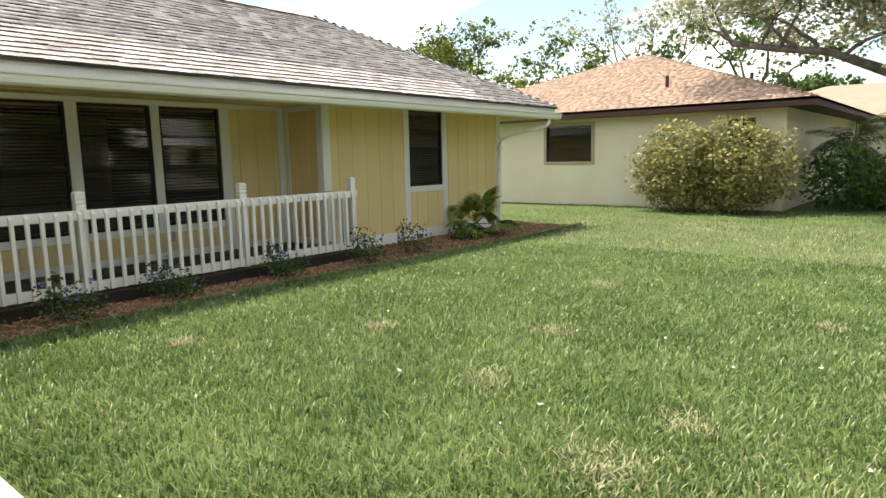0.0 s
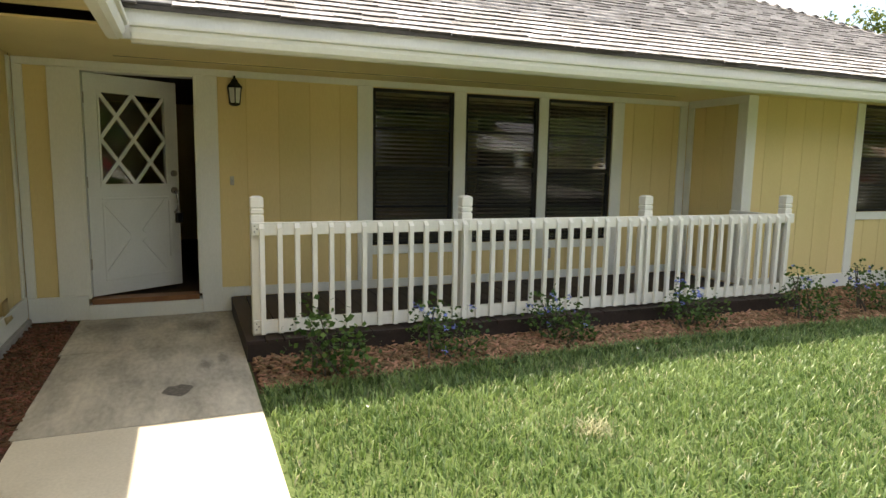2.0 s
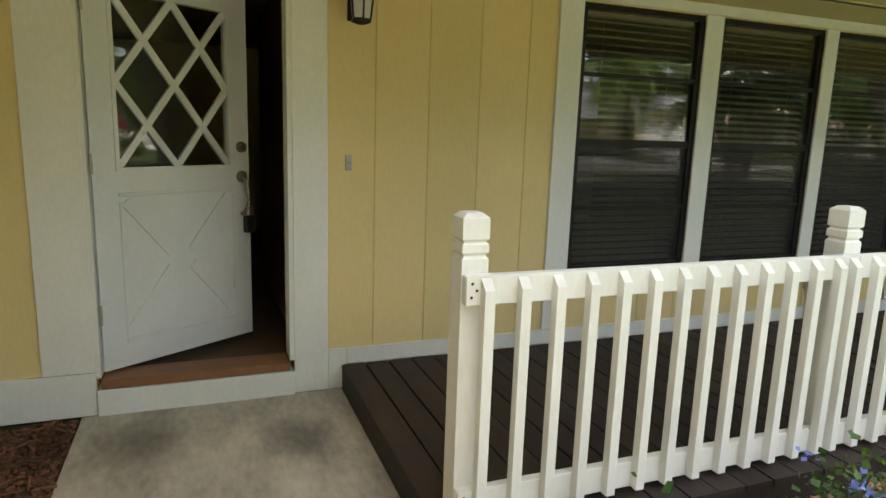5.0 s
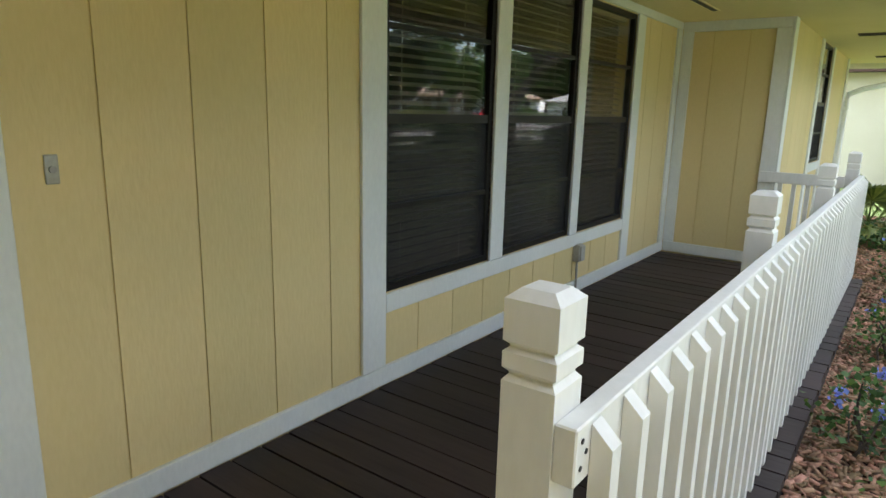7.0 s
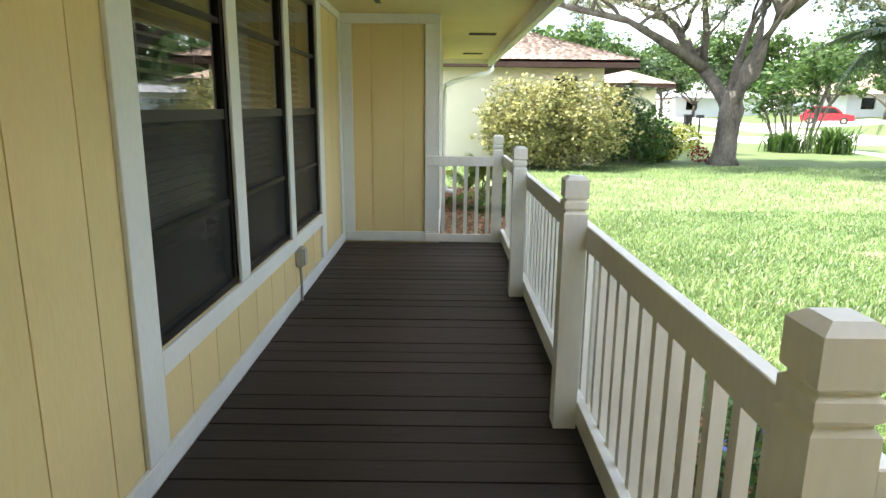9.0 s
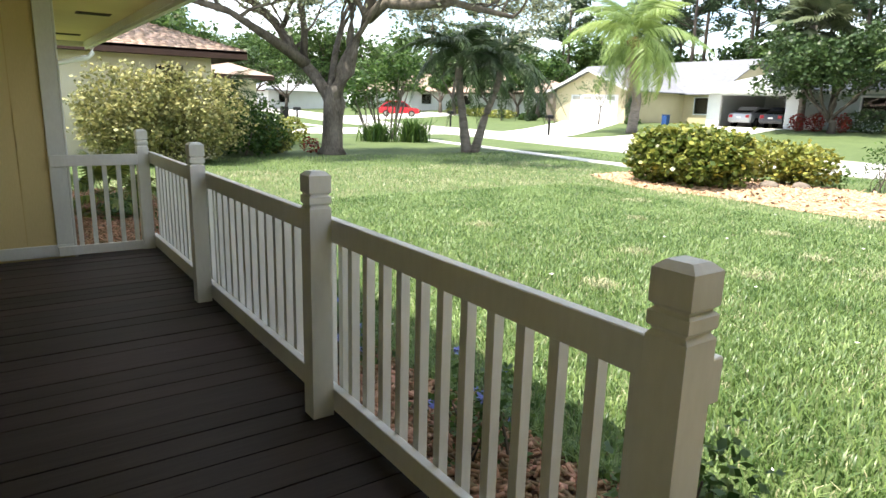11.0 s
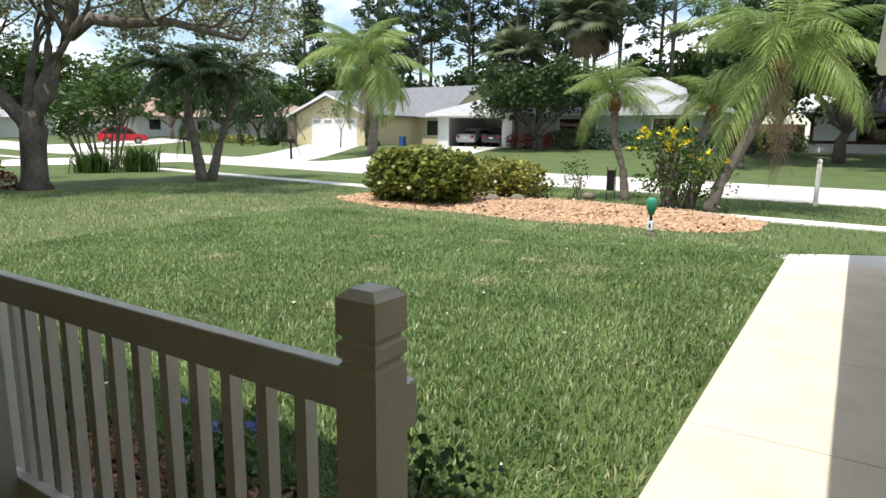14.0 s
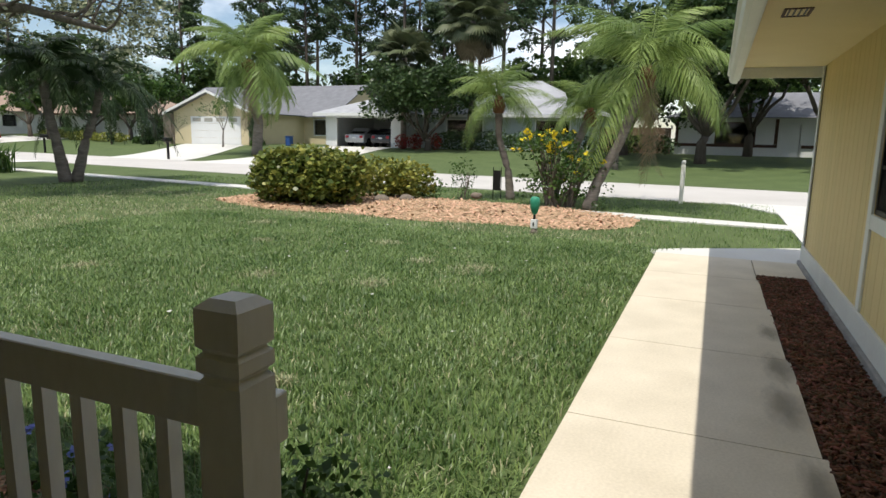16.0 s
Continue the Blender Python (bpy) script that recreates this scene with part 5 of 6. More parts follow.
shrub("cassia_shrub", (6.95, 3.5, 0.0), [((0, 0.25, 1.32), (0.55, 0.72, 0.34)), ((0.1, -0.55, 0.95), (0.45, 0.5, 0.3)), ((0, 0.0, 0.55), (0.6, 0.85, 0.4))], 2600, 0.075, M["leaf"],
      "open shrub with bright yellow flowers", "shrub", 60, "bark_pale", (M["yellow_flower"], 44, 0.07), rough=0.4)
shrub("oleander", (7.45, 5.95, 0.0), [((0, 0, 0.55), (0.30, 0.34, 0.45))], 280, 0.09, M["leaf"], "thin young oleander in the mulch", "shrub", 10, "bark_pale", slim=0.2)
shrub("low_shrub", (6.9, 6.6, 0.0), [((0, 0, 0.25), (0.35, 0.4, 0.25))], 260, 0.07, M["leaf"], "thin low shrub in the mulch", "shrub", 9, "bark_pale")
shrub("small_cycad", (6.35, 2.45, 0.0), [((0, 0, 0.12), (0.16, 0.16, 0.14))], 90, 0.10, M["leaf_dark"], "small dark plant at the bed's end", "shrub", 3, slim=0.2)
palm("pygmy_palm", (7.9, 4.85, 0.0), [(0, 0, -0.05), (0.03, 0.10, 0.7), (0.06, 0.38, 1.5), (0.05, 0.40, 2.35)], [0.115, 0.085, 0.08, 0.10], 24, 1.55, M["frond"], "small date palm with arching feathery fronds", low=-30)
palm("leaning_palm", (6.75, 2.75, 0.0), [(0, 0, -0.05), (0.2, -0.12, 0.5), (0.55, -0.55, 1.5), (0.85, -0.95, 2.95)], [0.15, 0.115, 0.10, 0.12], 24, 2.6, M["frond"], "leaning date palm with a big feathery crown", low=-22, dead=3, width=0.014)
palm("pygmy_palm", (7.45, 3.75, 0.0), [(0, 0, -0.05), (0.12, -0.18, 0.6), (0.35, -0.50, 1.4), (0.50, -0.72, 2.05)], [0.12, 0.09, 0.085, 0.10], 15, 1.5, M["frond"], "slim date palm leaning out behind the flowering shrub", low=-30)
palm("pygmy_palm", ground_at(23.0, 4.5), [(0, 0, -0.05), (0.05, 0, 1.5), (0, 0, 2.8)], [0.13, 0.11, 0.12], 18, 2.2, M["frond"], "date palm with arching fronds across the street")
palm("queen_palm", ground_at(25.3, 26.8), [(0, 0, -0.1), (0.15, -0.1, 2.0), (-0.1, 0.1, 4.0), (-0.2, 0.2, 5.6)], [0.34, 0.28, 0.26, 0.27], 24, 4.9, M["frond"], "feathery palm with a stout trunk across the street", low=-45, dead=6, pairs=72, width=0.017)
palm("twin_palm", ground_at(5.6, 17.6), [(0, 0, -0.05), (-0.12, 0.14, 1.2), (-0.22, 0.24, 2.1), (-0.26, 0.28, 2.9)], [0.19, 0.13, 0.12, 0.13], 17, 2.6, M["frond_dark"],
     "dark drooping palm on one of two slim trunks", low=-12, crown_shaft=False, leaf=0.20, hang=0.9, group="twin palms", shapes=((0.8, 1.35), (0.65, 1.4), (0.9, 1.5)), pairs=46, width=0.026)
palm("twin_palm", ground_at(5.78, 17.45), [(0, 0, -0.05), (0.25, -0.22, 1.2), (0.46, -0.44, 2.0), (0.58, -0.56, 2.7)], [0.17, 0.115, 0.105, 0.115], 16, 2.5, M["frond_dark"],
     "dark drooping palm on one of two slim trunks", low=-12, crown_shaft=False, leaf=0.20, hang=0.9, group="twin palms", shapes=((0.8, 1.35), (0.65, 1.4), (0.9, 1.5)), pairs=46, width=0.026)

# rocks, path light, posts
for x, y, s, lab in ((5.55, 6.55, 0.17, "flat grey-brown rock in the mulch"), (5.2, 7.0, 0.16, "small grey-brown rock in the mulch"), (7.1, 5.45, 0.15, "rounded brown rock in the mulch")):
    bm = bmesh.new()
    bmesh.ops.create_icosphere(bm, subdivisions=3, radius=s)
    for v in bm.verts:
        v.co *= 1 + 0.28 * noise.noise(v.co * (1.6 / s * 0.5) + Vector((x, y, 0)))
        v.co.z *= 0.55
    o = tagged(part("rock", bm, M["rock"], smooth=True), lab, "rock", "rocks in the island bed")
    o.location = (x, y, 0.10)
lt = tagged(empty("garden_spotlight", (2.78, 2.88, -0.03)), "green bottle-shaped cap over a white garden fixture", "garden light")
bm = bmesh.new()
taper(bm, 0, 0, [(0.30, 0.02), (0.33, 0.045), (0.42, 0.075), (0.50, 0.082), (0.56, 0.075), (0.585, 0.05), (0.592, 0.02)], 16)
part("cap", bm, M["green_plastic"], lt, "green plastic cap", True)
bm = bmesh.new()
taper(bm, 0, 0, [(0.22, 0.022), (0.31, 0.018)], 10)
part("neck", bm, M["black"], lt)
box_part("body", (-0.045, 0.045, -0.05, 0.05, 0.08, 0.225), M["white_plastic"], lt, bevel=0.006)
box_part("socket_cover", (-0.052, -0.0455, -0.012, 0.012, 0.12, 0.18), M["black"], lt)
bm = bmesh.new()
taper(bm, 0, 0, [(-0.05, 0.06), (0.03, 0.06), (0.075, 0.035)], 10)
part("base", bm, M["rock"], lt)
mp = tagged(empty("white_post", (9.55, 0.98, -0.03)), "white wooden post with a rounded finial by the street", "post")
bm = bmesh.new()
post_mesh(bm, 0, 0, -0.05, 0.95, 0.05)
part("shaft", bm, M["rail"], mp)
bm = bmesh.new()
taper(bm, 0, 0, [(0.945, 0.02), (0.96, 0.045), (1.0, 0.055), (1.04, 0.04), (1.06, 0.01)], 12)
part("finial", bm, M["rail"], mp, smooth=True)
bm = bmesh.new()
box(bm, 0.02, 0.06, -0.028, 0.028, 0.55, 0.72, 0.004)
part("plate", bm, M["white_plastic"], mp)
sign = tagged(empty("stake_sign", (7.55, 5.1, 0.0)), "dark narrow sign on two stakes in the mulch", "sign")
for yy in (-0.10, 0.10):
    bm = bmesh.new()
    tube(bm, [(0.02, yy, -0.05), (0.0, yy, 0.78)], [0.010, 0.010], 6)
    part("stake", bm, M["black"], sign)
box_part("panel", (-0.008, 0.008, -0.085, 0.085, 0.22, 0.70), M["black"], sign)


# ---- the pale-barked tree on the lawn ----
oak = tagged(empty("lawn_tree", ground_at(0.95, 18.2)), "gnarled spreading tree with grey limbs and sparse pale leaves", "tree")
RT = Vector((0.71, -0.70, 0))          # along the picture plane as seen from the porch
FW = Vector((0.70, 0.71, 0))
bm = bmesh.new()
tips = []
tube(bm, [(0, 0, -0.1), (0.02, 0, 0.22), (0.03, -0.02, 0.9), (0.05, -0.05, 1.5), (0.05, -0.05, 2.0)], [0.52, 0.36, 0.30, 0.30, 0.24], 14)


def limb(points, r0, r1, twigs, length):
    """A main limb along (side, ahead, up) points, with forking boughs along it."""
    pts = [RT * a + FW * b + Vector((0, 0, c)) for a, b, c in points]
    tube(bm, pts, [r0 + (r1 - r0) * k / (len(pts) - 1) for k in range(len(pts))], 9)
    for k in range(twigs):
        u = 0.35 + 0.65 * (k + 1) / twigs
        f = u * (len(pts) - 1)
        q = pts[min(int(f), len(pts) - 2)].lerp(pts[min(int(f), len(pts) - 2) + 1], f - min(int(f), len(pts) - 2))
        d = (pts[-1] - pts[-2]).normalized() * 0.5 + Vector((random.gauss(0, 0.6), random.gauss(0, 0.6), random.uniform(0.1, 1.0)))
        branch(bm, q, d.normalized(), length * random.uniform(0.7, 1.1), r1 * 0.8, 3, tips, 0.6)


limb([(0.02, 0, 1.25), (-0.10, 0, 1.75), (-0.55, 0, 2.3), (-1.05, 0.1, 2.8), (-1.75, 0.1, 3.8), (-2.5, 0.2, 4.4), (-3.3, 0.1, 4.7)], 0.22, 0.09, 7, 1.5)
limb([(0.02, 0, 1.25), (0.12, 0, 1.8), (0.40, 0, 2.45), (0.7, 0, 3.1), (1.15, 0, 4.1), (1.35, 0.2, 5.2), (1.3, 0.3, 6.2)], 0.29, 0.12, 7, 1.5)
limb([(1.05, 0, 3.9), (1.8, -0.1, 4.3), (2.6, -0.3, 4.2), (3.6, -0.2, 4.3), (4.5, -0.3, 4.1), (5.3, -0.4, 3.9)], 0.18, 0.06, 9, 1.3)
limb([(-0.8, 0, 2.6), (-1.3, -1.0, 3.2), (-2.0, -2.2, 3.8), (-2.8, -3.2, 4.0), (-3.4, -3.8, 4.2)], 0.15, 0.07, 7, 1.4)
limb([(0, 0, 1.9), (-0.2, 0.9, 3.0), (-0.3, 2.0, 4.2), (-0.2, 3.0, 5.0)], 0.14, 0.06, 5, 1.5)
limb([(-0.9, 0.1, 2.7), (-0.8, -0.2, 3.6), (-0.9, -0.4, 4.8), (-0.7, -0.5, 5.8)], 0.11, 0.05, 5, 1.4)
for v in bm.verts:
    k = noise.noise(v.co * 2.0) * 0.13 + noise.noise(v.co * 6.0) * 0.05
    v.co += Vector((k, -k * 0.7, 0)) if v.co.z > 0.05 else Vector((0, 0, 0))
part("trunk", bm, M["bark_oak"], oak, smooth=True)
tips = np.array([tuple(p) for p in tips])
c = [tips[rng.integers(0, len(tips), 24000)] + rng.normal(0, 0.30, (24000, 3))]
for k in range(44):
    a, b = random.uniform(-4.6, 5.2), random.uniform(-3.6, 3.4)
    q = RT * a + FW * b + Vector((0, 0, random.uniform(4.5, 7.0) - 0.05 * abs(a)))
    c.append(blob_points(620, tuple(q), (random.uniform(0.6, 1.1), random.uniform(0.6, 1.1), random.uniform(0.3, 0.55)), 0.2, 0.5))
c = np.concatenate(c)
leaves("crown", c, 0.12, M["leaf_oak"], oak, 0.34)
shrub("croton_clump", ground_at(0.55, 18.9), [((0, 0, 0.22), (0.3, 0.3, 0.25))], 200, 0.08, M["red_leaf"], "reddish low plant behind the tree trunk", "shrub", 4)
for x, y, h, lab in ((5.6, 23.9, 0.55, "clump of arching strap leaves"), (7.0, 23.3, 0.72, "clump of arching strap leaves")):
    t = tagged(empty("strap_plant", ground_at(x, y)), lab, "plant", "strap-leaved clumps under the tree")
    a = np.zeros(420)
    blade = blades("leaves", rng.normal(0, 0.25, 420), rng.normal(0, 0.25, 420), a, M["leaf"], "", h * 1.25, 0.022)
    blade.parent = t
    del blade["kind"], blade["category"]
shrub("bamboo_palm", ground_at(7.0, 25.8), [((-0.3, 0.2, 2.5), (1.3, 1.3, 0.9)), ((0.6, -0.6, 3.3), (1.0, 1.0, 0.9)), ((-0.9, 0.9, 1.9), (0.7, 0.7, 0.7))], 2600, 0.24, M["leaf"], "tall airy clump of green cane palms", "shrub", 16, "bark_palm", slim=0.2, rough=0.35)

# ---- neighbouring houses ----
def hip_roof(bm, x0, x1, y0, y1, z, p, t=0.06):
    """Four slopes; the ridge lies along the longer side."""
    w, d = x1 - x0, y1 - y0
    r = min(w, d) / 2
    h = z + r * p
    if w >= d:
        a, b = (x0 + r, (y0 + y1) / 2, h), (x1 - r, (y0 + y1) / 2, h)
        slab(bm, [(x0, y0, z), (x1, y0, z), b, a], t)
        slab(bm, [(x1, y1, z), (x0, y1, z), a, b], t)
        slab(bm, [(x0, y1, z), (x0, y0, z), a], t)
        slab(bm, [(x1, y0, z), (x1, y1, z), b], t)
    else:
        a, b = ((x0 + x1) / 2, y0 + r, h), ((x0 + x1) / 2, y1 - r, h)
        slab(bm, [(x0, y1, z), (x0, y0, z), a, b], t)
        slab(bm, [(x1, y0, z), (x1, y1, z), b, a], t)
        slab(bm, [(x0, y0, z), (x1, y0, z), a], t)
        slab(bm, [(x1, y1, z), (x0, y1, z), b], t)


def walls(bm, x0, x1, y0, y1, z0, z1, holes=None, t=0.2):
    """Four walls; holes: side -> list of (u0, u1, z0, z1)."""
    holes = holes or {}
    for side, f, a, b in (("w", Face("x", x0, -1), y0, y1), ("e", Face("x", x1, 1), y0, y1), ("s", Face("y", y0, -1), x0 + t, x1 - t), ("n", Face("y", y1, 1), x0 + t, x1 - t)):
        for u0, u1, lo, hi in cut(a, b, z0, z1, holes.get(side, [])):
            box(bm, *f.b(u0, u1, -t, 0, lo, hi))


def wall_parts(house, material, x0, x1, y0, y1, z0, z1, holes=None):
    """Four walls, each a part of its own."""
    for side in "wesn":
        everything = [(-1e3, 1e3, -1e3, 1e3)]
        only = {k: (holes or {}).get(k, []) if k == side else everything for k in "wesn"}
        bm = bmesh.new()
        walls(bm, x0, x1, y0, y1, z0, z1, only)
        part("wall", bm, material, house)


def house_window(house, f, u0, u1, z0, z1, frame="stone_frame", bars=2, w=0.09):
    o = empty("window")
    o.parent = house
    bm = bmesh.new()
    for a, b, lo, hi in cut(u0 - w, u1 + w, z0 - w, z1 + w, [(u0, u1, z0, z1)]):
        box(bm, *f.b(a, b, -0.10, 0.03, lo, hi))
    part("frame", bm, M[frame], o)
    box_part("pane", f.b(u0, u1, -0.08, -0.07, z0, z1), M["glass"], o)
    box_part("shade", f.b(u0, u1, -0.16, -0.13, z0, z1), M["screen"], o)
    for k in range(1, bars):
        zz = z0 + (z1 - z0) * k / bars
        box_part("bar", f.b(u0, u1, -0.068, -0.03, zz - 0.02, zz + 0.02), M["bronze"], o)
    return o


# cream house next door
nh = tagged(empty("cream_house"), "cream stucco bungalow with a tan shingle hip roof", "house")
X0, X1, Y0, Y1 = -14.6, -2.72, 17.4, 29.4
wall_parts(nh, M["cream_wall"], X0, X1, Y0, Y1, -0.05, 2.50, {"s": [(-9.33, -7.83, 1.25, 2.30), (-4.05, -3.40, 1.25, 2.28)]})
S = Face("y", Y0, -1)
house_window(nh, S, -9.33, -7.83, 1.25, 2.30, bars=3)
house_window(nh, S, -4.05, -3.40, 1.25, 2.28, frame="cream_wall")
ox0, ox1, oy0, oy1, nz, npitch = -15.25, -2.0, 16.75, 30.05, 2.66, 0.354
bm = bmesh.new()
hip_roof(bm, ox0, ox1, oy0, oy1, nz, npitch)
n_roof = part("roof", bm, M["felt_and_shadow"], nh)
for b in ((ox0, ox1, oy0, oy0 + 0.03, 2.47, nz - 0.005), (ox1 - 0.03, ox1, oy0 + 0.031, oy1, 2.47, nz - 0.005), (ox0, ox0 + 0.03, oy0 + 0.031, oy1, 2.47, nz - 0.005)):
    box_part("fascia", b, M["fascia"], nh, "dark brown fascia")
bm = bmesh.new()
for a, b, c, d in cut(ox0 + 0.04, ox1 - 0.04, oy0 + 0.04, oy1 - 0.04, [(X0, X1, Y0, Y1)]):
    box(bm, a, b, c, d, 2.49, 2.505)
part("soffit", bm, M["fascia"], nh)
nc, ns = math.cos(math.atan(npitch)), math.sin(math.atan(npitch))
nr = (ox1 - ox0) / 2
shingle_slope("shingles", (0, oy0, nz), (1, 0, 0), (0, nc, ns), lambda s: (ox0 + s * nc, ox1 - s * nc), nr / nc, 0.15, 0.26, material="red_shingle", thick=0.005, parent=n_roof)
shingle_slope("shingles", (ox1, 0, nz), (0, 1, 0), (-nc, 0, ns), lambda s: (oy0 + s * nc, oy1 - s * nc), nr / nc, 0.15, 0.26, material="red_shingle", thick=0.005, parent=n_roof)
for x, y, h in ((-6.1, 18.6, 0.32), (-4.2, 20.0, 0.22), (-2.9, 19.0, 0.12)):
    bm = bmesh.new()
    z = nz + min(y - oy0, ox1 - x) * npitch
    tube(bm, [(x, y, z - 0.1), (x, y, z + h)], [0.05, 0.05], 8)
    part("vent_pipe", bm, M["fascia"], nh)
# the wing of the house behind it
wh = tagged(empty("cream_house"), "cream stucco house wing with a tan shingle roof", "house")
wall_parts(wh, M["cream_wall"], -9.0, 3.2, 31.5, 40.0, -0.05, 2.5)
bm = bmesh.new()
hip_roof(bm, -9.6, 3.9, 30.9, 40.6, 2.66, 0.36)
w_roof = part("roof", bm, M["tan_roof"], wh)
bm = bmesh.new()
box(bm, -9.6, 3.9, 30.9, 30.93, 2.45, 2.655)
box(bm, 3.87, 3.9, 30.931, 40.6, 2.45, 2.655)
part("fascia", bm, M["fascia"], wh)

shrub("variegated_bush", (-4.2, 16.35, -0.03), [((-0.7, 0.0, 1.2), (1.15, 0.8, 0.95)), ((0.6, 0.0, 1.15), (1.2, 0.85, 1.0)), ((0.0, -0.1, 0.75), (1.6, 0.75, 0.7))], 16000, 0.088, M["leaf_pale"],
      "big pale variegated bush before the cream wall", "shrub", 18, "bark_pale", rough=0.25)
shrub("green_bush", (-1.55, 18.3, -0.03), [((0, 0, 0.8), (0.9, 0.9, 0.8)), ((0.8, 0.7, 0.5), (0.6, 0.7, 0.5))], 3400, 0.10, M["leaf"], "dark green bush at the house corner", "shrub", 9, rough=0.25)
shrub("gold_bush", (-0.6, 18.9, -0.03), [((0, 0, 0.4), (0.5, 0.6, 0.4))], 900, 0.10, M["leaf_gold"], "small yellow-green bush by the house", "shrub", 5)
shrub("hedge", (-0.9, 21.5, -0.03), [((0, 0, 0.65), (0.8, 1.8, 0.65)), ((0.3, 2.2, 0.55), (0.9, 1.6, 0.6))], 3600, 0.11, M["leaf"], "leafy hedge in front of the cream house", "hedge", 10)
palm("small_palm", ground_at(-1.6, 20.0), [(0, 0, -0.05), (0.05, 0, 0.8), (0, 0, 1.5)], [0.12, 0.1, 0.1], 20, 1.5, M["frond_dark"], "bushy dark palm by the cream house", low=-50, dead=4)
shrub("gold_hedge", (1.8, 24.5, -0.03), [((0, 0, 0.45), (0.9, 1.6, 0.5))], 1600, 0.11, M["leaf_gold"], "yellow-green clipped garden hedge", "hedge", 6)


# ---- cars ----
def car(place, turn, paint, label, van=False):
    c = tagged(empty("parked_car", place, turn), label, "car")
    h = 1.62 if van else 1.42
    prof = [(-2.15, 0.32), (-2.18, 0.62), (-2.1, 0.86), (-1.2, 0.98), (1.75, 0.98), (2.1, 0.92), (2.16, 0.6), (2.12, 0.32)]
    bm = bmesh.new()
    prism(bm, prof, "y", -0.86, 0.86)
    bmesh.ops.bevel(bm, geom=bm.edges[:], offset=0.06, segments=2, affect="EDGES")
    part("body", bm, paint, c)
    cab = [(-1.25, 0.97), (-0.55, h - 0.06), (-0.3, h), (1.2 if van else 0.9, h), (2.0 if van else 1.75, 0.97)]
    bm = bmesh.new()
    prism(bm, cab, "y", -0.72, 0.72)
    bmesh.ops.bevel(bm, geom=bm.edges[:], offset=0.05, segments=2, affect="EDGES")
    part("cabin", bm, paint, c)
    glass = [(-1.05, 1.02), (-0.5, h - 0.13), (1.1 if van else 0.82, h - 0.13), (1.75 if van else 1.5, 1.02)]
    for s in (-1, 1):
        bm = bmesh.new()
        prism(bm, glass, "y", s * 0.715, s * 0.735)
        part("side_window", bm, M["screen"], c)
    for x, z0, x2, z2 in ((-1.24, 1.03, -0.62, h - 0.12), (1.99 if van else 1.74, 1.03, 1.28 if van else 1.0, h - 0.12)):
        s = -0.02 if x < 0 else 0.02
        bm = bmesh.new()
        prism(bm, [(x + s, z0), (x2 + s, z2), (x2, z2), (x, z0)], "y", -0.62, 0.62)
        part("windscreen", bm, M["screen"], c)
    for x in (-1.35, 1.35):
        for y in (-0.78, 0.78):
            bm = bmesh.new()
            prism(bm, [(x + 0.33 * math.cos(a), 0.33 + 0.33 * math.sin(a)) for a in (2 * math.pi * k / 20 for k in range(20))], "y", y - 0.1, y + 0.1)
            wheel = part("wheel", bm, M["tyre"], c)
            bm = bmesh.new()
            s = 0.102 if y > 0 else -0.102
            prism(bm, [(x + 0.2 * math.cos(a), 0.33 + 0.2 * math.sin(a)) for a in (2 * math.pi * k / 14 for k in range(14))], "y", y + s * 0.9, y + s * 1.08)
            part("rim", bm, M["chrome"], wheel)
    for y in (-0.62, 0.62):
        box_part("headlight", (-2.19, -2.12, y - 0.16, y + 0.16, 0.66, 0.8), M["lamp_glass"], c, bevel=0.01)
        box_part("tail_light", (2.10, 2.17, y - 0.13, y + 0.13, 0.66, 0.86), M["red_car"], c, bevel=0.01)
    box_part("bumper", (-2.21, -2.13, -0.8, 0.8, 0.36, 0.52), M["black"], c, bevel=0.01)
    box_part("plate", (2.165, 2.18, -0.16, 0.16, 0.62, 0.74), M["white_plastic"], c)
    return c


# ---- houses across the street ----
def gable_x(bm, x0, x1, y0, y1, z, peak, t=0.08):
    """A ridge along x: gables face the street."""
    ym = (y0 + y1) / 2
    slab(bm, [(x0, y0, z), (x1, y0, z), (x1, ym, peak), (x0, ym, peak)], t)
    slab(bm, [(x1, y1, z), (x0, y1, z), (x0, ym, peak), (x1, ym, peak)], t)


def gable_y(bm, x0, x1, y0, y1, z, peak, t=0.08):
    xm = (x0 + x1) / 2
    slab(bm, [(x0, y1, z), (x0, y0, z), (xm, y0, peak), (xm, y1, peak)], t)
    slab(bm, [(x1, y0, z), (x1, y1, z), (xm, y1, peak), (xm, y0, peak)], t)


def tri(bm, a, b, c, d):
    v = [bm.verts.new(p) for p in (a, b, c)]
    w = [bm.verts.new(Vector(p) + Vector(d)) for p in (a, b, c)]
    bm.faces.new(v)
    bm.faces.new(w[::-1])
    for k in range(3):
        bm.faces.new((v[k], w[k], w[(k + 1) % 3], v[(k + 1) % 3]))


B = 0.60
# white house with the open garage, and its blue-grey part
gh = tagged(empty("garage_house"), "white and blue-grey bungalow with an open double garage", "house")
bm = bmesh.new()
walls(bm, 35.5, 43.0, 21.6, 28.4, B - 0.2, B + 2.5, {"w": [(22.7, 27.4, B - 0.3, B + 2.15)]})
part("garage_wall", bm, M["white_wall"], gh)
bm = bmesh.new()
walls(bm, 37.5, 47.0, 8.4, 21.55, B - 0.2, B + 2.5, {"w": [(9.8, 12.2, B + 0.9, B + 2.1), (16.2, 19.0, B + 0.7, B + 2.1)]})
part("main_wall", bm, M["blue_wall"], gh)
bm = bmesh.new()
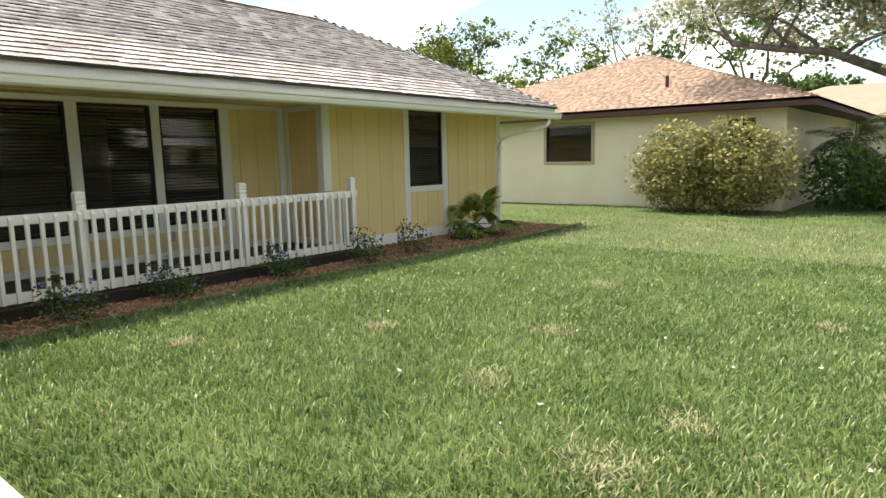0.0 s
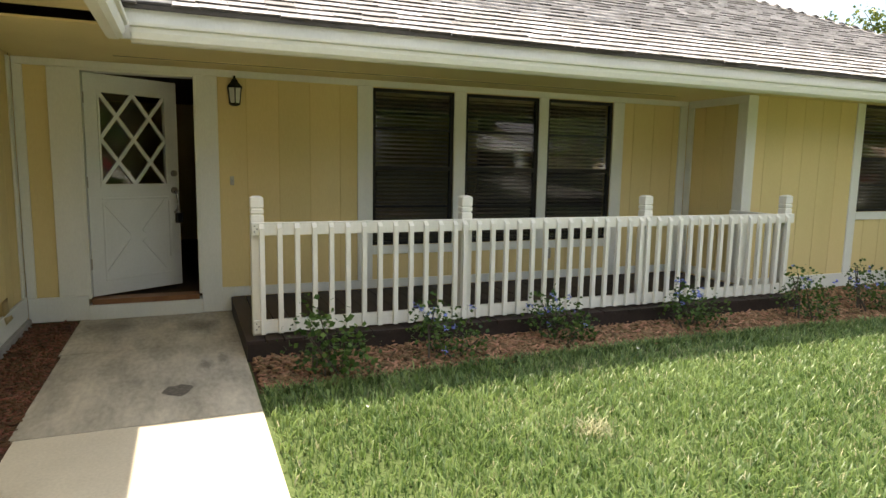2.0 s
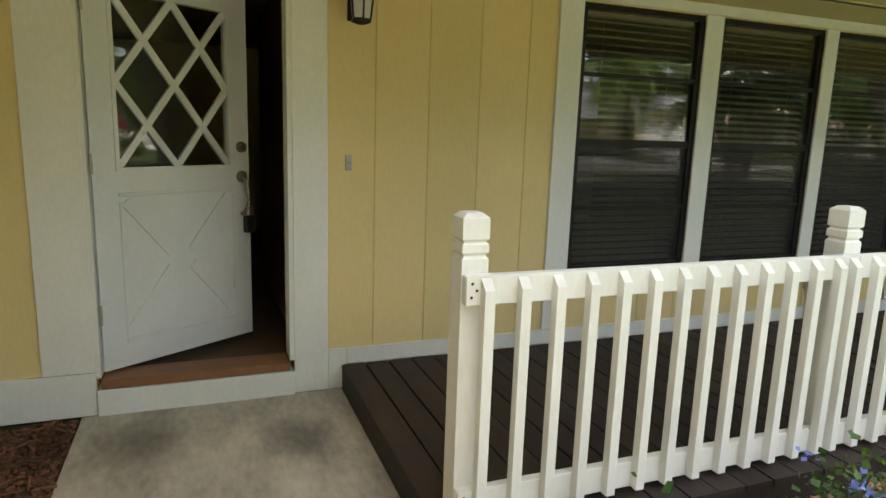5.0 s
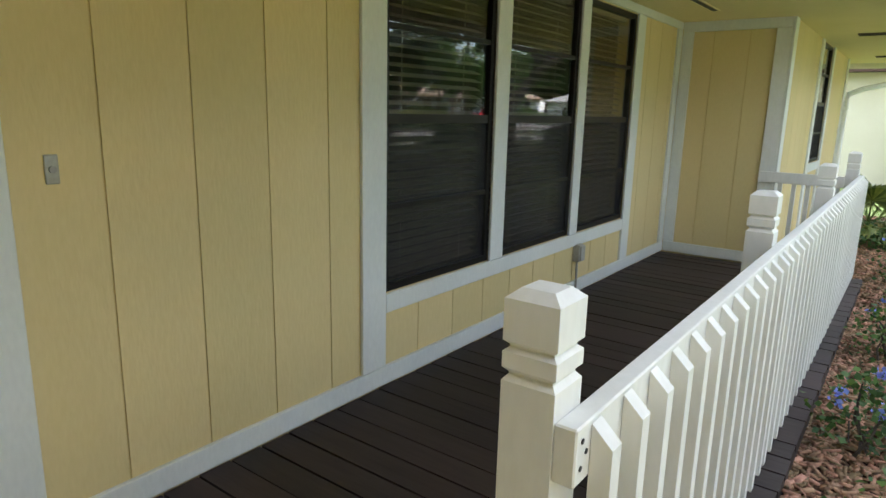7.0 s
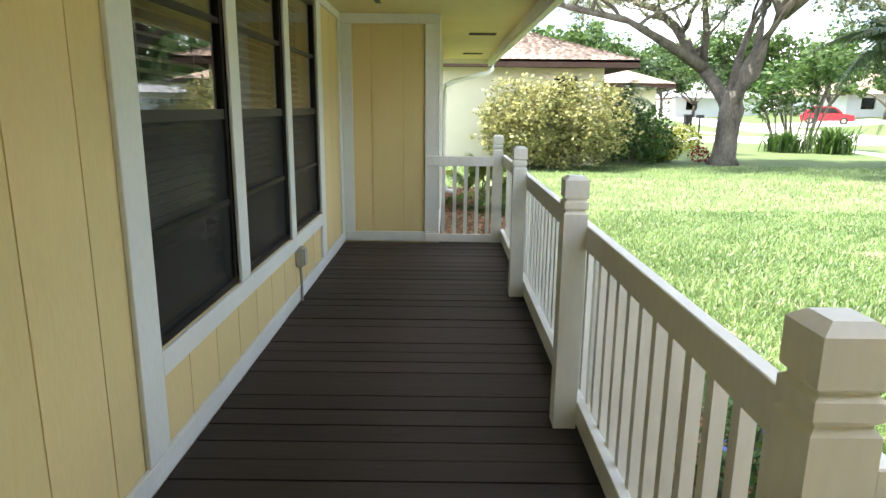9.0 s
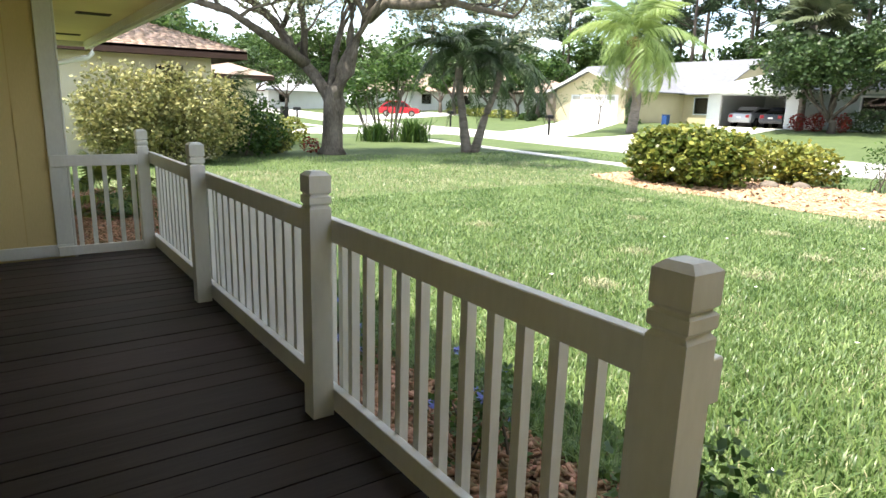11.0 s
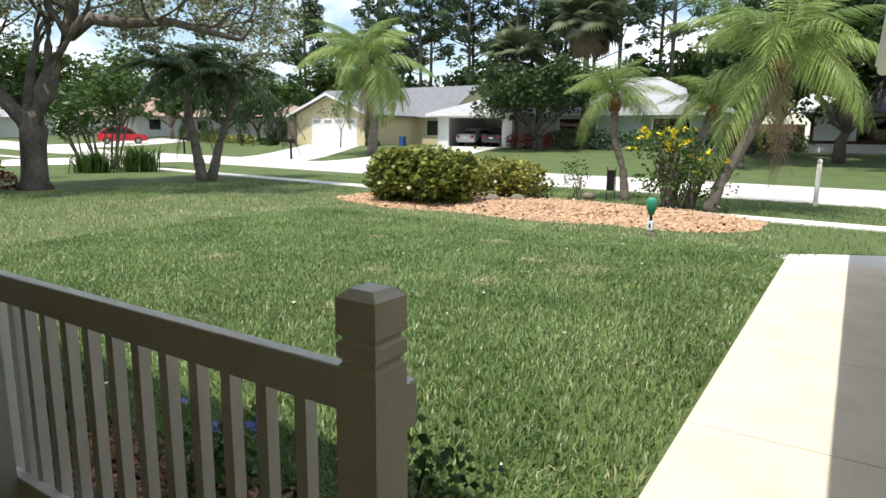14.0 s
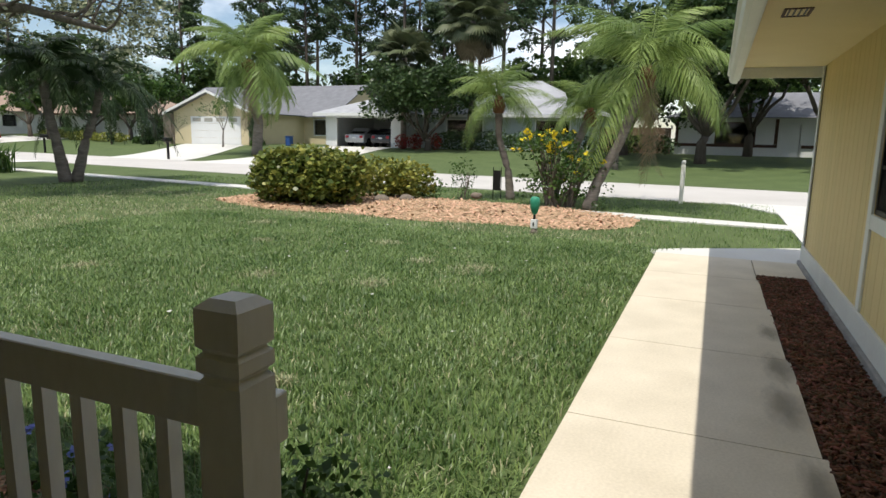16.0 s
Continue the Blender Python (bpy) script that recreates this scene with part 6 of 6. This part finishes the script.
hip_roof(bm, 34.8, 47.7, 20.8, 29.1, B + 2.5, 0.36)
hip_roof(bm, 36.8, 47.7, 7.7, 22.3, B + 2.52, 0.5)
part("roof", bm, M["grey_roof"], gh, "sunlit pale grey roof")
for b in ((34.78, 34.82, 20.8, 29.1, B + 2.28, B + 2.49), (36.78, 36.82, 7.7, 20.8, B + 2.3, B + 2.5)):
    box_part("fascia", b, M["white_wall"], gh)
# floor takes a dark tone to imitate the shade inside the garage
box_part("garage_floor", (35.3, 42.8, 21.8, 28.2, B - 0.2, B - 0.02), M["rock"], gh)
W = Face("x", 37.5, -1)
for u0, u1, z0, z1 in ((16.2, 19.0, B + 0.7, B + 2.1), (9.8, 12.2, B + 0.9, B + 2.1)):
    house_window(gh, W, u0, u1, z0, z1, frame="white_wall", bars=1)
car((38.2, 26.2, B - 0.02), 180, M["silver_car"], "silver car parked in the open garage")
car((38.2, 23.9, B - 0.02), 180, M["dark_car"], "dark car parked in the open garage")
drv = tagged(empty("driveway"), "pale concrete driveway across the street", "driveway", kind="structure")


def ramp(name, corners, parent):
    """A drive from the street up to a house, following the slope of the lawn."""
    (xa, ya0, ya1), (xb, yb0, yb1) = corners
    bm = bmesh.new()
    n = 14
    rows = []
    for i in range(n + 1):
        t = i / n
        x = xa + (xb - xa) * t
        a, b = ya0 + (yb0 - ya0) * t, ya1 + (yb1 - ya1) * t
        rows.append([bm.verts.new((x, y, float(lawn_height(x, y)) + 0.022)) for y in (a, (a + b) / 2, b)])
    for r, s in zip(rows, rows[1:]):
        for k in range(2):
            bm.faces.new((r[k], r[k + 1], s[k + 1], s[k]))
    part(name, bm, M["kerb"], parent)


ramp("drive", ((17.2, 18.5, 24.5), (35.4, 22.4, 27.8)), drv)
drv2 = tagged(empty("driveway"), "pale concrete driveway to a white garage door", "driveway", kind="structure")
ramp("drive", ((18.2, 25.8, 31.5), (33.9, 35.0, 41.2)), drv2)

# beige house with a white garage door
ah = tagged(empty("beige_house"), "beige house with grey gable roofs and a white garage door", "house")
bm = bmesh.new()
walls(bm, 34.0, 41.0, 34.3, 42.4, B - 0.2, B + 2.5, {"w": [(35.4, 40.6, B - 0.3, B + 2.15)]})
tri(bm, (34.0, 34.3, B + 2.5), (34.0, 42.4, B + 2.5), (34.0, 38.35, B + 4.1), (0.2, 0, 0))
part("garage_wall", bm, M["beige_wall"], ah)
bm = bmesh.new()
walls(bm, 41.0, 52.0, 31.5, 50.0, B - 0.2, B + 2.5, {"w": [(31.9, 33.2, B + 0.8, B + 2.1)]})
tri(bm, (41.0, 31.5, B + 2.5), (52.0, 31.5, B + 2.5), (46.5, 31.5, B + 5.3), (0, 0.2, 0))
part("main_wall", bm, M["beige_wall"], ah)
bm = bmesh.new()
gable_x(bm, 33.4, 46.0, 33.7, 43.0, B + 2.45, B + 4.2)
gable_y(bm, 40.3, 52.7, 30.9, 50.6, B + 2.4, B + 5.5)
part("roof", bm, M["slate_roof"], ah, "grey shingle roof")
bm = bmesh.new()
for k in range(4):
    box(bm, 33.98, 34.06, 35.42, 40.58, B - 0.15 + k * 0.575, B - 0.15 + k * 0.575 + 0.565)
part("garage_door", bm, M["white_wall"], ah, "white sectional garage door")
for k in range(4):
    u = 35.75 + k * 1.25
    box_part("door_light", (33.955, 33.979, u, u + 0.85, B + 1.72, B + 2.02), M["grey_box"], ah)
for s in (0, 1):
    bm = bmesh.new()
    ya, yb = (33.65, 38.35) if s == 0 else (43.05, 38.35)
    slab(bm, [(33.36, ya, B + 2.44), (33.42, ya, B + 2.44), (33.42, yb, B + 4.22), (33.36, yb, B + 4.22)], 0.2)
    part("barge_board", bm, M["white_wall"], ah)
for yy in (33.9, 42.8):
    box_part("stone_pier", (33.6, 34.0, yy - 0.4, yy + 0.4, B - 0.2, B + 2.35), M["rock"], ah)
house_window(ah, Face("x", 41.0, -1), 31.9, 33.2, B + 0.8, B + 2.1, frame="white_wall")

# brown-roofed houses further along
def plain_house(place, w, d, wall, roof_m, label, gar=True, pitch=0.4, base=None):
    x, y = place
    b = float(lawn_height(x, y)) if base is None else base
    hs = tagged(empty("far_house"), label, "house", "houses along the street")
    bm = bmesh.new()
    hole = [(y + 0.8, y + 5.6, b - 0.3, b + 2.1)] if gar else []
    more = [(y + d - 4.2, y + d - 2.4, b + 0.9, b + 2.1)]
    walls(bm, x, x + w, y, y + d, b - 0.3, b + 2.5, {"w": hole + more, "s": [(x + 1.5, x + 3.0, b + 0.9, b + 2.1)]})
    part("wall", bm, M[wall], hs)
    bm = bmesh.new()
    hip_roof(bm, x - 0.7, x + w + 0.7, y - 0.7, y + d + 0.7, b + 2.5, pitch)
    part("roof", bm, M[roof_m], hs)
    box_part("fascia", (x - 0.72, x - 0.69, y - 0.7, y + d + 0.7, b + 2.3, b + 2.49), M["fascia"], hs)
    if gar:
        bm = bmesh.new()
        for k in range(4):
            box(bm, x + 0.02, x + 0.08, y + 0.82, y + 5.58, b - 0.1 + k * 0.55, b - 0.1 + k * 0.55 + 0.54)
        part("garage_door", bm, M["white_wall"], hs, "white garage door")
    house_window(hs, Face("x", x, -1), y + d - 4.2, y + d - 2.4, b + 0.9, b + 2.1, frame="white_wall")
    house_window(hs, Face("y", y, -1), x + 1.5, x + 3.0, b + 0.9, b + 2.1, frame="white_wall")
    return hs


plain_house((40.0, 53.0), 10, 14, "white_wall", "tan_roof", "white bungalow with a tan hip roof")
plain_house((36.0, 70.0), 11, 15, "white_wall", "tan_roof", "white bungalow with a pale garage door")
plain_house((24.0, 88.0), 12, 12, "white_wall", "grey_roof", "distant white bungalow at the street's end", False)
plain_house((8.0, 112.0), 14, 10, "cream_wall", "tan_roof", "distant cream bungalow at the street's end", False)
# cream house with dark bands on the far side
rh = tagged(empty("cream_banded_house"), "cream bungalow with dark wall bands under a brown roof", "house")
bm = bmesh.new()
walls(bm, 40.0, 50.0, -12.0, 3.0, B - 0.3, B + 2.5, {"w": [(-4.6, -3.5, B - 0.1, B + 2.05), (-1.9, 0.4, B + 0.8, B + 2.1)]})
part("wall", bm, M["white_wall"], rh)
bm = bmesh.new()
hip_roof(bm, 39.2, 50.8, -12.7, 3.7, B + 2.5, 0.33)
part("roof", bm, M["slate_roof"], rh)
for b in ((39.95, 39.998, -12.0, -4.7, B + 0.55, B + 0.75), (39.95, 39.998, -3.3, 3.0, B + 0.55, B + 0.75), (39.95, 39.998, -3.3, -3.1, B + 0.76, B + 2.4), (39.95, 39.998, 2.8, 3.0, B + 0.76, B + 2.4)):
    box_part("band", b, M["fascia"], rh)
box_part("front_door", (40.05, 40.1, -4.58, -3.52, B - 0.1, B + 2.03), M["white_wall"], rh, "pale front door")
house_window(rh, Face("x", 40.0, -1), -1.9, 0.4, B + 0.8, B + 2.1, frame="fascia")

car((28.2, 60.0, float(lawn_height(28.2, 60.0))), 150, M["red_car"], "red van parked in a driveway", True)
drv3 = tagged(empty("driveway"), "pale concrete driveway with a red car", "driveway", kind="structure")
ramp("drive", ((21.6, 55.0, 62.0), (36.0, 58.0, 66.0)), drv3)
drv4 = tagged(empty("driveway"), "pale concrete driveway of the cream house", "driveway", kind="structure")
ramp("drive", ((3.4, 30.6, 36.0), (13.3, 29.0, 37.5)), drv4)


def mailbox(x, y, label="dark mailbox on a post by the street"):
    m = tagged(empty("mailbox", ground_at(x, y)), label, "mailbox", "mailboxes along the street")
    box_part("post", (-0.05, 0.05, -0.05, 0.05, -0.1, 0.95), M["black"], m, bevel=0.005)
    bm = bmesh.new()
    prism(bm, [(-0.1, 0.96), (0.1, 0.96), (0.1, 1.08)] + [(0.1 * math.cos(a), 1.08 + 0.1 * math.sin(a)) for a in (math.pi * k / 8 for k in range(1, 8))] + [(-0.1, 1.08)], "x", -0.24, 0.24)
    part("box", bm, M["black"], m)
    box_part("flag", (0.0, 0.12, 0.101, 0.106, 1.05, 1.12), M["red_car"], m)


mailbox(9.9, 43.0)
mailbox(18.9, 27.5)
mailbox(20.8, 40.0)
for x, y in ((13.6, 55.0),):
    bn = tagged(empty("wheelie_bin", ground_at(x, y)), "dark wheeled refuse bin by the street", "bin")
    box_part("body", (-0.28, 0.28, -0.28, 0.28, 0.03, 0.95), M["black"], bn, bevel=0.03)
    box_part("lid", (-0.31, 0.31, -0.31, 0.31, 0.955, 1.02), M["black"], bn, bevel=0.02)
bn = tagged(empty("recycling_bin", ground_at(34.6, 31.2)), "blue plastic bin beside the house wall", "bin")
box_part("body", (-0.22, 0.22, -0.22, 0.22, 0.0, 0.7), M["blue_bin"], bn, bevel=0.03)
box_part("lid", (-0.25, 0.25, -0.25, 0.25, 0.705, 0.76), M["blue_bin"], bn, bevel=0.02)

# planting across the street
broad_tree("shade_tree", ground_at(32.7, 18.4), 5.4, 5.8, 0.20, 19000, 0.22, M["leaf_dark"], "dense dark green tree before the white house", depth=3, fork=0.14, limbs=8, clump=0.15)
fan_palm("cabbage_palm", ground_at(34.2, 21.0), 6.3, 44, 2.6, M["leaf_fan"], "tall fan palm with a shaggy crown", 0.2, 22, "cabbage palms")
fan_palm("cabbage_palm", ground_at(36.0, 16.6), 8.8, 46, 3.0, M["leaf_fan"], "tall fan palm with a shaggy crown", 0.2, 22, "cabbage palms")
for x, y in ((33.4, 20.7), (33.3, 19.6), (33.6, 18.3)):
    shrub("croton", ground_at(x, y), [((0, 0, 0.55), (0.5, 0.5, 0.55))], 420, 0.16, M["red_leaf"], "red-leaved croton by the driveway", "shrub", 5, group="red crotons", slim=0.25)
shrub("long_hedge", ground_at(34.5, 13.2), [((0, -4.0, 0.65), (0.7, 1.8, 0.7)), ((0, -1.4, 0.65), (0.7, 1.8, 0.7)), ((0, 1.4, 0.65), (0.7, 1.8, 0.7)), ((0, 4.0, 0.65), (0.7, 1.6, 0.7))], 4200, 0.16, M["leaf_dark"], "long clipped dark hedge before the house", "hedge", 8, rough=0.08)
shrub("long_hedge", ground_at(36.0, 5.2), [((0, -1.0, 0.6), (0.6, 1.6, 0.65)), ((0, 1.0, 0.6), (0.6, 1.4, 0.65))], 1600, 0.16, M["leaf_dark"], "clipped dark hedge at the house end", "hedge", 5, rough=0.08)
for x, y, h in ((31.2, 46.5, 5.6), (31.8, 43.6, 5.2), (33.2, 33.4, 3.2)):
    shrub("columnar_cypress", ground_at(x, y), [((0, 0, h * 0.5), (0.45, 0.45, h * 0.5))], 1300, 0.16, M["leaf_pine"], "slim dark columnar cypress by the house", "tree", 2, "bark", group="columnar cypresses", rough=0.08)
broad_tree("young_tree", ground_at(31.0, 34.6), 4.2, 2.4, 0.06, 420, 0.13, M["leaf"], "thin young tree beside the driveway", depth=3, fork=0.3, limbs=4, bark="bark_pale")
broad_tree("young_tree", ground_at(30.2, 38.6), 3.0, 2.0, 0.05, 160, 0.10, M["leaf"], "thin bare young tree beside the driveway", depth=3, fork=0.25, limbs=5, bark="bark_pale")
for x, y, l in ((34.0, 50.0, 2.2), (34.5, 54.0, 2.0), (36.0, 60.0, 2.2)):
    shrub("yellow_hedge", ground_at(x, y), [((0, 0, 0.4), (0.8, l, 0.45))], 900, 0.16, M["leaf_gold"], "low yellow-green clipped hedge", "hedge", 4, group="yellow hedges", rough=0.08)
for x, y, h, s, lab in ((27.5, 1.0, 8.5, 8.0, "broad dark tree with several trunks"), (30.0, -5.0, 8.0, 8.0, "broad dark tree with several trunks"), (33.0, 5.5, 7.0, 6.0, "dark leafy tree across the street"), (28.0, -12.0, 8.0, 9.0, "broad dark tree with several trunks"), (37.0, -1.5, 10.0, 9.0, "tall dark leafy tree by the house")):
    broad_tree("shade_tree", ground_at(x, y), h, s, 0.24, 14000, 0.30, M["leaf_dark"], lab, depth=3, fork=0.16, limbs=7, clump=0.13)

fence = tagged(empty("board_fence", ground_at(40.2, 3.3)), "brown weathered board fence between two houses", "fence")
for zz in (0.35, 1.45):
    box_part("rail", (0.03, 0.09, 0.0, 4.9, zz, zz + 0.09), M["fence_wood"], fence)
for k in range(4):
    box_part("post", (0.092, 0.19, 1.6 * k, 1.6 * k + 0.1, -0.3, 1.75), M["fence_wood"], fence)
for k in range(33):
    box_part("board", (0.0, 0.028, 0.148 * k, 0.148 * k + 0.142, -0.1, 1.78 + random.uniform(-0.02, 0.02)), M["fence_wood"], fence)
for x, y, r, h, m in ((39.0, 59.6, 0.9, 1.0, "leaf_dark"), (38.9, 62.0, 1.1, 0.9, "leaf"), (39.0, 65.2, 0.9, 1.3, "leaf_dark"), (35.0, 77.5, 1.1, 1.1, "leaf_dark"), (35.0, 81.0, 1.2, 1.0, "leaf"), (40.0, 51.2, 1.0, 1.4, "leaf_dark"),
                      (33.0, 45.2, 0.6, 0.6, "leaf"), (32.6, 43.9, 0.55, 0.5, "leaf_dark"), (33.0, 32.9, 0.5, 0.5, "leaf"), (38.8, 49.6, 0.8, 1.2, "leaf_dark"), (38.6, 46.6, 0.9, 1.1, "leaf_dark")):
    shrub("foundation_shrub", ground_at(x, y), [((0, 0, h * 0.55), (r * 0.8, r, h * 0.6)), ((0, r * 0.7, h * 0.4), (r * 0.6, r * 0.7, h * 0.45))], 700, 0.17, M[m], "rounded leafy shrub before a house front", "shrub", 4, group="shrubs before the far houses", rough=0.25)

# ---- background trees ----
random.seed(11)
for k in range(30):
    y = -50 + k * 6.2 + random.uniform(-2, 2)
    x = 62 + random.uniform(-4, 8) + max(0, y - 60) * -0.2
    h = random.uniform(9, 13)
    broad_tree("broadleaf_tree", ground_at(x, y), h, h * 0.85, 0.3, 5200, 0.46, M["leaf_far"] if k % 3 else M["leaf_dark"], "leafy tree behind the houses", depth=2, fork=0.2, limbs=6, clump=0.13, group="trees behind the houses")
for k in range(22):
    x = -42 + k * 5.2 + random.uniform(-2, 2)
    y = random.uniform(70, 84) if x < 12 else random.uniform(118, 132)
    h = random.uniform(9, 13)
    broad_tree("broadleaf_tree", ground_at(x, y), h, h * 0.85, 0.3, 3800, 0.50, M["leaf_far"], "leafy tree behind the houses", depth=2, fork=0.2, limbs=6, clump=0.13, group="trees behind the houses")
for x, y, h in ((58, 52, 21), (62, 47, 23), (55, 62, 20), (60, 40, 24), (64, 34, 23), (58, 33, 25), (66, 27, 24), (60, 22, 26), (57, 16, 23), (66, 12, 24), (60, 68, 20), (52, 76, 20), (70, 56, 23), (48, 84, 20), (36, 104, 20), (20, 126, 20), (64, -2, 22), (66, 43, 24), (68, 20, 25), (57, 45, 19), (63, 38, 20), (56, 50, 18), (67, 31, 20), (60, 29, 19)):
    pine(ground_at(x, y), h)
for x, y, h in ((34, 94, 15), (43, 90, 16), (26, 100, 14), (50, 74, 15), (20, 106, 14), (58, 58, 13)):
    broad_tree("broadleaf_tree", ground_at(x, y), h, h * 0.8, 0.3, 6000, 0.46, M["leaf_far"], "tall leafy tree beyond the street's bend", depth=2, fork=0.2, limbs=7, clump=0.13, group="trees behind the houses")
broad_tree("round_tree", ground_at(-29.5, 46.0), 12.0, 11.0, 0.35, 11500, 0.27, M["leaf_hedge"], "broad rounded bright green tree", depth=3, fork=0.25, limbs=7)
broad_tree("airy_tree", ground_at(-20.0, 52.0), 15.0, 9.0, 0.28, 1300, 0.32, M["leaf_oak"], "tall thin-leaved airy tree behind the roof", depth=3, fork=0.3, limbs=5)
broad_tree("airy_tree", ground_at(-12.0, 50.0), 14.0, 9.0, 0.28, 1900, 0.36, M["leaf_far"], "tall thin-leaved airy tree behind the roof", depth=3, fork=0.3, limbs=5)
broad_tree("round_tree", ground_at(10.0, 62.0), 6.0, 6.0, 0.25, 2400, 0.32, M["leaf_dark"], "dark rounded tree along the street", depth=3, fork=0.3)
broad_tree("round_tree", ground_at(5.0, 70.0), 9.0, 8.0, 0.25, 2400, 0.4, M["leaf_far"], "leafy tree along the street", depth=3, fork=0.3)
for x, y, h, w, m, lab in ((34.0, 58.0, 7.0, 5.5, "leaf_dark", "dark leafy tree before a tan-roofed house"), (37.5, 48.5, 6.5, 5.0, "leaf", "leafy tree beside the beige house"), (19.5, 80.0, 8.0, 7.0, "leaf_far", "leafy tree at the street's end"),
                           (25.0, 84.0, 6.0, 6.0, "leaf_dark", "dark rounded tree at the street's end"), (14.0, 84.0, 9.0, 8.0, "leaf_far", "leafy tree at the street's end"), (33.0, 68.0, 6.0, 5.0, "leaf", "leafy tree before a white house"),
                           (36.8, 55.6, 4.6, 4.4, "leaf_dark", "dark rounded tree before a tan-roofed house"), (35.6, 63.0, 4.8, 4.6, "leaf", "leafy tree beside the red car"), (37.2, 51.2, 4.2, 3.8, "leaf_dark", "dark rounded tree beside the beige house")):
    broad_tree("street_tree", ground_at(x, y), h, w, 0.2, 3200, 0.3, M[m], lab, depth=3, fork=0.25, limbs=5)

# ---- pieces of walls and floors, last ----
for name, b, material, parent in LATER:
    me = bpy.data.meshes.new(name)
    x0, x1, y0, y1, z0, z1 = b
    me.from_pydata([(x, y, z) for z in (z0, z1) for x, y in ((x0, y0), (x1, y0), (x1, y1), (x0, y1))], [],
                   [(3, 2, 1, 0), (4, 5, 6, 7), (0, 1, 5, 4), (1, 2, 6, 5), (2, 3, 7, 6), (3, 0, 4, 7)])
    mesh_object(name, me, material, parent)
for c in SINGLES:
    me = bpy.data.meshes.new("shingle")
    me.from_pydata([tuple(v) for v in c], [], [(4, 5, 6, 7), (0, 1, 5, 4), (1, 2, 6, 5), (3, 0, 4, 7)])
    me.materials.append(M["shingle_piece"])
    me.materials.append(M["felt_and_shadow"])
    # black front edge paints in the tab's butt shadow
    me.polygons[1].material_index = 1
    new("shingle", me).parent = roof
